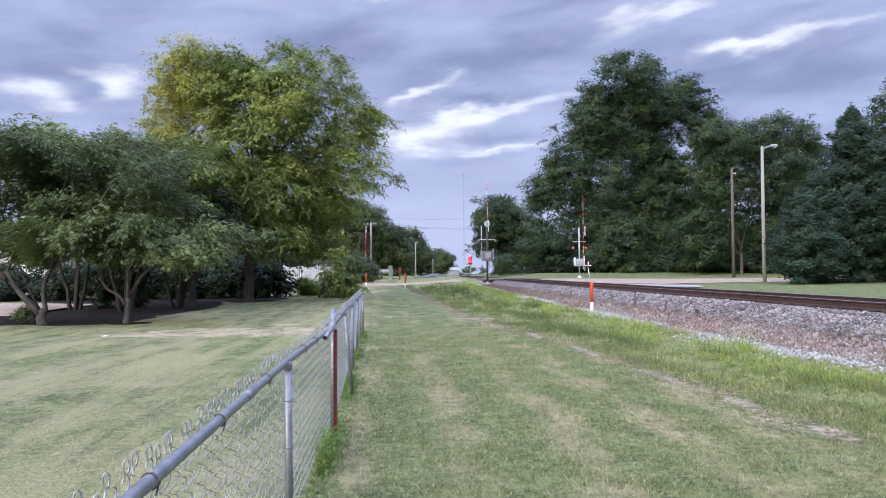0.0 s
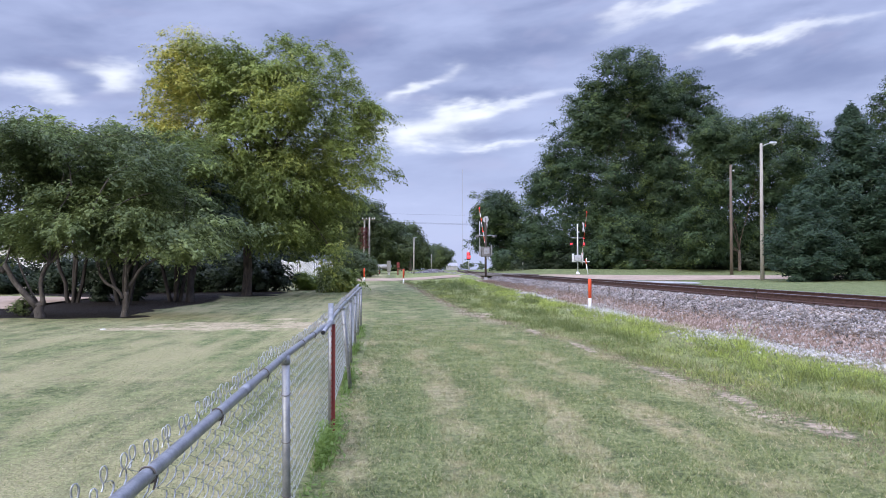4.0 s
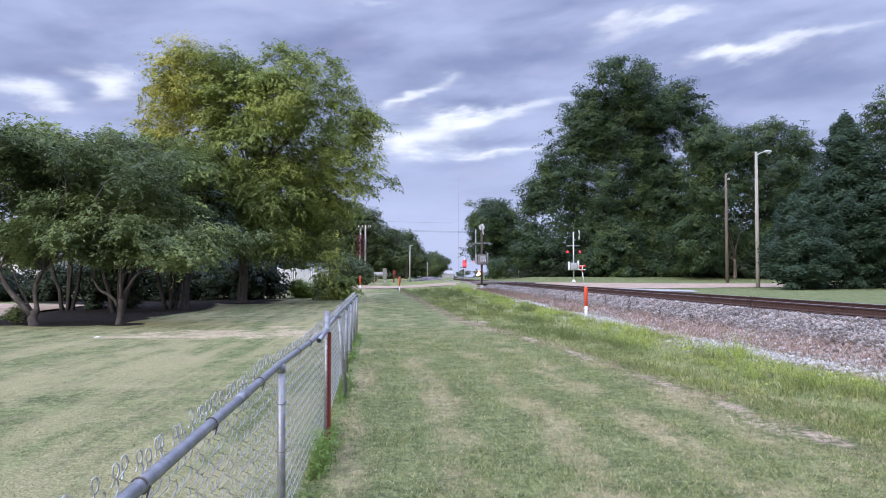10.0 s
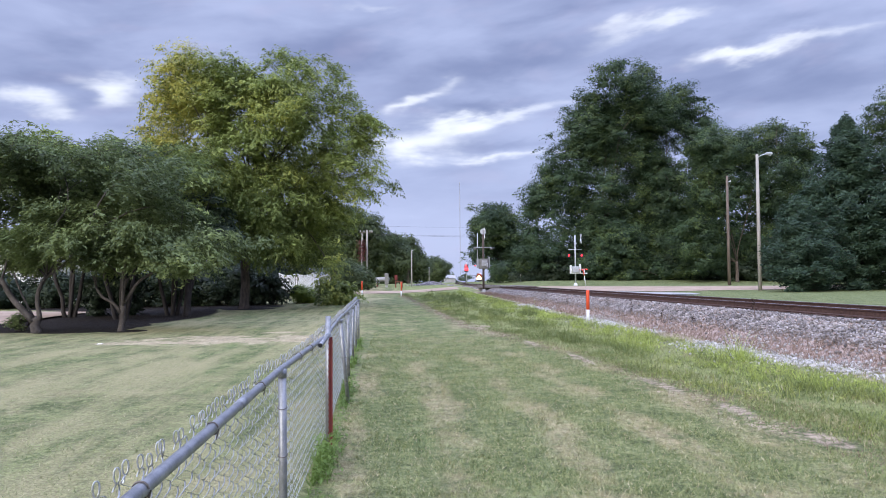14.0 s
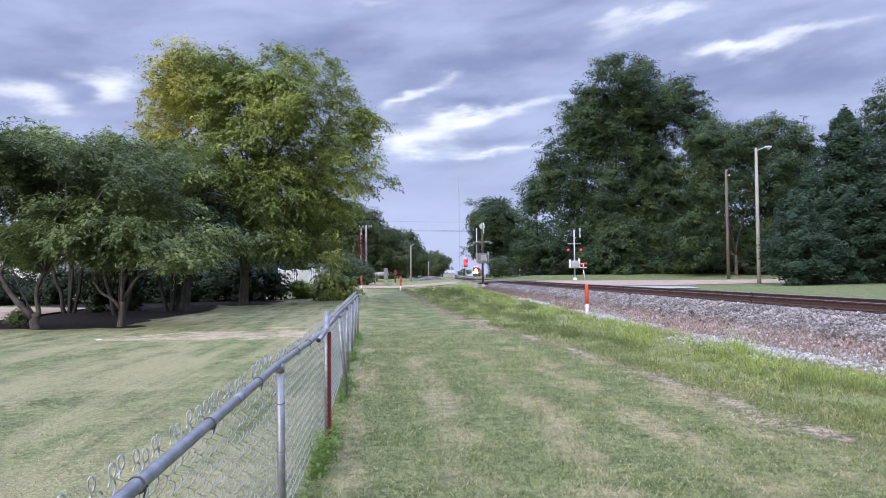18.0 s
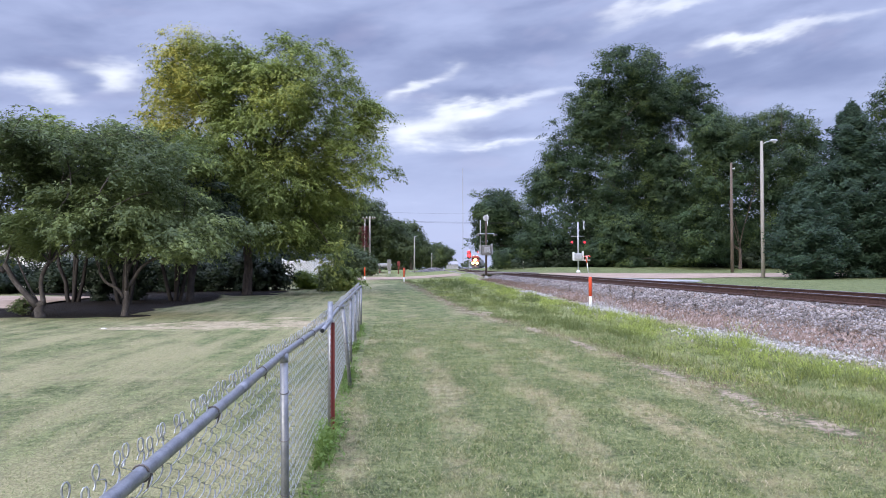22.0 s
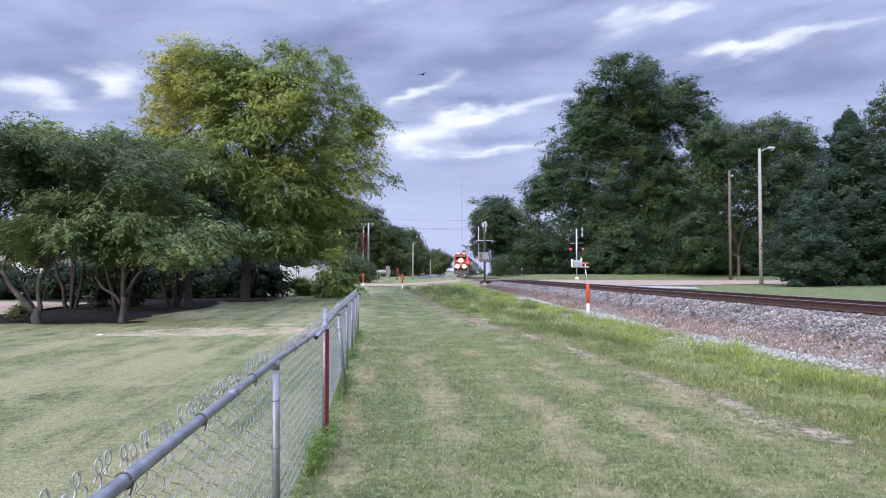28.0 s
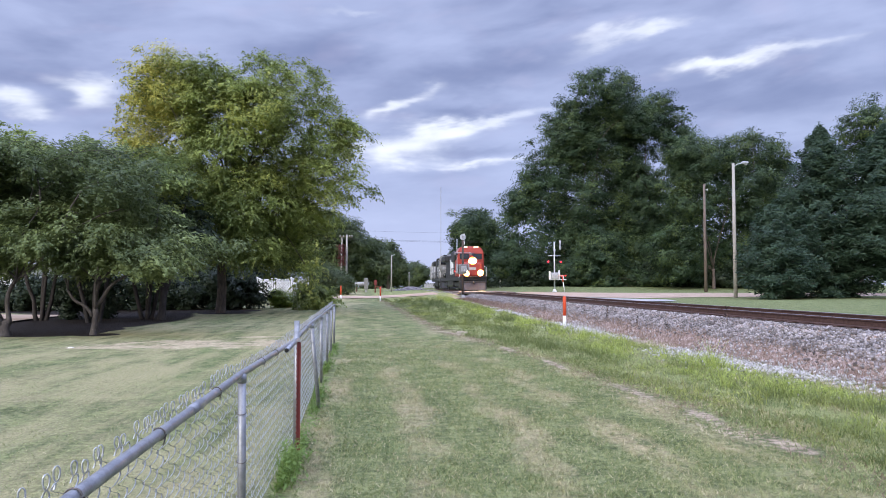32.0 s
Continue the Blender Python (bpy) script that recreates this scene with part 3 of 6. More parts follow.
def build_track():
    track = thing("railway_track", "single railway track of brown steel rails on dark wooden ties", "railway track", kind="structure")
    ys = list(np.arange(-30, 90, 4.0)) + list(np.arange(90, 170, 5.0)) + list(np.arange(170, 720, 20.0))
    outline = [(-0.075, -0.18), (0.075, -0.18), (0.075, -0.165), (0.012, -0.145), (0.012, -0.045), (0.036, -0.035), (0.036, -0.006),
               (0.028, 0.0), (-0.028, 0.0), (-0.036, -0.006), (-0.036, -0.035), (-0.012, -0.045), (-0.012, -0.145), (-0.075, -0.165)]
    for off in (-GAUGE / 2, GAUGE / 2):
        b = Build().sweep(outline, [line_point(y, off) for y in ys])
        b.s = [1 if f[0] % 14 in (6, 7, 8) and len(f) == 4 else 0 for f in b.f]
        part("rail", b.mesh("rail", RUST, RAILTOP), track)
    tie = Build().box((0, 0, 0), (2.6, 0.23, 0.18), bevel=0.012).mesh("tie", TIE)
    spike = Build().box((0, 0, 0), (0.36, 0.19, 0.022), bevel=0.004).mesh("tie_plate", RUST)
    for i in range(180):
        y = 4 + i * 0.53
        if 65.2 < y < 73.4:
            continue
        p = line_point(y, random.uniform(-0.05, 0.05), -0.285)
        t = part("tie", tie, track, at=pose(*p, 0, 0, random.uniform(-1.2, 1.2)))
        for off in (-GAUGE / 2, GAUGE / 2) if i < 75 else ():
            part("tie_plate", spike, t, at=pose(off, 0, 0.095))


build_track()


def stones(n, place, size, mat, name, seed):
    """Loose broken stones, joined: each an uneven six-pointed lump."""
    rng = np.random.default_rng(seed)
    P = place(rng, n)
    n = len(P)
    base = np.array([(1, 0, 0), (-1, 0, 0), (0, 1, 0), (0, -1, 0), (0, 0, 1), (0, 0, -1), (0.62, 0.62, 0.5), (-0.62, -0.6, 0.45)])
    F = np.array([(0, 6, 4), (6, 2, 4), (2, 1, 4), (1, 7, 4), (7, 3, 4), (3, 0, 4), (0, 2, 6), (1, 3, 7), (2, 0, 5), (1, 2, 5), (3, 1, 5), (0, 3, 5)])
    s = rng.uniform(size[0], size[1], (n, 1, 1)) * rng.uniform(0.6, 1.25, (n, 8, 1))
    V = base[None] * s * rng.uniform(0.6, 1.1, (n, 1, 3))
    q = rng.normal(size=(n, 4))
    q /= np.linalg.norm(q, axis=1, keepdims=True)
    a, b, c, d = q.T
    R = np.stack([1 - 2 * (c * c + d * d), 2 * (b * c - a * d), 2 * (b * d + a * c), 2 * (b * c + a * d), 1 - 2 * (b * b + d * d), 2 * (c * d - a * b),
                  2 * (b * d - a * c), 2 * (c * d + a * b), 1 - 2 * (b * b + c * c)], -1).reshape(n, 3, 3)
    V = np.einsum("nij,nkj->nki", R, V) + P[:, None]
    faces = (np.arange(n)[:, None, None] * 8 + F[None]).reshape(-1, 3)
    return quads(name, V.reshape(-1, 3), faces, [mat])


def ballast_z(u):
    """Height of the stone bed by the distance u from its own straight line."""
    z = 0.36 + (0.715 - 0.36) * np.clip((u - 8.45) / 1.0, 0, 1)
    return np.where(u > 12.9, 0.715 - (u - 12.9) * 0.3, z)


def build_ballast():
    ys = np.concatenate([np.arange(-20, 66, 1.5), np.arange(66, 75, 1.5), np.arange(75, 170, 4), np.arange(170, 700, 20)])
    us = np.array([8.2, 8.45, 8.8, 9.2, 9.5, 10.0, 12.3, 12.9, 13.5])
    V = np.array([[u + float(shift(y)), y, float(ballast_z(u)) - (0.12 if 9.6 < u < 12.5 else 0.02) + float(fall(y)) - (0.3 if u in (8.2, 13.5) else 0)] for y in ys for u in us])
    n = len(us)
    i = (np.arange(len(ys) - 1)[:, None] * n + np.arange(n - 1)[None]).ravel()
    bed = new("ballast_bed", quads("ballast_bed", V, np.stack([i, i + 1, i + n + 1, i + n], 1), [STONE], smooth=True))
    tagged(bed, "grey crushed stone bed under the railway track", "ballast", kind="structure")

    def slope(rng, n):
        y = 6 + 84 * rng.random(n) ** 2.2
        u = np.where(rng.random(n) < 0.05, 8.5 - np.abs(rng.normal(0, 0.25, n)), rng.uniform(8.5, 10.25, n))
        keep = (y < 65) | (y > 74)
        y, u = y[keep], u[keep]
        z = np.where(u < 8.5, land(u + shift(y), y) + 0.005, ballast_z(u) + fall(y) - 0.08 * (u > 9.74))
        return np.stack([u + shift(y), y, z + rng.uniform(-0.02, 0.03, len(y))], -1)

    tagged(part("ballast_stones", stones(40000, slope, (0.022, 0.054), STONE, "ballast_stones", 3), bed), "loose grey ballast stones", kind="stuff")

    def toe(rng, n):
        y = 8 + 34 * rng.random(n)
        u = 7.4 + rng.normal(0, 1.0, n) * (0.27 + 0.25 * np.exp(-((y - 17) / 3.5) ** 2)) + 0.2 * np.sin(y * 0.8) - 1.1 * (rng.random(n) < 0.05) * rng.random(n)
        keep = np.sin(y * 0.55 + 1.0) + np.sin(y * 1.7) * 0.5 + rng.normal(0, 0.35, n) > -0.1
        y, u = y[keep], u[keep]
        return np.stack([u, y, land(u, y) + rng.uniform(0.0, 0.025, len(y))], -1)

    thing("white_gravel", "spilt white limestone gravel at the ballast's foot", "gravel", kind="stuff", me=stones(13000, toe, (0.016, 0.05), LIMESTONE, "white_gravel", 5))


build_ballast()


# ---- road ----
def strip(name, label, category, rows, lift, mat, kind="structure", step=3.0):
    """A thin road sheet between two edges, laid on the land. rows: (x, y_near, y_far) stations."""
    rows, V = np.array(rows, float), []
    xs = np.arange(rows[0, 0], rows[-1, 0] + 0.01, step)
    for x in xs:
        a, b = np.interp(x, rows[:, 0], rows[:, 1]), np.interp(x, rows[:, 0], rows[:, 2])
        for q in np.linspace(0, 1, 9):
            yy = a + (b - a) * q + 0.12 * math.sin(x * 1.3 + q * 9)
            V.append((x, yy, spot(x, yy) + lift + 0.05 * math.sin(math.pi * q)))
    i = (np.arange(len(xs) - 1)[:, None] * 9 + np.arange(8)[None]).ravel()
    ob = new(name, quads(name, V, np.stack([i, i + 9, i + 10, i + 1], 1), [mat], smooth=True))
    return tagged(ob, label, category, kind=kind)


strip("road", "pale pinkish gravel road over the crossing", "road", [(-60, 63.0, 69.5), (-6, 64.5, 70.5), (4, 65.5, 72.5), (9.0, 65.5, 73.0)], 0.03, GRAVEL_ROAD)
strip("road_beyond_track", "pale pinkish gravel road beside the railway", "road", [(13.2, 65.5, 73.0), (16, 52.0, 71.0), (18, 48.5, 67.5), (26, 51.5, 63.5), (40, 53.0, 62.5), (90, 52.0, 61.0)], 0.03, GRAVEL_ROAD)
strip("concrete_apron", "pale concrete apron at the edge of the gravel road", "concrete", [(15.2, 46.0, 51.0), (16.4, 40.5, 49.5), (17.6, 39.5, 46.0), (18.4, 40.5, 43.0)], 0.05, CONCRETE, step=0.4)
strip("driveway", "pale pinkish concrete driveway behind the lawn trees", "driveway", [(-45, 27.0, 40.0), (-22, 27.0, 39.0), (-14.6, 28.5, 37.0)], 0.03, GRAVEL_ROAD)


def build_crossing():
    panel = thing("crossing_panel", "worn timber level-crossing deck between the rails", "level crossing", kind="structure")
    for off, wide in ((-1.75, 1.7), (0.0, 1.34), (1.75, 1.7)):
        n = max(3, int(wide / 0.27))
        for k in range(n):
            x = off - wide / 2 + (k + 0.5) * wide / n
            part("plank", Build().box((0, 0, 0), (wide / n - 0.015, 8.0, 0.16), bevel=0.01).mesh("plank", PLANK), panel, at=Matrix.Translation(line_point(69.3, x, -0.075)))


build_crossing()


# ---- trees ----
def leaf_cards(rng, P, size, droop, long=1.6, wide=0.33, along=None, face=None):
    """One folded leaf or spray a point: four corners, in arrays. along leans the leaves to their twigs; face turns their upper sides outward, to the light."""
    n = len(P)
    a = rng.uniform(0, 2 * math.pi, n)
    el_ = rng.normal(-droop, 0.38, n)
    d = np.stack([np.cos(a) * np.cos(el_), np.sin(a) * np.cos(el_), np.sin(el_)], -1)
    if along is not None:
        d = d * 0.75 + along
        d /= np.linalg.norm(d, axis=1, keepdims=True)
    up_ = np.stack([rng.normal(0, 0.35, n), rng.normal(0, 0.35, n), np.ones(n)], -1)
    if face is not None:
        up_ = face + rng.normal(0, 0.26, (n, 3))
    s = np.cross(d, up_)
    s /= np.linalg.norm(s, axis=1, keepdims=True) + 1e-9
    if face is not None:
        d = d * 0.35 + np.cross(up_ / np.linalg.norm(up_, axis=1, keepdims=True), s) * 0.65
        d /= np.linalg.norm(d, axis=1, keepdims=True) + 1e-9
    nn = np.cross(s, d)
    k = (size * rng.uniform(0.6, 1.35, n))[:, None]
    V = np.stack([P - d * k * long / 2, P + s * k * wide + nn * k * 0.1, P + d * k * long / 2, P - s * k * wide + nn * k * 0.1], 1)
    return V.reshape(-1, 3), np.arange(4 * n).reshape(n, 4)


def crown_points(rng, lobes, clumps, leaves, spread, flat=0.55, shell=0.55, hang=0.0, puffs_each=12):
    """Leaf places: clumps that fill the lobes, mostly near their skins; gaps stay between them."""
    lobes, puffs = np.array(lobes, float), []
    for row in lobes:
        m = puffs_each if row[3:].max() > 1.0 else 6
        d = rng.normal(size=(m, 3))
        d /= np.linalg.norm(d, axis=1, keepdims=True)
        q = rng.uniform(0.45, 0.78, (m, 1))
        puffs.append(np.c_[row[:3] + d * q * row[3:], row[3:] * rng.uniform(0.34, 0.56, (m, 1))])
        puffs.append(np.r_[row[:3], row[3:] * 0.72][None])
    lobes = np.concatenate(puffs)
    vol = lobes[:, 3] * lobes[:, 4] * lobes[:, 5]
    pick = rng.choice(len(lobes), clumps, p=vol ** 0.72 / (vol ** 0.72).sum())
    d = rng.normal(size=(clumps, 3))
    d /= np.linalg.norm(d, axis=1, keepdims=True)
    r = shell + (1.05 - shell) * rng.random(clumps) ** 0.6
    r *= rng.uniform(0.88, 1.12, clumps)
    C = lobes[pick, :3] + d * r[:, None] * lobes[pick, 3:]
    n = rng.poisson(leaves, clumps) + 3
    own = np.repeat(np.arange(clumps), n)
    wide = spread * rng.uniform(0.6, 1.4, clumps)[own]
    off = rng.normal(size=(len(own), 3))
    off *= (1.75 * rng.random((len(own), 1)) ** 0.42) / np.linalg.norm(off, axis=1, keepdims=True) * wide[:, None]
    face = off / np.maximum(wide, 0.05)[:, None] * 0.6 + d[own] * 0.85 + [0, 0, 0.5]
    off[:, 2] *= flat
    off[:, 2] -= hang * (off[:, 0] ** 2 + off[:, 1] ** 2) / np.maximum(wide, 0.05)
    return C, C[own] + off, face, rng.random(clumps)[own]


def twig_points(rng, lobes, clumps, twigs, leaves, reach, bend, lift=0.25, shell=0.35, layer=0.5):
    """Leaves strung along fine twigs that grow outward and bend down: places, twig directions, faces and tones. layer: how thick a pad of twigs is."""
    lobes = np.array(lobes, float)
    vol = (lobes[:, 3] * lobes[:, 4] * lobes[:, 5]) ** 0.8
    pick = rng.choice(len(lobes), clumps, p=vol / vol.sum())
    d = rng.normal(size=(clumps, 3))
    d /= np.linalg.norm(d, axis=1, keepdims=True)
    r = (shell + (1.0 - shell) * rng.random(clumps) ** 0.55) * rng.uniform(0.85, 1.1, clumps)
    C = lobes[pick, :3] + d * r[:, None] * lobes[pick, 3:]
    pads = C[: max(20, clumps // 4)]
    near_ = rng.integers(0, len(pads), clumps)
    C = np.where((rng.random(clumps) < 0.78)[:, None], pads[near_] + rng.normal(0, 0.42 * reach, (clumps, 3)) * [1, 1, layer], C)
    mid = (lobes[:, :3] * vol[:, None]).sum(0) / vol.sum()
    out = C - mid
    out[:, 2] *= 0.25
    out /= np.linalg.norm(out, axis=1, keepdims=True) + 1e-6
    out = out * 0.7 + d * [0.45, 0.45, 0.2]
    own = np.repeat(np.arange(clumps), twigs)
    D = out[own] + rng.normal(0, 0.55, (len(own), 3)) * [1, 1, 0.5] + [0, 0, lift]
    D /= np.linalg.norm(D, axis=1, keepdims=True)
    L = reach * rng.uniform(0.55, 1.3, len(own))
    start = C[own] - D * (L * 0.45)[:, None] + rng.normal(0, 0.12 * reach, (len(own), 3))
    t = np.repeat(np.arange(len(own)), leaves)
    s = rng.random(len(t)) ** 0.8
    P = start[t] + D[t] * (L[t] * s)[:, None]
    P[:, 2] -= bend * L[t] * s * s
    P += rng.normal(0, 0.055 * reach, P.shape) * (1.1 - 0.6 * s)[:, None]
    along = D[t].copy()
    along[:, 2] -= 2 * bend * s
    tone = np.clip(rng.random(len(pads))[near_][own] * 0.45 + rng.random(clumps)[own] * 0.25 + rng.random(len(own)) * 0.3, 0, 1)[t]
    face = (P - C[own][t]) / reach * [0.6, 0.6, 1.0] + out[own][t] * 0.45 + [0, 0, 0.65]
    return C, P, along, face, tone


def toned(me, tones):
    """Give every leaf the tone of its spray."""
    at = me.attributes.new("tone", "FLOAT", "POINT")
    at.data.foreach_set("value", np.repeat(np.asarray(tones, np.float32), 4))
    return me


def limb(b, rng, p, q, r0, r1, sag=0.12, steps=7):
    p, q = Vector(p), Vector(q)
    far = (q - p).length
    w1, w2 = rng.normal(0, 0.05 * far, 3), rng.normal(0, 0.03 * far, 3)
    pts, rad = [], []
    for i in range(steps + 1):
        t = i / steps
        v = p.lerp(q, t) + Vector(w1) * math.sin(math.pi * t) + Vector(w2) * math.sin(2 * math.pi * t)
        v.z += sag * far * math.sin(math.pi * t) * 0.6
        pts.append(v)
        rad.append(r0 + (r1 - r0) * t ** 0.8)
    b.tube(pts, rad, 7 if r0 > 0.06 else 5)


def tree(name, label, base, stems, lobes, leaf, bark, seed, clumps, leaves, spread, size, droop=0.2, flat=0.55, shell=0.5, hang=0.0, category="tree", limbs=26, group="", sub=3, long=1.6, near=False, twigs=None, fill=None, sprigs=0, lee=1.0):
    """A tree at base (x, y). lee: the share of leaves on its far, shaded side. stems: (foot dx, foot dy, fork dx, fork dy, fork height, radius); lobes: (dx, dy, z, rx, ry, rz) of the crown."""
    rng = np.random.default_rng(seed)
    z0 = spot(*base)
    t = thing(name, label, category, pose(base[0], base[1], z0), group)
    if twigs:
        C, P, along, face, tones = twig_points(rng, lobes, clumps, *twigs)
        if fill:
            _, P2, face2, tones2 = crown_points(rng, lobes, *fill)
            P, face, tones = np.concatenate([P, P2]), np.concatenate([face, face2]), np.concatenate([tones, tones2])
            along = np.concatenate([along, rng.normal(0, 0.3, P2.shape)])
        if sprigs:
            # Single long shoots that stand over the crown and arch at their ends.
            top = C[np.argsort(C[:, 2])[-max(12, len(C) // 4):]]
            b = Build()
            for p0 in top[rng.integers(0, len(top), sprigs)]:
                d0, far_ = rng.normal(0, 0.5, 3) * [1, 1, 0.2] + [0, 0, 0.9], rng.uniform(0.6, 1.3)
                arc = lambda q: p0 + np.stack([d0[0] * far_ * (q + 0.6 * q ** 2.5), d0[1] * far_ * (q + 0.6 * q ** 2.5), far_ * (d0[2] * q - 0.45 * q ** 3) - 0.25], -1)
                b.tube([Vector(v) for v in arc(np.linspace(0, 1, 6))], [0.012, 0.010, 0.008, 0.007, 0.006, 0.004], 4, False)
                q = rng.random(24)
                P = np.concatenate([P, arc(q) + rng.normal(0, 0.045, (24, 3))])
                along = np.concatenate([along, np.repeat([d0 * [0.8, 0.8, 0.3]], 24, 0)])
                face = np.concatenate([face, rng.normal(0, 0.35, (24, 3)) + [0, 0, 0.8]])
                tones = np.concatenate([tones, np.full(24, rng.random())])
            tagged(part("branching", b.mesh("branching", bark), t), kind="stuff")
        low = (P[:, 2] > 0.03) & ((P[:, 1] < np.mean(P[:, 1]) + 0.7 * np.std(P[:, 1])) | (rng.random(len(P)) < lee))
        V, F = leaf_cards(rng, P[low], size, droop, long, 0.30, along[low], face[low])
    else:
        C, P, face, tones = crown_points(rng, lobes, clumps, leaves, spread, flat, shell, hang)
        low = P[:, 2] > 0.03
        V, F = leaf_cards(rng, P[low], size, droop, long, face=face[low])
    b = Build()
    forks = []
    for fx, fy, kx, ky, kz, r, *rise in stems:
        if rise:
            limb(b, rng, (fx, fy, rise[0]), (kx, ky, kz), r, r * 0.7, -0.05)
            forks.append((Vector((kx, ky, kz)), r * 0.7))
            continue
        pts = [(fx, fy, -0.25), (fx, fy, 0.0), (fx + (kx - fx) * 0.15, fy + (ky - fy) * 0.15, kz * 0.12), (fx + (kx - fx) * 0.45 + rng.normal(0, r * 0.25), fy + (ky - fy) * 0.45, kz * 0.45),
               (fx + (kx - fx) * 0.8, fy + (ky - fy) * 0.8 + rng.normal(0, r * 0.25), kz * 0.8), (kx, ky, kz)]
        b.tube(pts, [r * 1.35, r * 1.2, r * 1.03, r * 0.95, r * 0.88, r * 0.78], 12)
        forks.append((Vector((kx, ky, kz)), r * 0.7))
    part("trunk", b.mesh("trunk", bark, smooth=True), t)
    frame_ = Build()
    picks = [(i, None) for i in rng.choice(len(C), min(limbs, len(C)), replace=False)]
    for f in forks:
        close = np.argsort(np.linalg.norm(C - np.array(f[0]), axis=1))
        picks += [(i, f) for i in close[[16] if twigs else [3, 9, 16]]]
    for i, own in picks:
        q = Vector(C[i])
        f, r = own or min(forks, key=lambda k: (k[0] - q).length)
        b = Build() if near else frame_
        limb(b, rng, f - Vector((0, 0, r)), q, r * rng.uniform(0.35, 0.7), 0.018)
        for j in rng.choice(len(C), sub):
            mid = f.lerp(q, rng.uniform(0.45, 0.8))
            e_ = Vector(C[j])
            if (e_ - mid).length < 0.45 * (q - f).length + 0.6:
                limb(b, rng, mid, e_, r * 0.22, 0.012, steps=5)
        if near:
            part("limb", b.mesh("limb", bark, smooth=True), t)
    if not near:
        tagged(part("branching", frame_.mesh("branching", bark, smooth=True), t), kind="stuff")
    tagged(part("crown", toned(quads("crown", V, F, [leaf]), tones[low]), t), kind="stuff")
    return t


def lobes_at(base, depth, rows, thick=0.9):
    """Crown lobes from (x, z, half width, half height) seen along y: their places relative to base, staggered in depth."""
    rng = np.random.default_rng(int(abs(base[0]) * 100) + len(rows))
    z0 = spot(*base)
    return [(x - base[0], rng.uniform(-0.5, 0.5) * depth, z - z0, rx, max(rx * thick, depth * 0.35), rz) for x, z, rx, rz in rows]


elm = (-8.05, 39.0)
tree("spreading_tree", "large yellow-green deciduous tree with drooping sprays on the lawn", elm, [(0, 0, 0.02, 0.05, 2.9, 0.25), (0.0, 0, 0.25, 0.2, 6.5, 0.17, 2.8), (0, 0, -1.6, 0.3, 5.4, 0.13, 2.7), (0.05, 0, 1.7, -0.2, 5.2, 0.13, 2.8)],
     lobes_at(elm, 4.0, [(-10.7, 12.4, 2.2, 1.9), (-12.4, 10.6, 1.2, 1.5), (-5.5, 12.6, 2.1, 1.7), (-10.6, 12.6, 1.6, 1.4), (-7.6, 12.4, 1.6, 1.3), (-2.9, 11.3, 1.7, 1.7), (-1.9, 9.4, 1.3, 1.6), (-7.5, 10.4, 3.0, 2.4), (-10.8, 9.2, 2.6, 2.4),
                         (-4.1, 8.6, 2.8, 2.4), (-1.4, 6.9, 1.1, 0.9), (-6.5, 6.8, 4.0, 2.3), (-9.4, 6.3, 2.3, 1.6), (-4.1, 5.1, 2.3, 1.5), (-4.6, 3.5, 2.0, 1.0), (-3.1, 3.0, 0.7, 1.3), (-7.7, 4.3, 2.4, 1.1), (-8.3, 12.0, 1.8, 1.6), (-12.0, 8.0, 1.8, 2.0), (-2.4, 7.6, 1.6, 1.8), (-5.6, 10.9, 2.2, 1.8), (-11.8, 11.6, 1.4, 1.4), (-9.3, 12.5, 1.7, 1.3), (-10.2, 7.4, 2.0, 1.6), (-10.0, 3.4, 2.2, 0.9), (-6.6, 3.5, 1.6, 0.8), (-8.2, 3.7, 1.6, 0.9), (-7.0, 5.2, 2.2, 1.4), (-5.2, 6.2, 2.2, 1.6)]) + [(0.3, -2.4, 8.6, 2.2, 1.2, 1.6), (-1.2, -2.2, 6.4, 2.0, 1.2, 1.3), (1.6, -2.4, 6.2, 1.8, 1.2, 1.4), (2.6, -2.0, 9.8, 1.8, 1.2, 1.5), (-2.0, -2.0, 10.4, 1.8, 1.2, 1.5), (1.9, -1.5, 3.5, 1.7, 1.2, 1.0), (0.6, -1.8, 4.6, 1.7, 1.2, 0.9), (-2.2, -1.5, 3.3, 1.8, 1.2, 0.8), (2.6, 1.0, 3.0, 1.6, 1.2, 0.8)],
     LEAF_ELM, BARK, 11, 2100, 0, 0, 0.094, droop=0.25, limbs=34, near=True, long=1.7, twigs=(6, 19, 1.05, 0.32, 0.06, 0.35), fill=(1500, 58, 0.36))
low = (-8.95, 24.0)
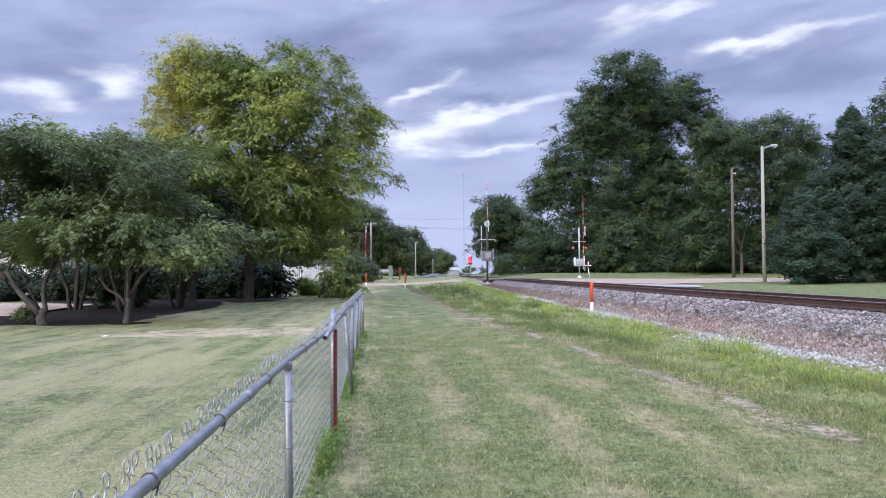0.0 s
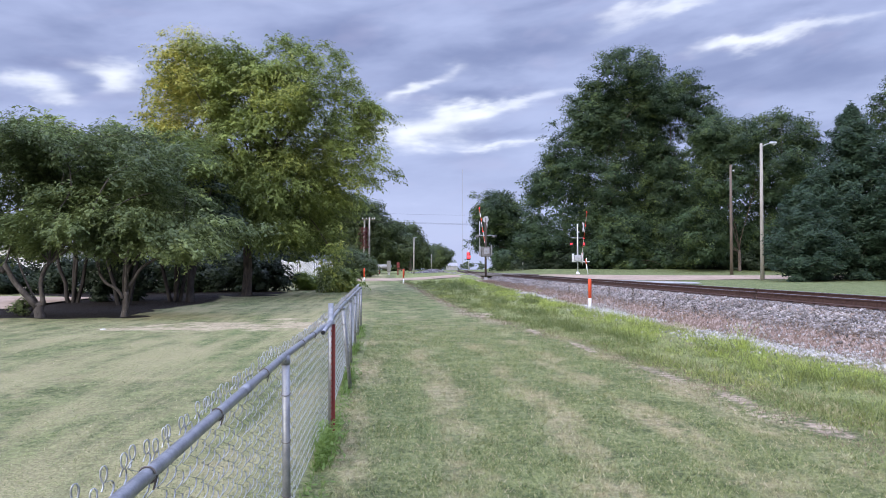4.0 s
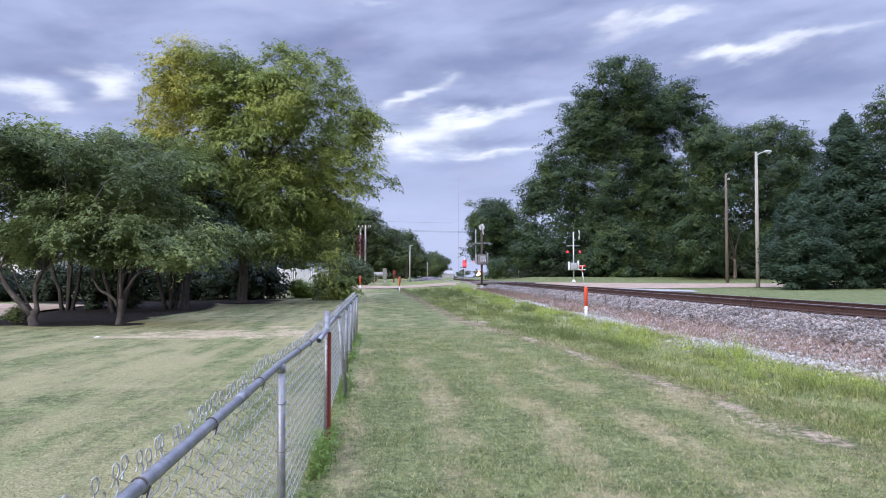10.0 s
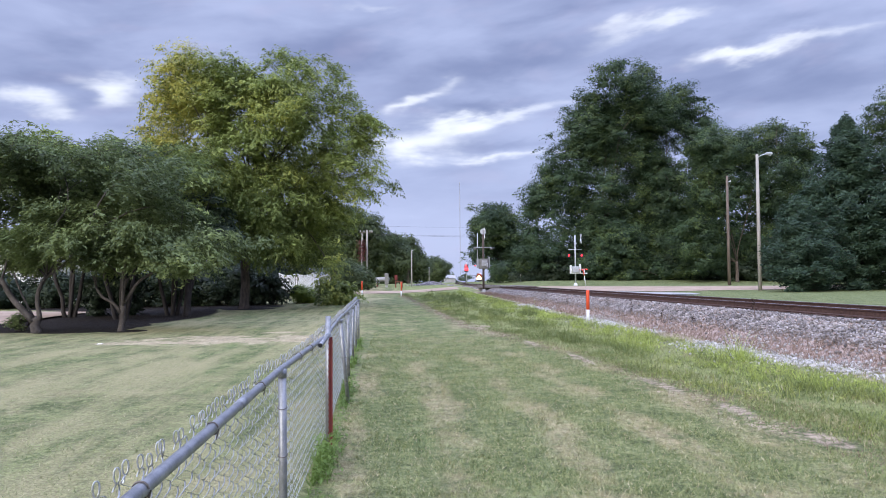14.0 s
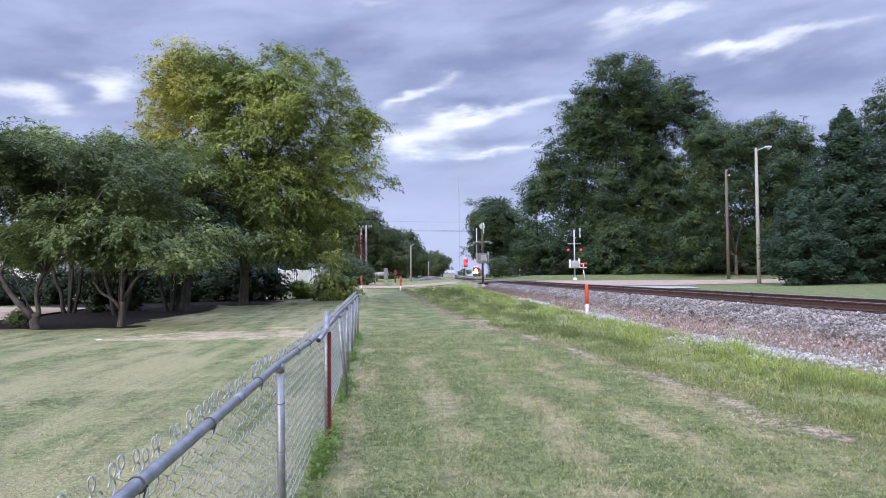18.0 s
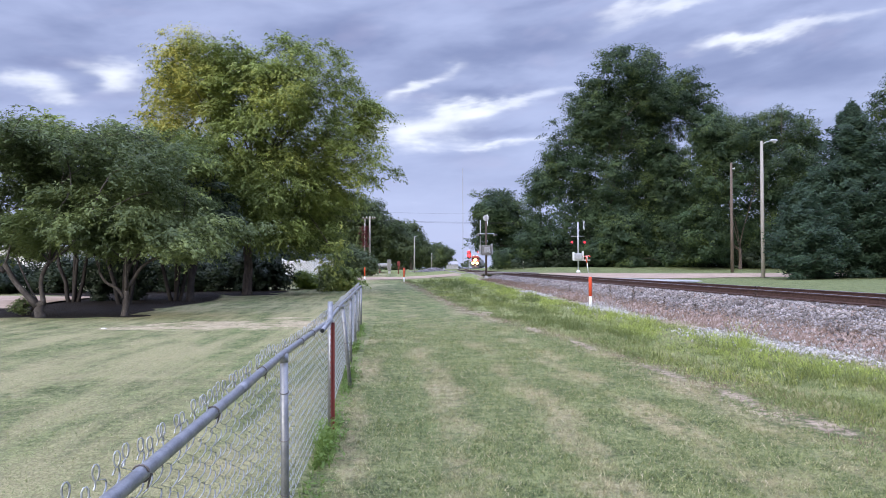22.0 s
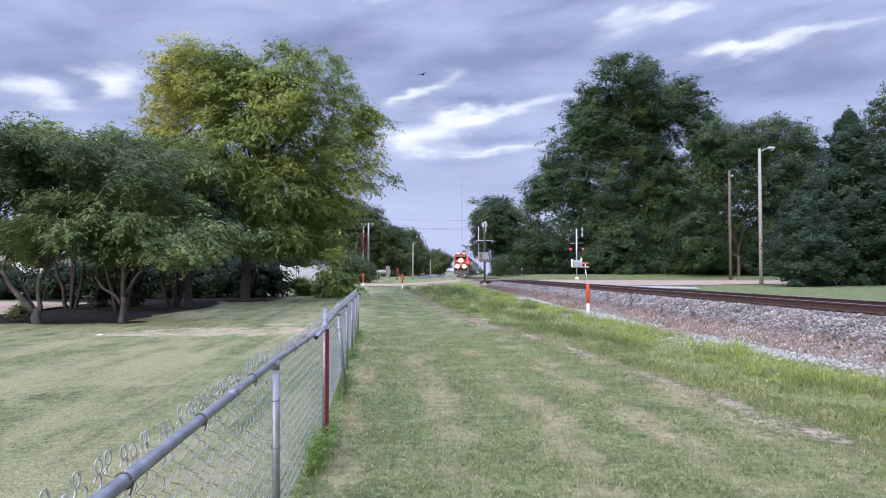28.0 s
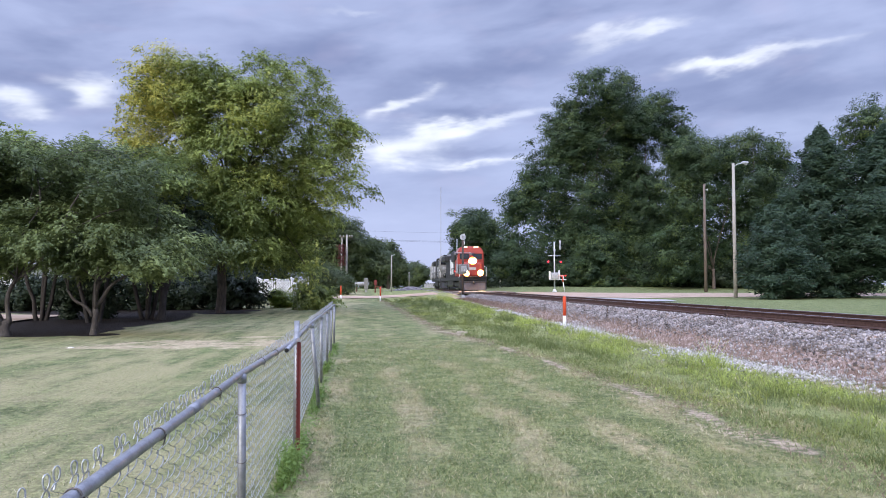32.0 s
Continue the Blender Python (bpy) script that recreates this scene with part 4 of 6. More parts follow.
tree("low_spreading_tree", "low forked tree with pale trunk and layered green leaves", low, [(0, 0, 0.06, 0, 0.85, 0.105), (0.06, 0, 0.16, 0.1, 1.75, 0.078, 0.8), (0.08, 0, 0.85, 0.0, 1.85, 0.062, 0.95), (0.85, 0, 1.5, 0.1, 2.6, 0.045, 1.85), (-0.02, 0, -0.85, 0.1, 1.45, 0.062, 0.6)],
     lobes_at(low, 2.4, [(-11.2, 2.9, 1.7, 0.45), (-9.0, 2.5, 1.7, 0.5), (-7.2, 2.9, 1.2, 0.5), (-10.1, 3.9, 2.0, 0.7), (-7.9, 3.9, 1.4, 0.7), (-5.9, 2.8, 1.2, 0.5), (-6.7, 2.4, 1.3, 0.4), (-11.9, 2.4, 1.0, 0.35), (-8.6, 3.2, 1.6, 0.4)]),
     LEAF_LOW, PALE_BARK, 12, 560, 0, 0, 0.078, droop=0.05, limbs=5, sub=2, near=True, long=1.7, twigs=(7, 15, 0.85, 0.15, -0.02, 0.5, 0.22))
grove = (-11.75, 24.6)
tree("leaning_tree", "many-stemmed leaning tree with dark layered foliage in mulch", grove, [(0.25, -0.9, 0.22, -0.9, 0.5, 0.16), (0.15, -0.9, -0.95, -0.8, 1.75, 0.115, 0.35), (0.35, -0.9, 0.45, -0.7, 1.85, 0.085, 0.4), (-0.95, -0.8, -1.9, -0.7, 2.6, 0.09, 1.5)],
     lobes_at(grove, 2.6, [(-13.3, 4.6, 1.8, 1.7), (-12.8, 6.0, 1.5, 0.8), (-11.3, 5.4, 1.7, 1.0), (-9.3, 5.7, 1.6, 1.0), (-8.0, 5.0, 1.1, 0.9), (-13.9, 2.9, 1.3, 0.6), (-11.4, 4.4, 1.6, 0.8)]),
     LEAF_SHADED, PALE_BARK, 13, 580, 0, 0, 0.082, droop=0.05, limbs=7, sub=2, near=True, long=1.7, twigs=(7, 15, 1.05, 0.20, 0.20, 0.45, 0.3), sprigs=70)
back = (-9.4, 33.0)
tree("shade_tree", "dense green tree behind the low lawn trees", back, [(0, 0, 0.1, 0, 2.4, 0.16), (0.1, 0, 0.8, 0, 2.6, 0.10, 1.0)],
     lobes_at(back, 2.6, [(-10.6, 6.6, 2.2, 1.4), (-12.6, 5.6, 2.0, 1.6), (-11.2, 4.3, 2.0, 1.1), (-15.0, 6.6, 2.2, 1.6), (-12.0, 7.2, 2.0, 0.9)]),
     LEAF_LIT, SHADE_BARK, 14, 460, 0, 0, 0.12, droop=0.15, limbs=12, sub=2, long=1.7, twigs=(7, 15, 1.2, 0.2, 0.2, 0.4, 0.4), sprigs=60)
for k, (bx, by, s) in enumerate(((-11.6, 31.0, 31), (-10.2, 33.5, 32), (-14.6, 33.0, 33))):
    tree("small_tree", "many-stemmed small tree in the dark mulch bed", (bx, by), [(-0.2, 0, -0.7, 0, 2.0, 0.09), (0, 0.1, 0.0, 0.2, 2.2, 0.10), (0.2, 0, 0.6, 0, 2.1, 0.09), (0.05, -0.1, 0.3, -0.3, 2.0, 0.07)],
         [(0, 0, 4.4, 2.4, 2.0, 1.5), (-1.2, 0.3, 3.5, 1.6, 1.5, 0.9), (1.3, -0.3, 3.6, 1.6, 1.5, 1.0)], LEAF_DARKENED, SHADE_BARK, s, 170, 85, 0.42, 0.15, flat=0.45, group="small trees in the mulch bed", limbs=14)


def shrub(name, label, base, rows, leaf, seed, clumps, leaves=70, spread=0.22, size=0.10, depth=1.2, droop=0.0, category="shrub", hang=0.0, twigs=None):
    tree(name, label, base, [(0, 0, 0, 0, 0.35, 0.05), (0.1, 0.1, 0.3, 0.2, 0.4, 0.04)], lobes_at(base, depth, rows, 1.0), leaf, BARK, seed, clumps, leaves, spread, size, droop, 0.8, 0.55, hang, category, limbs=8, sub=1, twigs=twigs)


# Hedges and shrubs wear leaves with the tree shade already in their colour.
shrub("hedge", "dark dense hedge behind the lawn trees", (-13.8, 44), [(-13.8, 1.2, 2.6, 1.4), (-11.0, 1.1, 2.3, 1.2), (-16.4, 1.4, 2.2, 1.6), (-9.0, 1.2, 1.6, 1.2)], LEAF_DARKENED, 41, 460, 110, 0.3, 0.13, 1.4, category="hedge")
shrub("hedge", "dark dense hedge in front of the white house", (-21.0, 43), [(-19.6, 1.2, 2.0, 1.3), (-23.0, 1.2, 2.4, 1.3)], LEAF_DARKENED, 48, 260, 110, 0.3, 0.13, 1.4, category="hedge")
# Added dark clump that fills in the shadow under the lawn trees.
shrub("dark_evergreen_shrub", "dark upright evergreen shrub between the trunks", (-12.6, 33.8), [(-12.6, 1.3, 0.8, 1.5), (-13.6, 1.0, 0.8, 1.1)], LEAF_DARKENED, 46, 150, 110, 0.22, 0.10, 0.8)
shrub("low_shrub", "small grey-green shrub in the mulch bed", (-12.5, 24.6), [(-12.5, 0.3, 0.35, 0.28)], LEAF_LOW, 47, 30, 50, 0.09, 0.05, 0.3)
shrub("arching_shrub", "dark arching shrub beside the white lattice", (-7.3, 44), [(-7.5, 1.1, 1.0, 0.9), (-8.8, 1.0, 0.9, 0.8)], LEAF_DARKENED, 42, 120, 80, 0.26, 0.13, 1.0, 0.4, twigs=(6, 15, 0.8, 0.5, 0.3, 0.35))
shrub("dark_bush", "dark bush behind the lattice screen", (-11.5, 59), [(-10.8, 2.2, 2.0, 2.2), (-13.6, 2.2, 2.2, 2.3), (-8.4, 2.0, 1.2, 1.6)], LEAF_DARKENED, 49, 240, 90, 0.4, 0.17, 1.6)
shrub("round_shrub", "rounded bright green shrub at the lawn's edge", (-5.6, 45), [(-5.6, 0.75, 1.05, 0.6)], LEAF_SHRUB, 43, 120, 80, 0.17, 0.08, 0.9)
shrub("weeping_shrub", "weeping yellow-green shrub by the fence", (-3.4, 43), [(-3.5, 1.0, 1.15, 0.85), (-3.0, 0.7, 0.9, 0.6)], LEAF_ELM, 44, 140, 80, 0.25, 0.115, 1.2, 0.5, twigs=(6, 15, 0.8, 0.5, 0.25, 0.35))
shrub("dark_bush", "dark rounded bush by the gravel road", (-2.6, 75.0), [(-3.5, 2.2, 1.7, 1.7), (-5.2, 2.2, 1.8, 1.7)], LEAF_DEEP, 45, 200, 70, 0.45, 0.2, 1.6)


def woods(name, label, base, depth, rows, leaf, seed, clumps, size, spread, stems=((0, 0, 0, 0, 5.0, 0.4),), leaves=110, **more):
    tree(name, label, base, list(stems), lobes_at(base, depth, rows), leaf, BARK, seed, int(clumps * 0.9), leaves, spread, size * 0.58, 0.25, limbs=5, sub=0, twigs=(5, 12, spread * 1.9, 0.28, 0.10, 0.45), fill=(int(clumps * 1.9), int(leaves * 0.9), spread * 0.85, 0.6, 0.68), lee=0.35, **more)


woods("tall_tree", "tall dense dark green tree beyond the railway", (30.0, 96.0), 9.0,
      [(31.7, 27.8, 4.5, 3.7), (26.8, 21.8, 4.2, 4.2), (33.5, 21.0, 6.0, 6.0), (23.1, 16.0, 3.9, 4.2), (29.1, 12.9, 7.2, 5.5), (36.6, 25.0, 3.6, 3.6), (19.9, 12.1, 3.2, 3.6), (18.9, 6.2, 2.8, 3.7), (25.9, 5.8, 6.2, 4.2), (33.0, 5.0, 4.6, 3.9), (33.4, 26.0, 3.4, 3.0), (30.0, 20.5, 4.5, 4.5), (27.8, 24.2, 3.4, 3.4)],
      LEAF_WOOD, 51, 900, 0.36, 0.8, ((0, 0, 0.2, 0, 8.0, 0.55),), 110)
woods("tall_tree", "tall dense green tree at the edge of the woods", (39.5, 97.0), 8.0,
      [(41.7, 27.8, 3.6, 3.6), (43.7, 23.0, 3.2, 4.6), (40.4, 25.4, 3.4, 3.6), (38.4, 20.0, 4.4, 5.4), (38.0, 12.2, 5.6, 6.4), (37.5, 5.2, 5.4, 3.9), (40.5, 8.5, 3.6, 4.2), (35.5, 9.0, 3.4, 4.0), (37.1, 15.0, 3.4, 4.2), (36.6, 24.0, 2.6, 3.0)],
      LEAF_WOOD, 52, 780, 0.36, 0.8, ((0, 0, 0.4, 0, 8.0, 0.5),), 110)
woods("wood_edge_tree", "broad green tree behind the utility poles", (42.0, 82.0), 8.0,
      [(42.2, 17.3, 4.1, 3.1), (38.9, 16.6, 3.2, 3.6), (39.6, 12.2, 3.8, 3.8), (37.7, 6.0, 3.7, 3.9), (42.7, 5.8, 3.8, 4.2)], LEAF_WOOD, 53, 480, 0.31, 0.68, ((0, 0, 0, 0, 2.5, 0.2),), 110)
woods("wood_edge_tree", "broad green tree behind the street lamp", (48.0, 84.0), 8.0,
      [(48.6, 18.4, 4.4, 3.1), (46.9, 12.8, 5.2, 4.7), (52.0, 15.4, 2.5, 3.7), (48.0, 6.0, 5.0, 4.2), (54.0, 8.0, 4.0, 4.0)], LEAF_WOOD, 54, 520, 0.31, 0.68, ((0, 0, 0, 0, 2.5, 0.2),), 110)
woods("roadside_tree", "round green tree beside the bend of the line", (17.5, 113.0), 7.0, [(16.6, 10.4, 3.8, 3.9), (14.7, 6.8, 2.2, 3.4), (19.7, 6.9, 3.4, 4.4)], LEAF_WOOD, 55, 330, 0.36, 0.72, ((0, 0, 0, 0, 4.0, 0.3),), 110)
woods("edge_tree", "tall leafy tree behind the evergreens", (46.5, 62.0), 5.0, [(46.8, 17.2, 2.2, 2.4), (48.3, 13.4, 3.2, 3.9), (49.5, 8.0, 4.0, 4.0)], LEAF_WOOD, 56, 330, 0.24, 0.56, ((0, 0, 0, 0, 4.0, 0.2),), 110)
woods("far_tree", "dark tree across the gravel road", (-6.0, 101.0), 6.0, [(-4.0, 8.0, 3.7, 2.7), (-7.2, 8.0, 4.0, 4.6), (0.0, 5.3, 3.9, 3.3), (-4.0, 4.0, 5.0, 3.0), (-11.0, 7.0, 4.0, 5.0)], LEAF_DEEP, 57, 520, 0.42, 0.85)
woods("far_tree", "dark tree in the row beside the line", (3.6, 150.0), 7.0, [(2.8, 6.6, 3.6, 4.3), (5.5, 4.5, 2.2, 3.3), (-0.5, 5.5, 3.6, 4.6)], LEAF_DEEP, 58, 300, 0.6, 1.0)
woods("far_tree", "round dark tree at the end of the row", (12.2, 200.0), 6.0, [(12.2, 4.7, 3.7, 3.1), (10.2, 3.6, 2.2, 2.4)], LEAF_DEEP, 59, 200, 0.7, 1.0)
shrub("leafy_bush", "leafy green bush at the foot of the woods", (35.6, 88.0), [(35.6, 2.3, 3.9, 1.5), (30.8, 1.8, 2.4, 1.1)], LEAF_WOOD, 60, 220, 70, 0.5, 0.24, 2.0)
woods("young_tree", "leafy young tree at the foot of the woods", (29.6, 90.0), 3.0, [(29.4, 5.6, 3.2, 3.2), (32.0, 3.6, 2.4, 2.6), (27.0, 3.4, 2.2, 2.4)], LEAF_WOOD, 63, 240, 0.32, 0.62, ((0, 0, 0, 0, 2.5, 0.15),), 110)
shrub("trackside_bush", "small dark bush beside the railway", (16.0, 100.0), [(16.0, 2.4, 1.7, 1.5)], LEAF_WOOD, 61, 90, 70, 0.45, 0.22, 1.5)
shrub("clipped_shrub", "low rounded dark shrub under the trees", (20.9, 98.0), [(20.9, 1.6, 1.9, 0.8)], LEAF_DEEP, 62, 90, 70, 0.35, 0.2, 1.5)


# Undergrowth in shade-darkened leaves, for the dark foot of the woods.
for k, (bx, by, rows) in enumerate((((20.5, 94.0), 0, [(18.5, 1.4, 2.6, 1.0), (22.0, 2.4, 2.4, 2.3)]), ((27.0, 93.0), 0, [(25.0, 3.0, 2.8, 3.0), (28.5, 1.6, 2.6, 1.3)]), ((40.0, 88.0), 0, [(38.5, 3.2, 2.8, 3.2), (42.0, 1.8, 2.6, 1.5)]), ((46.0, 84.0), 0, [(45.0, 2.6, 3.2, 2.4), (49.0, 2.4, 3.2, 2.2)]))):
    shrub("understory_bush", "dark bushy undergrowth at the foot of the woods", bx, rows, LEAF_DARKENED, 80 + k, 170, 90, 0.5, 0.24, 2.0)


def conifer(name, label, base, height, radius, seed, n, size, skirt=0.3):
    """An evergreen: many level to drooping boughs on a straight trunk, clad in needle sprays."""
    rng = np.random.default_rng(seed)
    t = thing(name, label, "evergreen tree", pose(base[0], base[1], spot(*base)), "evergreens beside the road")
    part("trunk", Build().tube([(0, 0, -0.2), (0, 0, height * 0.4), (rng.normal(0, 0.1), 0, height * 0.97)], [radius * 0.075, radius * 0.05, 0.02], 9).mesh("trunk", BARK, smooth=True), t)
    b, P = Build(), []
    for i in range(n):
        h = skirt + (height - skirt) * (i + rng.random()) / n
        k = (h - skirt) / (height - skirt)
        reach = radius * (1 - k) ** 0.62 * rng.uniform(0.62, 1.12) * (0.75 + 0.25 * min(1, k * 6)) + 0.15
        a = rng.uniform(0, 2 * math.pi)
        tip = Vector((math.cos(a) * reach, math.sin(a) * reach, h + reach * rng.uniform(-0.15, 0.55)))
        limb(b, rng, (0, 0, h - 0.1), tip, 0.035 * (1.2 - k), 0.008, -0.05, 4)
        m = int(44 + 92 * reach)
        q = rng.random(m) ** 0.65
        side = rng.normal(0, 0.16 * reach + 0.08, m) * (1.15 - q * 0.7)
        d = np.array([math.cos(a), math.sin(a)])
        o = np.array([-d[1], d[0]])
        xy = q[:, None] * reach * d + side[:, None] * o
        z = h + (tip.z - h) * q - 0.2 * np.abs(side) + rng.normal(0, 0.17, m)
        P.append(np.c_[xy, z])
    tagged(part("branching", b.mesh("branching", BARK), t), kind="stuff")
    P = np.concatenate(P)
    P = P[(P[:, 1] < 0.25 * radius) | (rng.random(len(P)) < 0.5)]
    face = np.c_[P[:, :2] / (np.linalg.norm(P[:, :2], axis=1, keepdims=True) + 0.1) * 0.7, np.full(len(P), 0.7)] + rng.normal(0, 0.25, P.shape)
    V, F = leaf_cards(rng, P, size, -0.25, 2.0, 0.22, face=face)
    sprays = np.repeat(rng.random(len(P) // 40 + 1), 40)[: len(P)]
    part("needles", toned(quads("needles", V, F, [LEAF_CEDAR]), sprays), t)


conifer("cedar", "bushy blue-green cedar spreading to the ground", (27.9, 46.0), 6.3, 2.7, 71, 200, 0.155)
conifer("cedar", "bushy blue-green cedar beside the street lamp", (30.6, 48.5), 7.6, 2.9, 72, 220, 0.155)
conifer("cedar", "tall dark cedar beyond the railway", (34.8, 50.5), 13.0, 4.4, 73, 330, 0.185)
conifer("cedar", "tall dark cedar with bare lower boughs", (38.0, 47.5), 12.6, 4.8, 74, 300, 0.185, 1.7)


# ---- fence ----
FENCE_X = -0.66


def fence_x(y):
    return FENCE_X - 0.26 * max(0.0, (y - 8) / 11.3)


def build_fence():
    fence = thing("chain_link_fence", "grey galvanised chain-link fence along the mown strip", "fence")
    for y, h, r, lean in ((1.2, 1.06, 0.024, 0), (4.3, 1.125, 0.024, 0.01), (7.3, 1.28, 0.028, 0.0), (9.4, 1.13, 0.026, 0.10), (12.0, 1.11, 0.024, 0.01), (14.6, 1.10, 0.024, 0.0), (17.0, 1.09, 0.024, 0), (19.3, 1.10, 0.030, 0)):
        x = fence_x(y) + 0.022
        post = part("post", Build().tube([(x + lean, y + lean * 2, -0.1), (x, y, h)], r, 14).mesh("post", STEEL, smooth=True), fence)
        if y == 7.3:
            continue
        part("post_cap", Build().tube([(x, y, h - 0.05), (x, y, h)], r + 0.003, 14).mesh("post_cap", STEEL, smooth=True), post)
        for z in (0.3, 0.62, 0.9):
            q = x + lean * (1 - z)
            part("wire_tie", Build().tube([(q + (r + 0.004) * math.cos(a), y + lean * 2 * (1 - z) + (r + 0.004) * math.sin(a), z + 0.008 * math.sin(a)) for a in np.linspace(0, 2 * math.pi, 13)], 0.0028, 5, False).mesh("wire_tie", TIE_WIRE), post)
    near = [(-0.675, -1.0, 1.07), (-0.672, 0.5, 1.075), (-0.668, 2.0, 1.086), (-0.662, 3.0, 1.100), (-0.648, 4.3, 1.122), (-0.648, 5.6, 1.106), (-0.652, 6.3, 1.094), (-0.655, 6.95, 1.085)]
    part("top_rail", Build().tube(near, 0.021, 16, False).tube(near, 0.017, 14, False).mesh("top_rail", STEEL, smooth=True), fence)
    stub = part("rail_stub", Build().tube([(-0.612, 6.25, 1.080), (-0.622, 7.15, 1.098)], 0.021, 16).mesh("rail_stub", STEEL, smooth=True), fence, "open-ended rail tube")
    # Black disc on the closed end, imitating the shade inside an open tube.
    part("mouth_shade", Build().tube([(-0.612, 6.246, 1.0799), (-0.612, 6.252, 1.0801)], 0.0175, 16).mesh("mouth_shade", BLACK_PAINT), stub, "black disc for the shade inside the tube end")
    part("rail_sleeve", Build().tube([(-0.660, 3.22, 1.104), (-0.658, 3.4, 1.107)], 0.0235, 14).mesh("rail_sleeve", STEEL, smooth=True), fence)
    far = [(fence_x(y) + 0.01, y, z) for y, z in ((7.1, 1.085), (8.0, 1.12), (9.4, 1.14), (12.0, 1.12), (14.6, 1.11), (17.0, 1.10), (19.3, 1.09))]
    part("top_rail", Build().tube(far, 0.021, 12).mesh("top_rail", STEEL, smooth=True), fence)
    for y in (0.9, 1.5, 2.05, 2.78, 3.7, 5.1, 5.8, 8.6, 10.6):
        z, x = (np.interp(y, [p[1] for p in near], [p[k] for p in near]) for k in (2, 0)) if y < 7 else (1.13, fence_x(y) + 0.01)
        part("rail_tie", Build().tube([(x + 0.0245 * math.cos(a), y + 0.012 * a / 6, z + 0.0245 * math.sin(a)) for a in np.linspace(0.2, 6.2, 13)] + [(x + 0.014, y + 0.012, z - 0.042)], 0.0028, 5, False).mesh("rail_tie", TIE_WIRE), fence)
    # The mesh: every wire zigzags from the ground to a knuckled loop over the rail.
    step, rise, verts, faces = 0.081, 0.036, [], []
    ring = [(math.cos(a), math.sin(a)) for a in (0.0, 2.1, 4.2)]
    rng = np.random.default_rng(8)
    y = -0.6
    while y < 19.3:
        h = (1.098 + 0.010 * y * (y > 0) * (y < 4.3) / 1.6 if y < 6.9 else 1.12) + rng.normal(0, 0.006)
        n = int(h / rise)
        sag, tilt, k0 = 0.010 * math.sin(y * 1.9), rng.normal(0, 0.004), rng.random() * 0.6
        path = []
        for i in range(4 * n + 1):
            s = i / 4
            turn = s % 2
            bow = 0.034 * (1 - 2 * turn if turn < 1 else 2 * turn - 3) + 0.008 * math.cos(math.pi * s)
            path.append((fence_x(y) - 0.030 - 0.0105 * math.sin(math.pi * s) + sag * math.sin(s * 0.12), y + bow + tilt * s / n, 0.012 + h - n * rise + s * rise))
        x, yy, z = path[-1]
        k, q = rng.normal(0, 0.006), rng.normal(0, 0.012)
        path += [(x + 0.003, yy + (y - yy) * 0.4 + q * 0.3, z + 0.012)]
        path += [(x + 0.006 * math.sin(a) + q * 0.2, y + q + 0.0054 * math.sin(a) * (1.0 - 0.6 * math.cos(a)), z + 0.034 + k - 0.021 * math.cos(a)) for a in np.linspace(0.3, 6.1, 10)]
        path += [(x - 0.002, y + q - 0.004, z + 0.004 + k), (x - 0.003, y + q - 0.010, z - 0.004 + k)]
        rr = 0.0028 if y < 8 else 0.0033
        base = len(verts)
        for i, p in enumerate(path):
            verts += [(p[0] + rr * c, p[1] + rr * s, p[2]) for c, s in ring]
            if i:
                a, c = base + 3 * (i - 1), base + 3 * i
                faces += [(a, a + 1, c + 1, c), (a + 1, a + 2, c + 2, c + 1), (a + 2, a, c, c + 2)]
        y += step + rng.normal(0, 0.0025)
    tagged(part("wire_mesh", quads("wire_mesh", verts, faces, [WIRE], smooth=True), fence), "woven galvanised wire mesh", kind="stuff")
    post = thing("t_post", "dark red painted steel T-post standing at the fence", "fence post", pose(-0.61, 7.12, 0))
    part("shaft", Build().box((0, 0, 0.49), (0.006, 0.036, 1.18)).box((0.016, 0, 0.49), (0.032, 0.005, 1.18)).mesh("shaft", RED_PAINT), post)
    for k in range(18):
        part("stud", Build().box((-0.006, 0, 0.08 + k * 0.055), (0.010, 0.010, 0.016), bevel=0.002).mesh("stud", RED_PAINT), post)


build_fence()


# ---- poles, markers and signals ----
def marker(x, y, h, label):
    m = thing("marker_post", label, "marker post", pose(x, y, spot(x, y)), "orange and white marker posts")
    part("shaft", Build().tube([(0, 0, -0.1), (0, 0, h * 0.36)], 0.055, 12).mesh("shaft", WHITE, smooth=True), m)
    part("sleeve", Build().tube([(0, 0, h * 0.36), (0, 0, h * 0.96), (0, 0, h)], [0.062, 0.062, 0.045], 12).mesh("sleeve", ORANGE, smooth=True), m, "orange sleeve")


marker(7.13, 25.0, 1.10, "orange and white plastic marker post in the trackside weeds")
marker(-2.57, 61.5, 1.25, "red and white marker post at the gravel road")
marker(0.82, 58.0, 1.15, "red and white marker post in the grass by the road")


def utility_pole(name, label, x, y, h, r, mat):
    p = thing(name, label, "utility pole", pose(x, y, spot(x, y)))
    part("shaft", Build().tube([(0, 0, -0.2), (0, 0, h * 0.5), (0.02, 0, h)], [r, r * 0.85, r * 0.66], 12).mesh("shaft", mat, smooth=True), p)
    return p


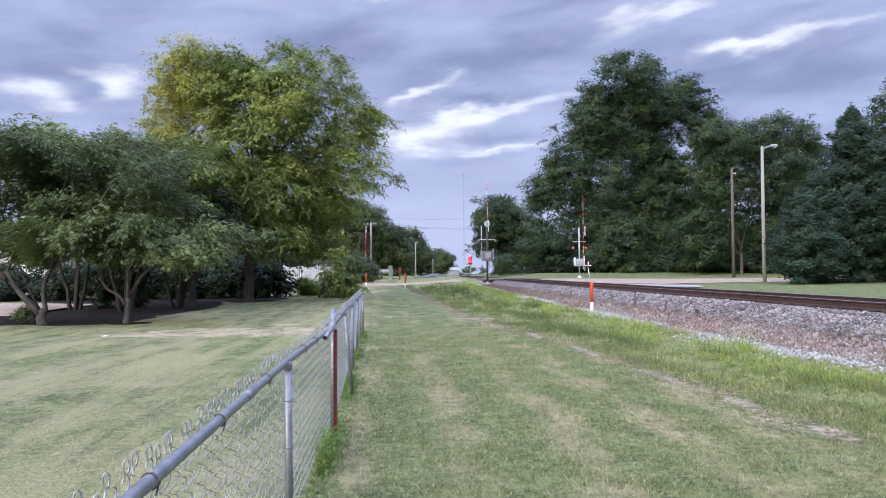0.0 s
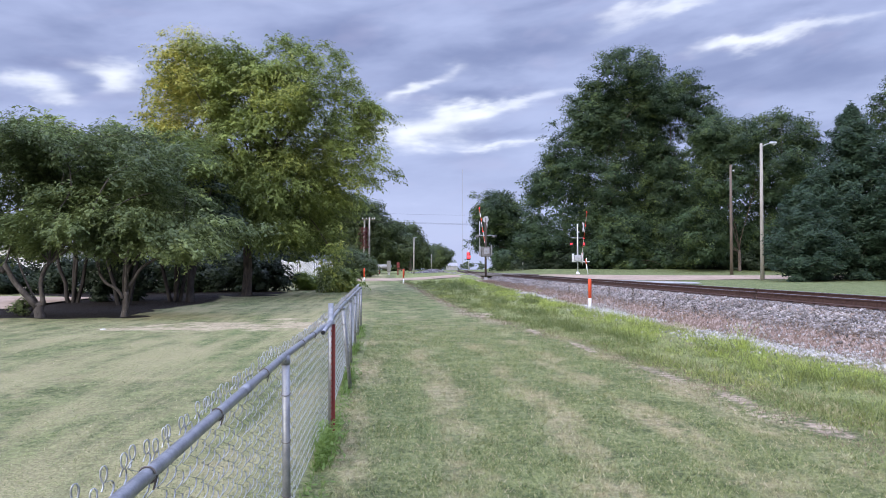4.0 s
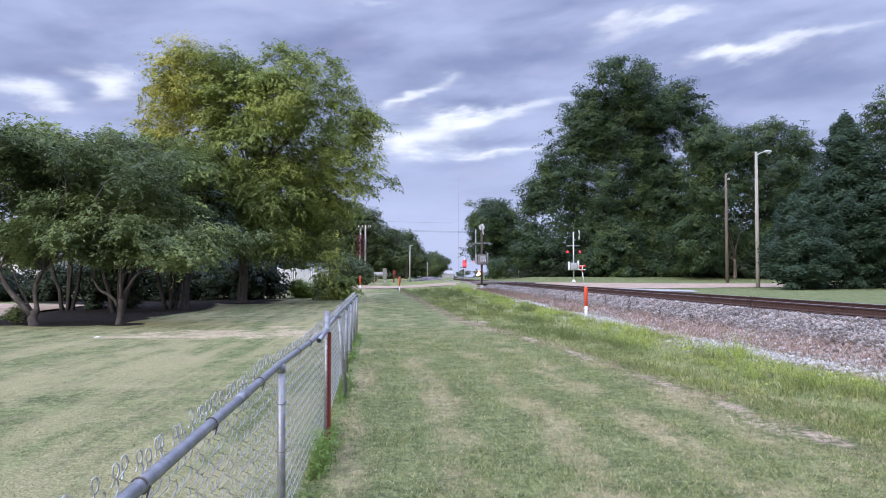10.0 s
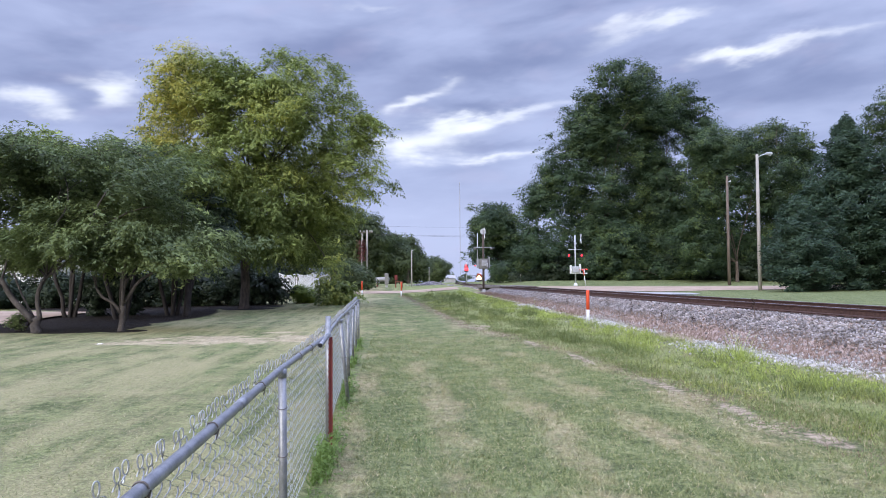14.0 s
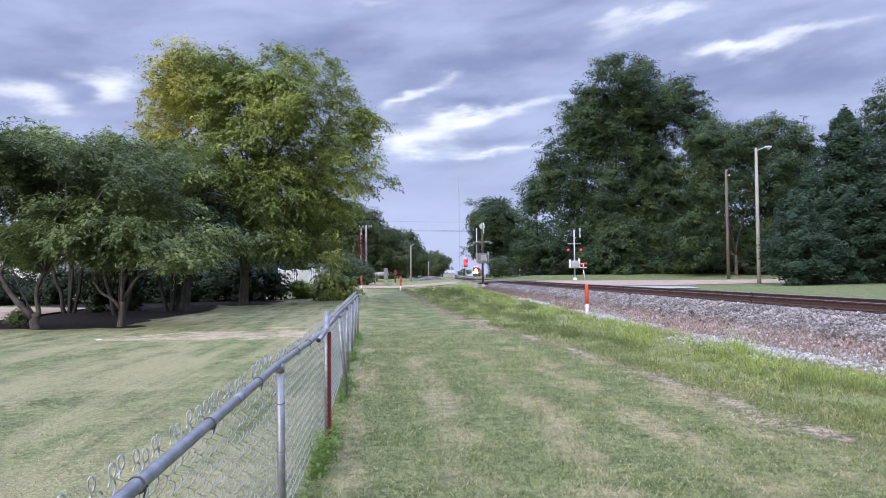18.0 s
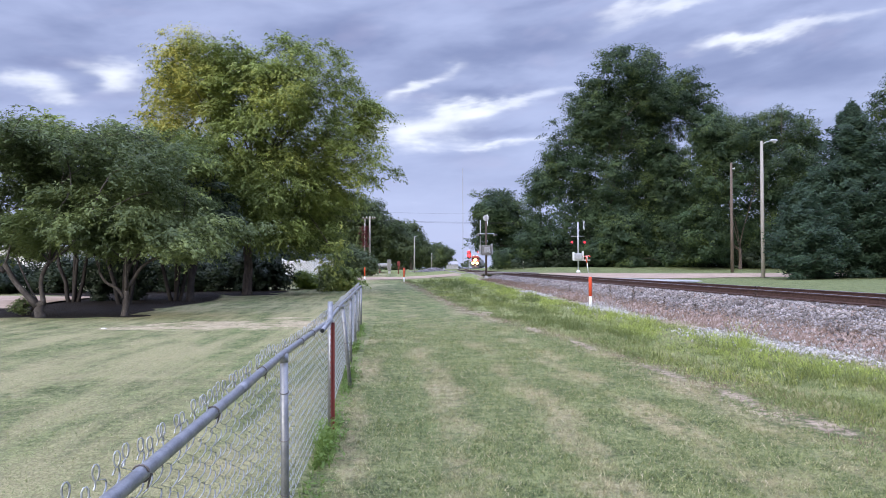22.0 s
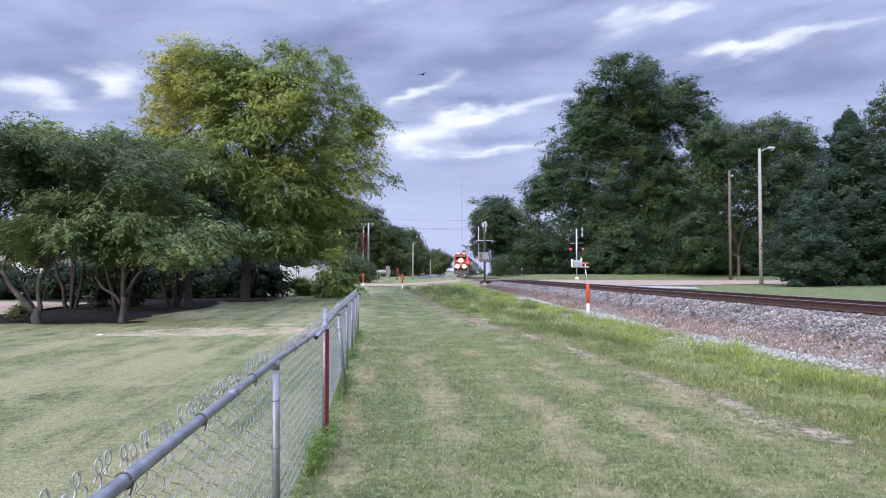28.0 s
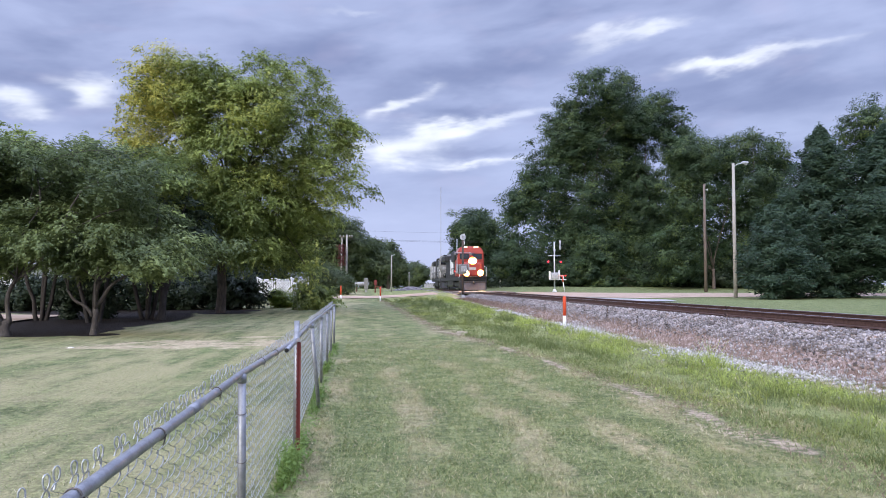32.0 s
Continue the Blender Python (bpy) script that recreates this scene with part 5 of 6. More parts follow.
lamp = utility_pole("street_lamp", "silvery wooden pole with a small street lamp head", 27.35, 50.0, 10.2, 0.15, PALE_POLE)
arm = part("lamp_arm", Build().tube([(0.05, 0, 9.95), (0.4, 0, 10.15), (0.75, 0, 10.25)], 0.03, 8).mesh("lamp_arm", ALUMINIUM, smooth=True), lamp)
part("lamp_head", Build().box((0.95, 0, 10.26), (0.55, 0.26, 0.16), bevel=0.06).tube([(1.02, 0, 10.19), (1.02, 0, 10.08)], [0.12, 0.08], 10).mesh("lamp_head", ALUMINIUM), arm)
brown = utility_pole("utility_pole", "brown weathered wooden utility pole at the roadside", 34.0, 68.0, 11.1, 0.17, POLE_WOOD)
part("insulator", Build().tube([(0.15, 0, 10.5), (0.35, 0, 10.5)], 0.05, 8).tube([(0.35, 0, 10.45), (0.35, 0, 10.62)], 0.06, 8).mesh("insulator", ALUMINIUM), brown)


def flasher(mast, x, z, face):
    """A crossing light: a dark round backing, a hood and a lit lens on each side."""
    u = part("flasher", Build().tube([(x, -face * 0.09, z), (x, face * 0.06, z)], [0.17, 0.17], 18).tube([(x, face * 0.055, z), (x, face * 0.075, z)], [0.24, 0.24], 22).mesh("flasher", DARK_METAL), mast)
    part("lens", Build().tube([(x, face * 0.08, z), (x, face * 0.105, z)], [0.105, 0.08], 16).mesh("lens", RED_LAMP, smooth=True), u, "lit red lens")
    return u


def crossing_signal(label, x, y, h, swing, tall):
    """Mast, lights, crossed boards and gate motor."""
    s = thing("crossing_signal", label, "crossing signal", pose(x, y, spot(x, y)), "crossing signals at the road")
    part("mast", Build().tube([(0, 0, 0.2), (0, 0, h)], 0.075 if not tall else 0.095, 14).mesh("mast", ALUMINIUM if not tall else DARK_POLE, smooth=True), s)
    part("mast_base", Build().box((0, 0, 0.08), (0.42, 0.42, 0.38), bevel=0.05, taper=0.7).mesh("mast_base", CONCRETE if tall else WHITE), s, "pale mast base")
    part("crossarm", Build().tube([(-0.75, 0, h * 0.72), (0.75, 0, h * 0.72)], 0.03, 8).mesh("crossarm", ALUMINIUM, smooth=True), s)
    z = 1.75 if not tall else 2.55
    case = part("gate_motor", Build().box((0, 0.05 * swing, z), (0.8, 0.55, 0.7) if not tall else (0.8, 0.6, 0.9), bevel=0.05).mesh("gate_motor", DARK_CASE if tall else ALUMINIUM), s, "grey gate motor case")
    part("motor_lid", Build().box((0.05, -0.30, z + 0.05), (0.5, 0.03, 0.5), bevel=0.012).mesh("motor_lid", GREY_PAINT), case)
    part("motor_plate", Build().box((-0.52, 0, z + 0.05), (0.12, 0.5, 0.85), bevel=0.03).mesh("motor_plate", WHITE if not tall else GREY_PAINT), case)
    part("motor_plate", Build().box((0.52, 0, z + 0.12), (0.10, 0.5, 0.95), bevel=0.03).mesh("motor_plate", WHITE if not tall else GREY_PAINT), case)
    for k in (-1, 1):
        if tall:
            head = part("lamp_housing", Build().box((0.72 * k, 0, h * 0.72 - 0.10), (0.20, 0.22, 0.24), bevel=0.06).mesh("lamp_housing", DARK_CASE), s)
            part("lamp_hood", Build().tube([(0.72 * k + 0.1, 0, h * 0.72 - 0.1), (0.72 * k + 0.26, 0, h * 0.72 - 0.12)], [0.09, 0.11], 12).mesh("lamp_hood", DARK_METAL), head)
        else:
            flasher(s, 0.70 * k, h * 0.60, swing)
        part("cross_board", Build().box((0, 0, 0), (0.23, 0.03, 1.22), None, 0.01).mesh("cross_board", WHITE), s, at=pose(0.62 if not tall else 0.12, swing * 0.12, h - 0.35, 0, 40 * k, 64 if not tall else 89))
    if not tall:
        part("bracket", Build().box((0.35, -0.1, 1.35), (1.9, 0.12, 0.10), bevel=0.02).box((0.95, -0.1, 1.55), (0.1, 0.12, 0.45), bevel=0.02).mesh("bracket", WHITE), s, "white gate bracket")
        stay = part("leaning_post", Build().tube([(1.02, -0.4, 0.0), (0.86, -0.4, 1.05)], 0.05, 10).mesh("leaning_post", WHITE, smooth=True), s, "short leaning white post")
        part("post_sleeve", Build().tube([(0.86, -0.4, 1.05), (0.78, -0.4, 1.6)], 0.055, 10).mesh("post_sleeve", ORANGE, smooth=True), stay, "orange sleeve")
        part("rung", Build().box((0.0, -0.2, 4.6), (0.3, 0.05, 0.12)).mesh("rung", ALUMINIUM), s)
    return s


def gate_arm(parent, x, z, length, swing):
    """A red and white gate arm; it lies along its own y, and is turned by its keys."""
    arm_ = part("gate_arm", Build().box((0, -0.35 * 1, 0), (0.10, 0.9, 0.16), bevel=0.02).mesh("gate_arm", ALUMINIUM), parent, "striped gate arm")
    n = 9
    for i in range(n):
        a = 0.15 + i * (length - 0.15) / n
        part("arm_stripe", Build().box((0, a + (length / n) / 2, 0), (0.03, length / n - 0.02, 0.075 - 0.003 * i), bevel=0.008).mesh("arm_stripe", WHITE if i % 2 else ORANGE), arm_)
    for a in (length * 0.45, length * 0.72, length - 0.05):
        part("arm_lamp", Build().tube([(0, a, 0.05), (0, a, 0.13)], [0.04, 0.035], 10).mesh("arm_lamp", RED_LAMP, smooth=True), arm_, "small red arm lamp")
    part("counterweight", Build().box((0.16, -0.75, 0), (0.06, 0.5, 0.34), bevel=0.02).mesh("counterweight", ALUMINIUM), arm_)
    return arm_


near_signal = crossing_signal("crossing signal mast with dark lamps and gate, seen from behind", 8.23, 62.0, 5.6, 1, True)
far_signal = crossing_signal("silver crossing signal with crossed boards, red lights and gate", 20.1, 75.0, 5.5, -1, False)
near_gate = gate_arm(near_signal, 0, 0, 6.8, 1)
far_gate = gate_arm(far_signal, 0, 0, 7.2, 1)
part("round_plate", Build().tube([(0.0, -0.09, 5.45), (0.0, -0.05, 5.45)], 0.27, 20).mesh("round_plate", ALUMINIUM), near_signal)
part("slim_pole", Build().tube([(-0.5, 0.2, 2.8), (-0.5, 0.2, 5.3)], 0.035, 8).mesh("slim_pole", ALUMINIUM, smooth=True), near_signal)


def build_rail_signal():
    s = thing("railway_signal", "dark railway signal mast showing a bright red light", "railway signal", pose(16.2, 150.0, spot(16.2, 150.0)))
    part("mast", Build().tube([(0, 0, -0.2), (0, 0, 4.6)], 0.08, 10).mesh("mast", ALUMINIUM, smooth=True), s)
    head = part("signal_head", Build().box((0, 0, 3.2), (0.85, 0.25, 1.7), bevel=0.12).mesh("signal_head", DARK_METAL), s)
    # Lit lenses drawn oversize, so that their shape includes the red glare.
    part("lens", Build().tube([(0, -0.14, 3.05), (0, -0.19, 3.05)], [0.36, 0.32], 18).mesh("lens", SIGNAL_RED, smooth=True), head, "lit red lens")
    part("lens", Build().tube([(-0.1, -0.14, 3.75), (-0.1, -0.19, 3.75)], [0.20, 0.18], 18).mesh("lens", SIGNAL_RED, smooth=True), head, "lit red lens")


build_rail_signal()


def build_mast():
    m = thing("radio_mast", "slender guyed lattice radio mast far off", "radio mast", pose(89.2, 900.0, spot(89.2, 900.0)))
    h = 131
    for a in (0, 2.09, 4.19):
        part("leg", Build().tube([(0.55 * math.cos(a), 0.55 * math.sin(a), 0), (0.55 * math.cos(a), 0.55 * math.sin(a), h)], 0.09, 5).mesh("leg", GREY_PAINT), m)
    b = Build()
    for k in range(60):
        z = k * h / 60
        for a, c in ((0, 2.09), (2.09, 4.19), (4.19, 6.28)):
            b.tube([(0.55 * math.cos(a), 0.55 * math.sin(a), z), (0.55 * math.cos(c), 0.55 * math.sin(c), z + h / 60)], 0.05, 4, False)
    part("lattice", b.mesh("lattice", GREY_PAINT), m)


build_mast()


# ---- train ----
def build_locomotive():
    """An orange-red and black wide-cab engine; its nose looks along -y, its origin lies under the front coupler on the rails."""
    e = thing("locomotive", "orange-red and black diesel locomotive with lit headlights", "locomotive", line_matrix(600))
    part("frame", Build().box((0, 11.2, 1.35), (3.0, 21.2, 0.42), bevel=0.04).mesh("frame", BLACK_PAINT), e)
    part("pilot", Build().box((0, 0.45, 0.62), (2.9, 0.35, 0.95), bevel=0.08).raw([(-1.3, 0.28, 0.12), (1.3, 0.28, 0.12), (1.3, -0.1, 0.12), (-1.3, -0.1, 0.12), (-1.3, 0.28, 0.85), (1.3, 0.28, 0.85)], [(0, 1, 5, 4), (3, 2, 5, 4), (0, 3, 4), (1, 5, 2)]).mesh("pilot", BLACK_PAINT), e)
    part("coupler", Build().box((0, -0.05, 0.95), (0.28, 0.55, 0.3), bevel=0.05).mesh("coupler", DARK_METAL), e)
    part("nose", Build().box((0, 1.75, 2.35), (2.5, 1.5, 1.6), bevel=0.18, taper=0.93).mesh("nose", ENGINE_RED), e)
    cab = part("cab", Build().box((0, 3.6, 2.95), (3.05, 2.4, 2.8), bevel=0.12, taper=0.98).raw([(-1.5, 2.45, 4.3), (1.5, 2.45, 4.3), (1.45, 4.75, 4.3), (-1.45, 4.75, 4.3), (-1.15, 2.6, 4.85), (1.15, 2.6, 4.85), (1.15, 4.7, 4.85), (-1.15, 4.7, 4.85), (-0.5, 2.7, 4.98), (0.5, 2.7, 4.98), (0.5, 4.6, 4.98), (-0.5, 4.6, 4.98)],
               [(0, 1, 5, 4), (1, 2, 6, 5), (2, 3, 7, 6), (3, 0, 4, 7), (4, 5, 9, 8), (5, 6, 10, 9), (6, 7, 11, 10), (7, 4, 8, 11), (8, 9, 10, 11)]).mesh("cab", ENGINE_RED), e)
    for x in (-0.72, 0.72):
        part("windscreen", Build().box((x, 2.385, 3.85), (1.05, 0.05, 0.62), bevel=0.02).mesh("windscreen", GLASS), cab)
    for x in (-1.53, 1.53):
        part("side_window", Build().box((x, 3.7, 3.75), (0.05, 1.3, 0.6), bevel=0.02).mesh("side_window", GLASS), cab)
    for x in (-0.62, 0.62):
        part("number_board", Build().box((x, 2.56, 4.90), (0.52, 0.10, 0.16), bevel=0.02).mesh("number_board", BOARD_LIGHT), cab, "lit number board")
    part("horn", Build().box((0, 4.2, 5.0), (0.5, 0.6, 0.14), bevel=0.04).mesh("horn", DARK_METAL), cab)
    hood = part("hood", Build().box((0, 12.2, 2.85), (1.9, 14.8, 2.6), bevel=0.12).mesh("hood", BLACK_PAINT), e)
    part("radiator", Build().box((0, 18.2, 4.1), (3.05, 4.6, 0.75), bevel=0.1).mesh("radiator", BLACK_PAINT), hood)
    part("blower_housing", Build().box((-0.2, 6.5, 3.95), (2.8, 2.9, 1.25), bevel=0.12).mesh("blower_housing", BLACK_PAINT), hood)
    part("hood_panel", Build().box((0, 12.6, 2.9), (1.98, 3.4, 1.9), bevel=0.03).mesh("hood_panel", WHITE), hood, "plain white painted stripe")
    part("exhaust_stack", Build().box((0, 10.5, 4.3), (0.8, 1.2, 0.4), bevel=0.06).mesh("exhaust_stack", DARK_METAL), hood)
    for k in range(8):
        for x in (-0.96, 0.96):
            part("hood_door", Build().box((x, 8.6 + k * 1.05, 2.75), (0.03, 0.95, 1.9), bevel=0.01).mesh("hood_door", BLACK_PAINT), hood)
    part("fuel_tank", Build().box((0, 11.2, 0.85), (2.7, 6.2, 0.85), bevel=0.2).mesh("fuel_tank", BLACK_PAINT), e)
    wheel = Build().tube([(-0.07, 0, 0), (0.05, 0, 0), (0.07, 0, 0)], [0.53, 0.51, 0.46], 22).mesh("wheel", DARK_METAL, smooth=False)
    for y0 in (4.6, 17.8):
        tr = part("truck", Build().box((-1.12, y0, 0.72), (0.22, 4.9, 0.42), bevel=0.06).box((1.12, y0, 0.72), (0.22, 4.9, 0.42), bevel=0.06).box((0, y0, 0.85), (2.2, 0.7, 0.3), bevel=0.04).mesh("truck", DARK_METAL), e)
        for k in (-2.0, 0.0, 2.0):
            for x in (-0.75, 0.75):
                part("wheel", wheel, tr, at=pose(x, y0 + k, 0.53))
    for x in (-1.48, 1.48):
        for k in range(11):
            y = 5.6 + k * 1.5
            part("handrail_post", Build().tube([(x, y, 1.5), (x, y, 2.6)], 0.02, 6).mesh("handrail_post", DARK_METAL), e)
        part("handrail", Build().tube([(x, 5.2, 2.6), (x, 21.2, 2.6)], 0.022, 6).mesh("handrail", DARK_METAL), e)
        part("front_handrail", Build().tube([(x, 2.1, 1.5), (x, 0.75, 1.5), (x, 0.75, 2.55), (x, 2.1, 2.75)], 0.026, 6).mesh("front_handrail", WHITE), e, "white front handrail")
        part("step_well", Build().box((x * 0.93, 0.95, 0.85), (0.25, 0.7, 1.0), bevel=0.03).mesh("step_well", BLACK_PAINT), e)
    part("front_walkway", Build().box((0, 0.75, 1.55), (2.9, 0.9, 0.1), bevel=0.02).mesh("front_walkway", BLACK_PAINT), e)
    light = part("headlight", Build().tube([(0, 0.98, 3.30), (0, 1.35, 3.30)], 0.42, 18).mesh("headlight", DARK_METAL), e)
    # Added glowing disc, standing in for the warm halo round the lamp.
    part("reflector", Build().tube([(0, 0.976, 3.30), (0, 0.968, 3.30)], 0.44, 20).mesh("reflector", HALO_GLOW), light, "warm glowing disc imitating the lamp's halo")
    # Lenses drawn oversize to take in the lamp's glare.
    for x in (-0.17, 0.17):
        part("lens", Build().tube([(x, 0.966, 3.30), (x, 0.93, 3.30)], [0.23, 0.20], 16).mesh("lens", HEADLIGHT, smooth=True), light, "glowing headlight lens")
    for x in (-0.76, 0.76):
        d = part("ditch_light", Build().tube([(x, 0.30, 1.95), (x, 0.55, 1.95)], 0.27, 16).box((x, 0.45, 1.72), (0.12, 0.12, 0.3)).mesh("ditch_light", DARK_METAL), e)
        # Halo disc again, wider than its lamp; the lens is oversize for glare.
        part("reflector", Build().tube([(x, 0.298, 1.95), (x, 0.290, 1.95)], 0.36, 18).mesh("reflector", HALO_GLOW), d, "warm glowing disc imitating the lamp's halo")
        part("lens", Build().tube([(x, 0.288, 1.95), (x, 0.25, 1.95)], [0.26, 0.23], 16).mesh("lens", HEADLIGHT, smooth=True), d, "glowing lower headlight lens")
    part("nose_emblem", Build().box((0, 0.985, 2.45), (0.75, 0.03, 0.28), bevel=0.01).mesh("nose_emblem", GREY_PAINT), e, "plain grey emblem shape")
    return e


def build_hopper(label):
    c = thing("hopper_wagon", label, "freight wagon", line_matrix(640), "wagons behind the locomotive")
    part("body", Build().box((0, 8.0, 2.95), (3.1, 14.6, 2.9), bevel=0.25).mesh("body", GREY_PAINT), c)
    for k in range(12):
        for x in (-1.57, 1.57):
            part("rib", Build().box((x, 1.4 + k * 1.2, 2.95), (0.10, 0.10, 2.6), bevel=0.01).mesh("rib", GREY_PAINT), c)
    for k in range(3):
        part("chute", Build().box((0, 3.4 + k * 4.6, 1.15), (2.2, 2.6, 1.0), pose(0, 0, 0, 180, 0, 0), 0.05, 0.4).mesh("chute", GREY_PAINT), c)
    part("roof_walk", Build().box((0, 8.0, 4.5), (0.9, 13.5, 0.14), bevel=0.02).mesh("roof_walk", GREY_PAINT), c)
    part("sill", Build().box((0, 8.0, 1.15), (0.6, 16.2, 0.35), bevel=0.03).mesh("sill", DARK_METAL), c)
    part("ladder", Build().tube([(-1.5, 0.6, 1.2), (-1.5, 0.6, 4.3)], 0.03, 6).tube([(-1.1, 0.6, 1.2), (-1.1, 0.6, 4.3)], 0.03, 6).mesh("ladder", WHITE), c, "white end ladder")
    wheel = Build().tube([(-0.07, 0, 0), (0.05, 0, 0), (0.07, 0, 0)], [0.46, 0.44, 0.40], 18).mesh("wheel", DARK_METAL)
    for y0 in (2.0, 14.0):
        tr = part("truck", Build().box((-0.98, y0, 0.5), (0.16, 2.4, 0.35), bevel=0.04).box((0.98, y0, 0.5), (0.16, 2.4, 0.35), bevel=0.04).box((0, y0, 0.65), (2.0, 0.4, 0.3), bevel=0.03).mesh("truck", DARK_METAL), c)
        for k in (-0.85, 0.85):
            for x in (-0.75, 0.75):
                part("wheel", wheel, tr, at=pose(x, y0 + k, 0.46))
    return c


def line_matrix(y, length=16.0):
    """The pose of a vehicle whose front end is at y on the line and whose rear is length behind it."""
    a, b = line_point(y), line_point(y + length)
    d = b - a
    return Matrix.Translation(a) @ Matrix.Rotation(math.atan2(-d.x, d.y), 4, "Z") @ Matrix.Rotation(math.asin(d.z / d.length), 4, "X")


engine = build_locomotive()
second = copy_thing(engine, line_matrix(620))
for o in list(second.children_recursive):
    kind = o.name.split(".")[0]
    if kind in ("lens", "reflector", "number_board", "nose", "cab"):
        o.data = o.data.copy()
        o.data.materials[0] = DARK_CASE if kind in ("nose", "cab") else GLASS
        if "label" in o and kind not in ("nose", "cab"):
            o["label"] = "unlit dark glass"
tagged(second, "dark grey diesel locomotive coupled second, lamps dark")
wagons = [build_hopper("grey covered hopper wagon coupled behind the locomotives")]
wagons += [copy_thing(wagons[0], line_matrix(660 + 17 * k)) for k in range(4)]


# ---- birds ----
def build_bird():
    b = thing("bird", "small dark bird in flight", "bird", pose(0, 60, 30))  # wings half raised
    part("body", Build().tube([(0, -0.16, 0), (0, -0.08, 0), (0, 0.05, 0), (0, 0.17, 0)], [0.012, 0.05, 0.04, 0.008], 8).mesh("body", DARK_METAL, smooth=True), b)
    for k in (-1, 1):
        part("wing", Build().raw([(0.03 * k, -0.06, 0.02), (0.22 * k, -0.09, 0.10), (0.42 * k, 0.0, 0.06), (0.20 * k, 0.03, 0.09), (0.03 * k, 0.06, 0.02), (0.2 * k, -0.03, 0.12)], [(0, 1, 5, 4), (1, 2, 5), (2, 3, 5), (5, 3, 4)]).mesh("wing", DARK_METAL), b)
    part("tail", Build().raw([(-0.02, 0.15, 0), (0.02, 0.15, 0), (0.05, 0.27, 0), (-0.05, 0.27, 0), (0, 0.2, 0.01)], [(0, 1, 4), (1, 2, 4), (2, 3, 4), (3, 0, 4)]).mesh("tail", DARK_METAL), b)
    return b


bird = build_bird()
far_bird = copy_thing(bird, pose(-3, 60, 25))
tagged(far_bird, group="birds in flight")
tagged(bird, group="birds in flight")



# ---- grass ----
def blades(rng, P, high, thin, bend=0.6):
    """Grass blades: one bent quad that ends in a narrow tip for each point."""
    n = len(P)
    a, q = rng.uniform(0, 2 * math.pi, n), rng.uniform(0, 2 * math.pi, n)
    h, t = high * rng.uniform(0.45, 1.3, n), thin * rng.uniform(0.7, 1.4, n)
    s = np.stack([np.cos(a) * t, np.sin(a) * t, np.zeros(n)], -1)
    lean = (h * bend * rng.uniform(0.2, 1.3, n))[:, None] * np.stack([np.cos(q), np.sin(q), np.zeros(n)], -1)
    top = P + lean + np.stack([np.zeros(n), np.zeros(n), h], -1)
    V = np.stack([P - s, P + s, top + s * 0.25, top - s * 0.25], 1)
    return V.reshape(-1, 3), np.arange(4 * n).reshape(n, 4)


def verge_edge(y):
    return np.where(y < 24, 4.6 - 0.0032 * y * y, 2.757 - 0.05 * (y - 24))


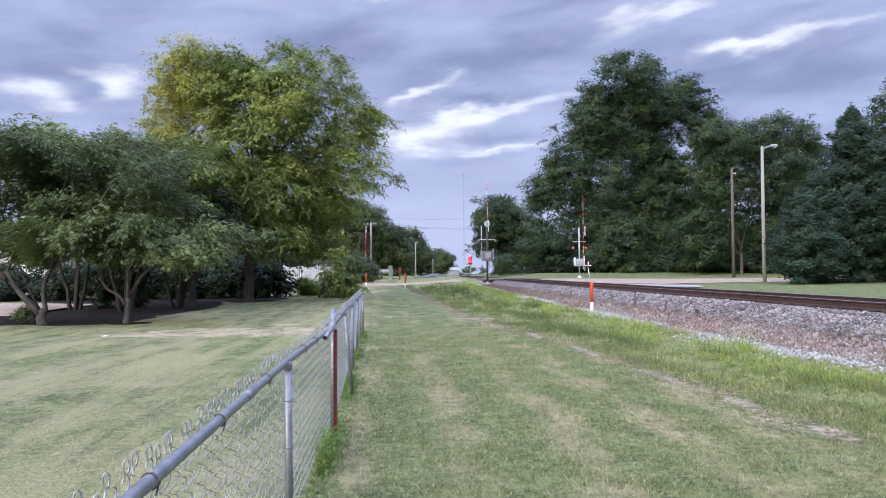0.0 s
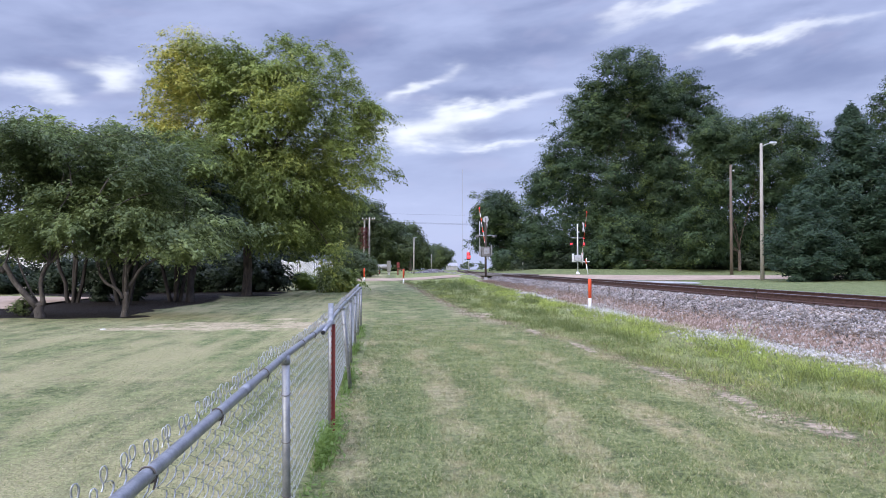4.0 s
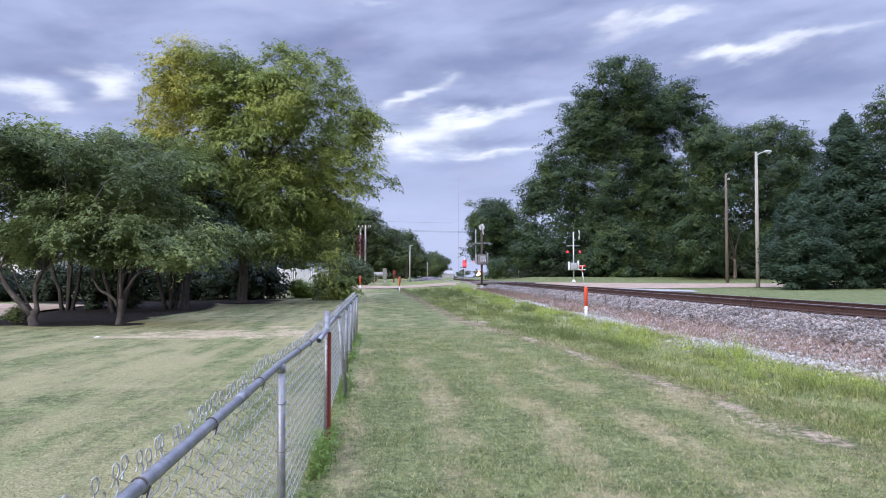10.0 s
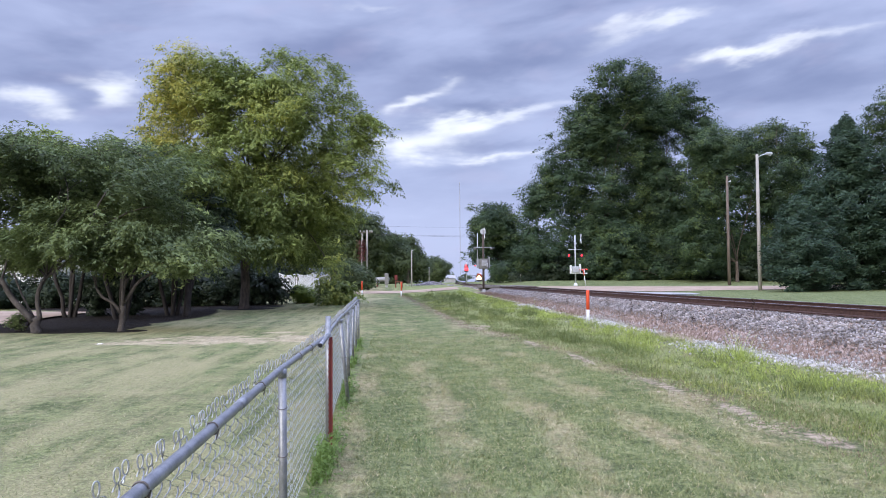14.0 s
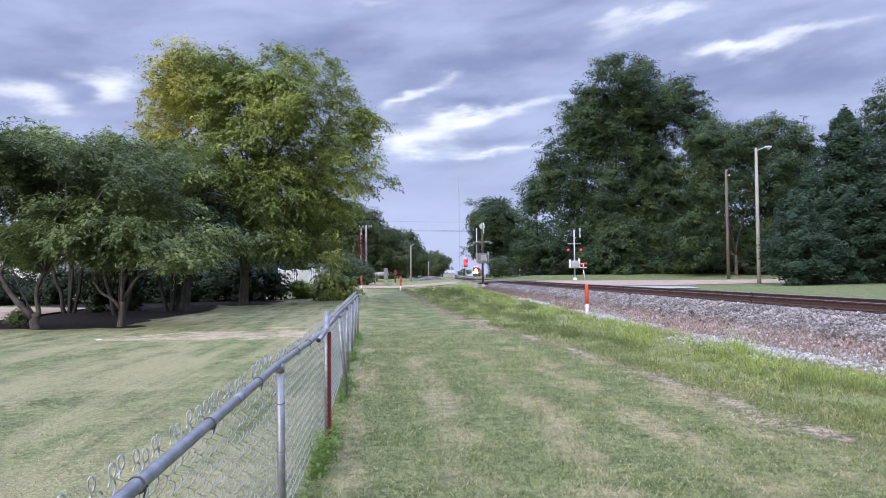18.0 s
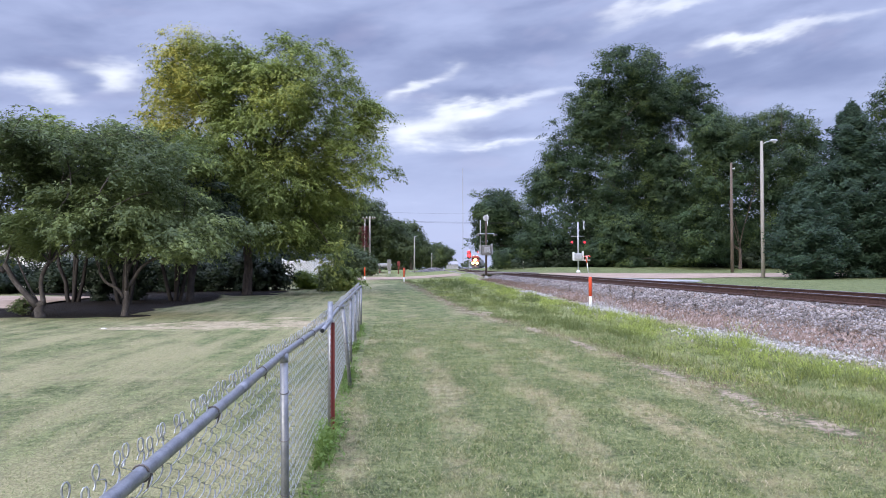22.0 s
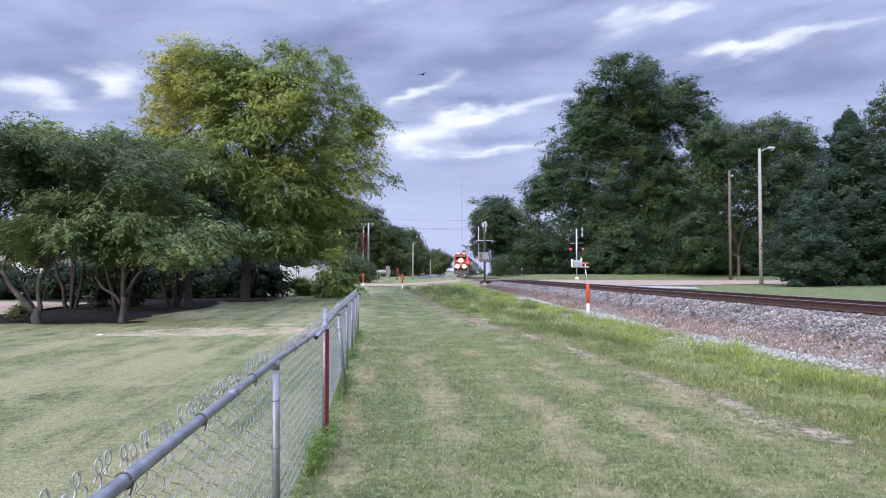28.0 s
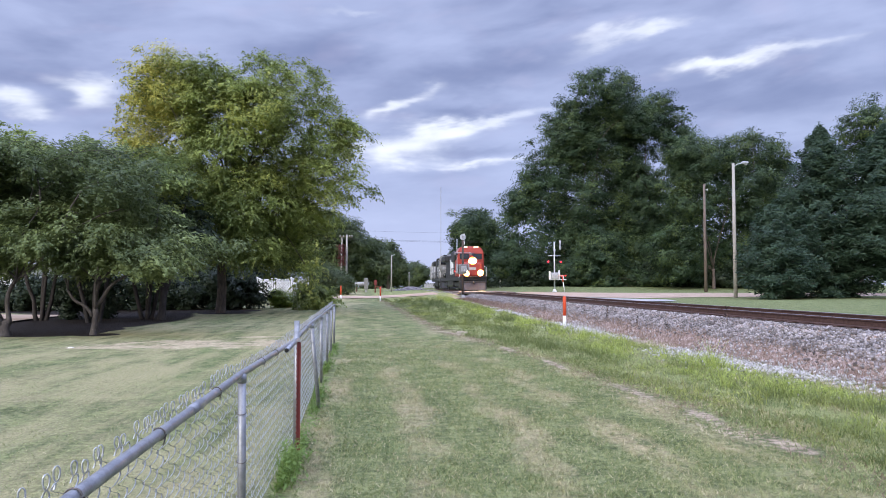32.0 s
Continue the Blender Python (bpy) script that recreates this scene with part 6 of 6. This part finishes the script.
def build_grass():
    rng = np.random.default_rng(21)
    n = 330000
    y = 4.2 + 20 * rng.random(n) ** 2.1
    x = -0.55 + rng.random(n) * (verge_edge(y) + 1.2)
    tuft = np.sin(x * 5.3 + 2 * np.sin(y * 1.1)) * np.sin(y * 3.7 + 1.5 * np.sin(x * 2.3))
    tuft = tuft * 0.5 + 0.5 * np.sin(x * 23 + 3 * np.sin(y * 7.1)) * np.sin(y * 17 + 2.5 * np.sin(x * 9.3))
    keep = (rng.random(n) < (0.62 + 0.45 * tuft) * smooth((24.5 - y) / 13)) & (rng.random(n) > bare_ground(x, y))
    x, y = x[keep], y[keep]
    P = np.stack([x, y, land(x, y) - 0.004], -1)
    V, F = blades(rng, P, 0.030, 0.0024 + 0.00016 * (y - 4), 1.3)
    tagged(new("mown_grass", quads("mown_grass", V, F, [GRASS_BLADE])), "short mown grass with straw-coloured worn lanes", "grass", kind="stuff")
    n = 90000
    y = 4.2 + 20 * rng.random(n) ** 1.7
    x = -0.9 - rng.random(n) * (2.0 + y * 0.62)
    keep = (rng.random(n) < smooth((24.5 - y) / 13)) & (rng.random(n) > bare_ground(x, y))
    x, y = x[keep], y[keep]
    P = np.stack([x, y, land(x, y) - 0.005], -1)
    V, F = blades(rng, P, 0.022, 0.0022 + 0.00012 * (y - 4), 1.5)
    tagged(new("lawn_grass", quads("lawn_grass", V, F, [GRASS_BLADE])), "short pale green lawn grass behind the fence", "grass", kind="stuff")
    # Tall weeds of the verge, in tussocks with gaps.
    m = 4200
    cy = 5 + 58 * rng.random(m) ** 1.5
    cx = verge_edge(cy) + 0.1 + rng.random(m) * (7.15 - verge_edge(cy))
    gaps = np.sin(cx * 3.1 + 1.7 * np.sin(cy * 0.7)) + np.sin(cy * 1.9 + 2.1 * np.sin(cx * 1.3)) * 0.8
    keep = (rng.random(m) < 0.5 + 0.32 * gaps) & (rng.random(m) > bare_ground(cx, cy))
    cx, cy = cx[keep], cy[keep]
    m = len(cx)
    big = rng.uniform(0.35, 1.0, m) ** 1.3 * np.clip(0.35 + (cx - verge_edge(cy)) / 2.2, 0.3, 1.0)
    big *= np.where(rng.random(m) < 0.13, 1.9, 1.0) * np.clip(0.75 + 0.4 * np.sin(cx * 2.2 + cy * 0.9), 0.45, 1.2) * np.clip((7.35 - cx) / 0.8, 0.3, 1.0)
    k = rng.integers(14, 40, m)
    own = np.repeat(np.arange(m), k)
    x, y = cx[own] + rng.normal(0, 0.10, len(own)), cy[own] + rng.normal(0, 0.13, len(own))
    P = np.stack([x, y, land(x, y) - 0.01], -1)
    leafy = rng.choice(len(own), 34000)
    Q = P[leafy] + np.c_[rng.normal(0, 0.03, 34000), rng.normal(0, 0.04, 34000), rng.random(34000) * 0.16 * big[own][leafy]]
    V2, F2 = leaf_cards(rng, Q, 0.030 + 0.0006 * Q[:, 1], 0.2, 1.8)
    V, F = blades(rng, P, 0.26 * big[own], 0.0040 + 0.00010 * y, 0.7)
    V, F = np.concatenate([V, V2]), np.concatenate([F, F2 + len(V)])
    tagged(new("verge_weeds", quads("verge_weeds", V, F, [WEED_BLADE])), "lush patchy weeds on the railway verge", "weeds", kind="stuff")
    n = 60000
    y = 5 + 50 * rng.random(n) ** 1.7
    x = verge_edge(y) + 0.1 + rng.random(n) * (7.6 - verge_edge(y))
    keep = rng.random(n) > bare_ground(x, y)
    x, y = x[keep], y[keep]
    P = np.stack([x, y, land(x, y) - 0.006], -1)
    V, F = blades(rng, P, 0.06, 0.0032 + 0.00008 * y, 1.0)
    tagged(new("verge_grass", quads("verge_grass", V, F, [GRASS_BLADE])), "short rough grass between the verge weeds", "grass", kind="stuff")
    n = 34000
    y = 5 + 56 * rng.random(n) ** 1.5
    x = verge_edge(y) + rng.normal(0.0, 0.25, n)
    x = np.where(rng.random(n) < 0.72, rng.uniform(7.55, 8.75, n), x)
    keep = rng.random(n) > bare_ground(x, y)
    x, y = x[keep], y[keep]
    P = np.stack([x, y, land(x, y) - 0.01], -1)
    V, F = blades(rng, P, np.where(x > 6.5, 0.12, 0.05), 0.0030 + 0.00008 * y, 0.9)
    tagged(new("dead_weeds", quads("dead_weeds", V, F, [DRY_BLADE])), "dead brown weeds at the foot of the ballast", "weeds", kind="stuff")
    # The uncut fringe under the fence.
    n = 5200
    y = 3.2 + 17 * rng.random(n) ** 1.5
    clump = np.clip(np.sin(y * 1.75 + 2.6) + 0.6 * np.sin(y * 4.3), 0, 1.4) * np.where(y < 7.3, 1.0, 0.55)
    keep = rng.random(n) < 0.15 + clump
    y, clump = y[keep], clump[keep]
    x = np.array([fence_x(v) for v in y]) - 0.01 + np.abs(rng.normal(0, 0.075, len(y)))
    P = np.stack([x, y, land(x, y) - 0.01], -1)
    V, F = blades(rng, P, 0.06 + 0.17 * clump * (rng.random(len(y)) ** 0.8), 0.0042, 0.8)
    leafy = rng.choice(len(y), 2600)
    Q = P[leafy] + np.c_[np.abs(rng.normal(0, 0.05, 2600)), rng.normal(0, 0.05, 2600), rng.random(2600) * (0.04 + 0.2 * clump[leafy])]
    V2, F2 = leaf_cards(rng, Q, 0.032, 0.3, 1.8)
    V, F = np.concatenate([V, V2]), np.concatenate([F, F2 + len(V)])
    tagged(new("fence_fringe", quads("fence_fringe", V, F, [FRINGE_BLADE])), "uncut bright green grass under the fence", "grass", kind="stuff")


build_grass()


def build_stalks():
    """Single dark weed stalks in the stones."""
    rng = np.random.default_rng(77)
    for x, y, h in ((9.3, 17.4, 0.45), (8.2, 23.5, 0.4), (8.5, 27.0, 0.5), (7.9, 31.0, 0.45), (8.3, 21.0, 0.35), (8.9, 25.5, 0.4), (8.0, 36.0, 0.5), (8.4, 19.0, 0.3)):
        z = max(spot(x, y), float(ballast_z(np.array(x)))) - 0.03
        s = thing("weed_stalk", "dark dry weed stalk standing in the ballast", "weed", pose(x, y, z), "weed stalks beside the track")
        b = Build().tube([(0, 0, 0), (0.02, 0, h * 0.5), (0.01, 0.02, h)], [0.008, 0.006, 0.003], 5)
        part("stem", b.mesh("stem", DRY_BLADE), s)
        P = np.c_[rng.normal(0, 0.03, 60), rng.normal(0, 0.03, 60), h * (0.35 + 0.65 * rng.random(60))]
        V, F = leaf_cards(rng, P, 0.035, 0.0)
        tagged(part("seed_head", quads("seed_head", V, F, [MULCH]), s), kind="stuff")


build_stalks()


# ---- behind the trees and across the road ----
def build_lattice():
    """White lattice screen of three panels with dipped tops."""
    f = thing("lattice_screen", "white wooden lattice screen behind the round shrub", "lattice fence", pose(-8.2, 52.0, spot(-7, 52.0)))
    for k in range(4):
        part("post", Build().box((k * 1.22, 0, 0.95), (0.09, 0.09, 2.0), bevel=0.01).mesh("post", WHITE), f)
    for k in range(3):
        x0 = k * 1.22
        dip = lambda x: 1.88 - 0.16 * math.sin(math.pi * (x - x0) / 1.22)
        part("top_rail", Build().tube([(x, 0, dip(x)) for x in np.linspace(x0, x0 + 1.22, 9)], 0.04, 6).mesh("top_rail", WHITE), f)
        part("bottom_rail", Build().box((x0 + 0.61, 0, 0.25), (1.13, 0.04, 0.08)).mesh("bottom_rail", WHITE), f)
        for side in (-1, 1):
            for i in range(-14, 15):
                c0 = x0 + 0.61 + i * 0.115
                pts = []
                for q in np.linspace(0.29, 1.86, 28):
                    x = c0 + side * (q - 1.0)
                    if x0 + 0.05 < x < x0 + 1.17 and q < dip(x):
                        pts.append((x, 0.012 * side, q))
                if len(pts) > 2:
                    part("slat", Build().tube([pts[0], pts[-1]], 0.026, 4).mesh("slat", WHITE), f)


build_lattice()


def build_house():
    """A low white house glimpsed between the trunks."""
    h = thing("house", "low white house with a grey roof behind the trees", "house", pose(-33.0, 50.0, spot(-24, 50)))
    part("wall", Build().box((0, 4, 1.4), (20.0, 8.0, 2.9), bevel=0.02).mesh("wall", WHITE), h)
    part("roof", Build().raw([(-10.6, -0.6, 2.8), (10.6, -0.6, 2.8), (10.6, 8.6, 2.8), (-10.6, 8.6, 2.8), (-10.6, 4, 4.6), (10.6, 4, 4.6)], [(0, 1, 5, 4), (2, 3, 4, 5), (1, 2, 5), (3, 0, 4), (3, 2, 1, 0)]).mesh("roof", GREY_PAINT), h)
    for x in (-6.0, 0.0, 5.5):
        wnd = part("window", Build().box((x, -0.02, 1.55), (1.5, 0.1, 1.2), bevel=0.01).mesh("window", GLASS), h)
        part("window_frame", Build().box((x, -0.06, 0.92), (1.65, 0.08, 0.08)).box((x, -0.06, 2.18), (1.65, 0.08, 0.08)).box((x - 0.79, -0.06, 1.55), (0.08, 0.08, 1.2)).box((x + 0.79, -0.06, 1.55), (0.08, 0.08, 1.2)).mesh("window_frame", WHITE), wnd)


build_house()


def build_far_things():
    pole = utility_pole("utility_pole", "pale utility pole with a crossarm across the road", -3.3, 95.0, 7.7, 0.16, PALE_POLE)
    part("crossarm", Build().box((-0.1, 0, 7.4), (1.8, 0.12, 0.12), bevel=0.01).mesh("crossarm", POLE_WOOD), pole)
    part("second_shaft", Build().tube([(-0.75, 0.2, -0.2), (-0.65, 0.2, 7.3)], 0.11, 8).mesh("second_shaft", PALE_POLE, smooth=True), pole)
    for x in (-0.9, -0.4, 0.4, 0.7):
        part("insulator", Build().tube([(x, 0, 7.46), (x, 0, 7.66)], 0.05, 8).mesh("insulator", ALUMINIUM), pole)
    p2 = utility_pole("utility_pole", "pale slender pole beside the far trees", 2.7, 93.0, 4.9, 0.10, PALE_POLE)
    part("bracket", Build().tube([(0, 0, 4.8), (0.45, 0, 4.95)], 0.025, 6).mesh("bracket", ALUMINIUM), p2)
    p3 = utility_pole("utility_pole", "thin leaning grey pole near the stone heap", 6.75, 125.0, 3.0, 0.08, PALE_POLE)
    part("bracket", Build().box((0, 0, 3.0), (0.16, 0.08, 0.2), bevel=0.02).mesh("bracket", ALUMINIUM), p3)
    rng = np.random.default_rng(5)
    vine = thing("red_leaf_bush", "reddish leafy sapling against the pole", "sapling", pose(-3.9, 94.0, spot(-3.9, 94.0)))
    part("stem", Build().tube([(0, 0, -0.1), (0.1, 0, 3.0), (0, 0, 6.2)], [0.09, 0.06, 0.03], 6).mesh("stem", BARK), vine)
    P = np.c_[rng.normal(0, 0.3, 600), rng.normal(0, 0.3, 600), rng.uniform(3.4, 6.3, 600)]
    V, F = leaf_cards(rng, P, 0.16, 0.2)
    tagged(part("leafage", quads("leafage", V, F, [foliage("dull_red_leaves", (0.14, 0.035, 0.04), (0.25, 0.07, 0.07))]), vine), kind="stuff")
    tank = thing("propane_tank", "grey horizontal gas tank on a red frame", "gas tank", pose(-1.3, 96.0, spot(-1.3, 96.0)))
    part("shell", Build().tube([(-1.05, 0, 1.0), (-0.9, 0, 1.0), (0.9, 0, 1.0), (1.05, 0, 1.0)], [0.15, 0.30, 0.30, 0.15], 14).mesh("shell", GREY_PAINT, smooth=True), tank)
    for x in (-0.65, 0.65):
        part("leg", Build().box((x, 0, 0.25), (0.14, 0.8, 0.6)).mesh("leg", RED_PAINT), tank)
    cab = thing("signal_cabinet", "grey metal equipment cabinet on a post", "cabinet", pose(-0.6, 88.0, spot(-0.6, 88.0)))
    part("case", Build().box((0, 0, 1.05), (0.5, 0.5, 1.4), bevel=0.04).mesh("case", DARK_CASE), cab)
    part("post", Build().box((0, 0, 0.3), (0.3, 0.3, 0.75)).mesh("post", CONCRETE), cab)
    bar = thing("barricade", "small rust-red frame standing in the grass", "barricade", pose(0.9, 84.0, spot(0.9, 84.0)))
    dull = surface("faded_orange_paint", (0.14, 0.045, 0.03), (0.22, 0.075, 0.045), 6, 0.6)
    for x in (-0.42, 0.42):
        part("leg", Build().box((x, 0, 0.38), (0.08, 0.08, 0.75)).mesh("leg", dull), bar)
    part("board", Build().box((0, 0, 0.7), (0.9, 0.06, 0.09)).mesh("board", dull), bar)
    part("sign", Build().box((-0.35, 0, 1.2), (0.36, 0.08, 0.62), bevel=0.03).tube([(-0.35, 0.02, 0), (-0.35, 0.02, 1.0)], 0.04, 6).mesh("sign", RED_PAINT), bar)

    def heap(rng, n):
        x, y = rng.normal(6.3, 1.5, n), rng.normal(112, 2.0, n)
        z = land(x, y) + 0.5 * np.exp(-((x - 6.3) / 1.8) ** 2 - ((y - 112) / 2.4) ** 2)
        return np.stack([x, y, z * (0.85 + 0.15 * rng.random(n))], -1)

    tagged(new("stone_heap", stones(3600, heap, (0.07, 0.18), STONE, "stone_heap", 9)), "low heap of grey broken stone beside the line", "stone heap", kind="stuff")
    for x, y in ((17.4, 93.0), (19.9, 93.5), (20.6, 93.5)):
        s = thing("trackside_post", "short white post beside the railway", "post", pose(x, y, spot(x, y)), "short posts beyond the crossing")
        part("shaft", Build().box((0, 0, 0.5), (0.16, 0.16, 1.2), bevel=0.02).mesh("shaft", WHITE), s)
    wires = thing("overhead_wires", "thin overhead wires across the railway", "wires")
    for z0, y0 in ((7.85, 95.0), (7.75, 95.3), (12.4, 140.0)):
        for x0, x1 in ((-40.0, -3.3), (-3.3, 32.0)):
            pts = [(x0 + (x1 - x0) * q, y0, z0 - 0.35 * math.sin(math.pi * q)) for q in np.linspace(0, 1, 13)]
            part("wire", Build().tube(pts, 0.014, 4, False).mesh("wire", DARK_METAL), wires)
    for x, y, sx, sz, lab in ((27.5, 330.0, 5.0, 2.4, "far grey low building beside the line"),):
        s = thing("far_building", lab, "building", pose(x, y, spot(x, y)))
        part("wall", Build().box((0, 0, sz / 2 - 0.3), (sx, 8, sz)).mesh("wall", GREY_PAINT), s)
        part("roof", Build().raw([(-sx / 2 - 0.3, -4.4, sz - 0.3), (sx / 2 + 0.3, -4.4, sz - 0.3), (sx / 2 + 0.3, 4.4, sz - 0.3), (-sx / 2 - 0.3, 4.4, sz - 0.3), (-sx / 2 - 0.3, 0, sz + 1.2), (sx / 2 + 0.3, 0, sz + 1.2)],
             [(0, 1, 5, 4), (2, 3, 4, 5), (1, 2, 5), (3, 0, 4), (3, 2, 1, 0)]).mesh("roof", GREY_PAINT), s)
    litter = thing("litter", "small white scrap of paper on the lawn", "litter", pose(-7.6, 19.0, spot(-7.6, 19.0) + 0.012))
    part("sheet", Build().raw([(-0.08, -0.04, 0), (0.09, -0.05, 0.015), (0.08, 0.05, 0.0), (-0.07, 0.05, 0.02), (0.01, 0.0, 0.03)], [(0, 1, 4), (1, 2, 4), (2, 3, 4), (3, 0, 4)]).mesh("sheet", WHITE), litter)


build_far_things()


def build_far_woods():
    """Distant belts of trees: uneven crowns, joined."""
    rng = np.random.default_rng(90)
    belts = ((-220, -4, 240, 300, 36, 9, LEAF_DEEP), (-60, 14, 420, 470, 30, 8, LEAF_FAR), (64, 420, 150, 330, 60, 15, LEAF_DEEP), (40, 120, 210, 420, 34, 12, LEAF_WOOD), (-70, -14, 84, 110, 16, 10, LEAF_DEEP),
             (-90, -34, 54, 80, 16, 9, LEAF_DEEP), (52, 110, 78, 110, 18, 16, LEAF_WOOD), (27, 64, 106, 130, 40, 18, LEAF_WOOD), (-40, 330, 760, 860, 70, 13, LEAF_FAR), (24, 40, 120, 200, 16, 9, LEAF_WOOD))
    for x0, x1, y0, y1, n, hi, leaf in belts:
        V, F, T, k = [], [], [], 0
        for _ in range(n):
            x, y = rng.uniform(x0, x1), rng.uniform(y0, y1)
            if y < 700 and abs(x - TRACK_X - float(shift(y))) < 9:
                continue
            h, r = hi * rng.uniform(0.6, 1.1), hi * rng.uniform(0.28, 0.42)
            lobes = [(x + rng.normal(0, r * 0.5), y + rng.normal(0, r * 0.4), spot(x, y) + h * q, r * w_, r * w_, h * 0.24) for q, w_ in ((0.25, 1.0), (0.5, 0.95), (0.75, 0.7))]
            _, P, face, tones = crown_points(rng, lobes, 44, 15, r * 0.17)
            front = (P[:, 1] < y) | (rng.random(len(P)) < 0.4)
            P, face, tones = P[front], face[front], tones[front]
            v, f = leaf_cards(rng, P, min(0.55, hi * 0.05) if y < 500 else 1.0, 0.3, face=face)
            V.append(v), F.append(f + k), T.append(tones)
            k += len(v)
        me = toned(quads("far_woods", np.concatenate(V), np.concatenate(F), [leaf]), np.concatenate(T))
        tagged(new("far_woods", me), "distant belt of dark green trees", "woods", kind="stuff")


build_far_woods()


# ---- what moves ----
def motions():
    front = lambda t: 75.0 + 19.6 * (32 - t)
    times = [0, 3, 6, 9, 12, 15, 18, 21, 23, 25, 26, 27, 28, 29, 30, 31, 32]
    walk(engine, [(t, line_matrix(front(t), 17)) for t in times])
    walk(second, [(t, line_matrix(front(t) + 22.6, 17)) for t in times])
    for k, car in enumerate(wagons):
        walk(car, [(t, line_matrix(front(t) + 45.4 + 16.8 * k, 14)) for t in times])
    drop_rows = [(0, 87), (1, 85), (1.5, 80), (2, 73), (2.5, 65), (3, 57), (3.5, 49), (4.5, 33), (5.5, 18), (6, 11), (6.5, 6), (7, 3), (8, 0), (9, 0), (32, 0)]
    walk(near_gate, [(t, pose(0.12, 0.42, 2.45, a)) for t, a in drop_rows])
    walk(far_gate, [(t, pose(0.35, -0.35, 1.75, a, 0, -9.5)) for t, a in [(t, 180 - a) for t, a in drop_rows]])
    flight = lambda t: pose(-0.29 + 22.6 * (t - 27.9), 48 - 24 * (t - 27.9), 14.8 - 1.12 * (t - 27.9) * (t > 27), 0, 0, 137)
    walk(bird, [(t, flight(t)) for t in (0, 27.5, 27.9, 28.2, 28.5, 32)])
    rise = lambda t: pose(-1.57 - 11.4 * (t - 6), 96 - 24 * (t - 6), 33.4 + 8.2 * (t - 6), 0, 0, -25)
    walk(far_bird, [(t, rise(t)) for t in (0, 5.5, 6.5, 32)])


motions()
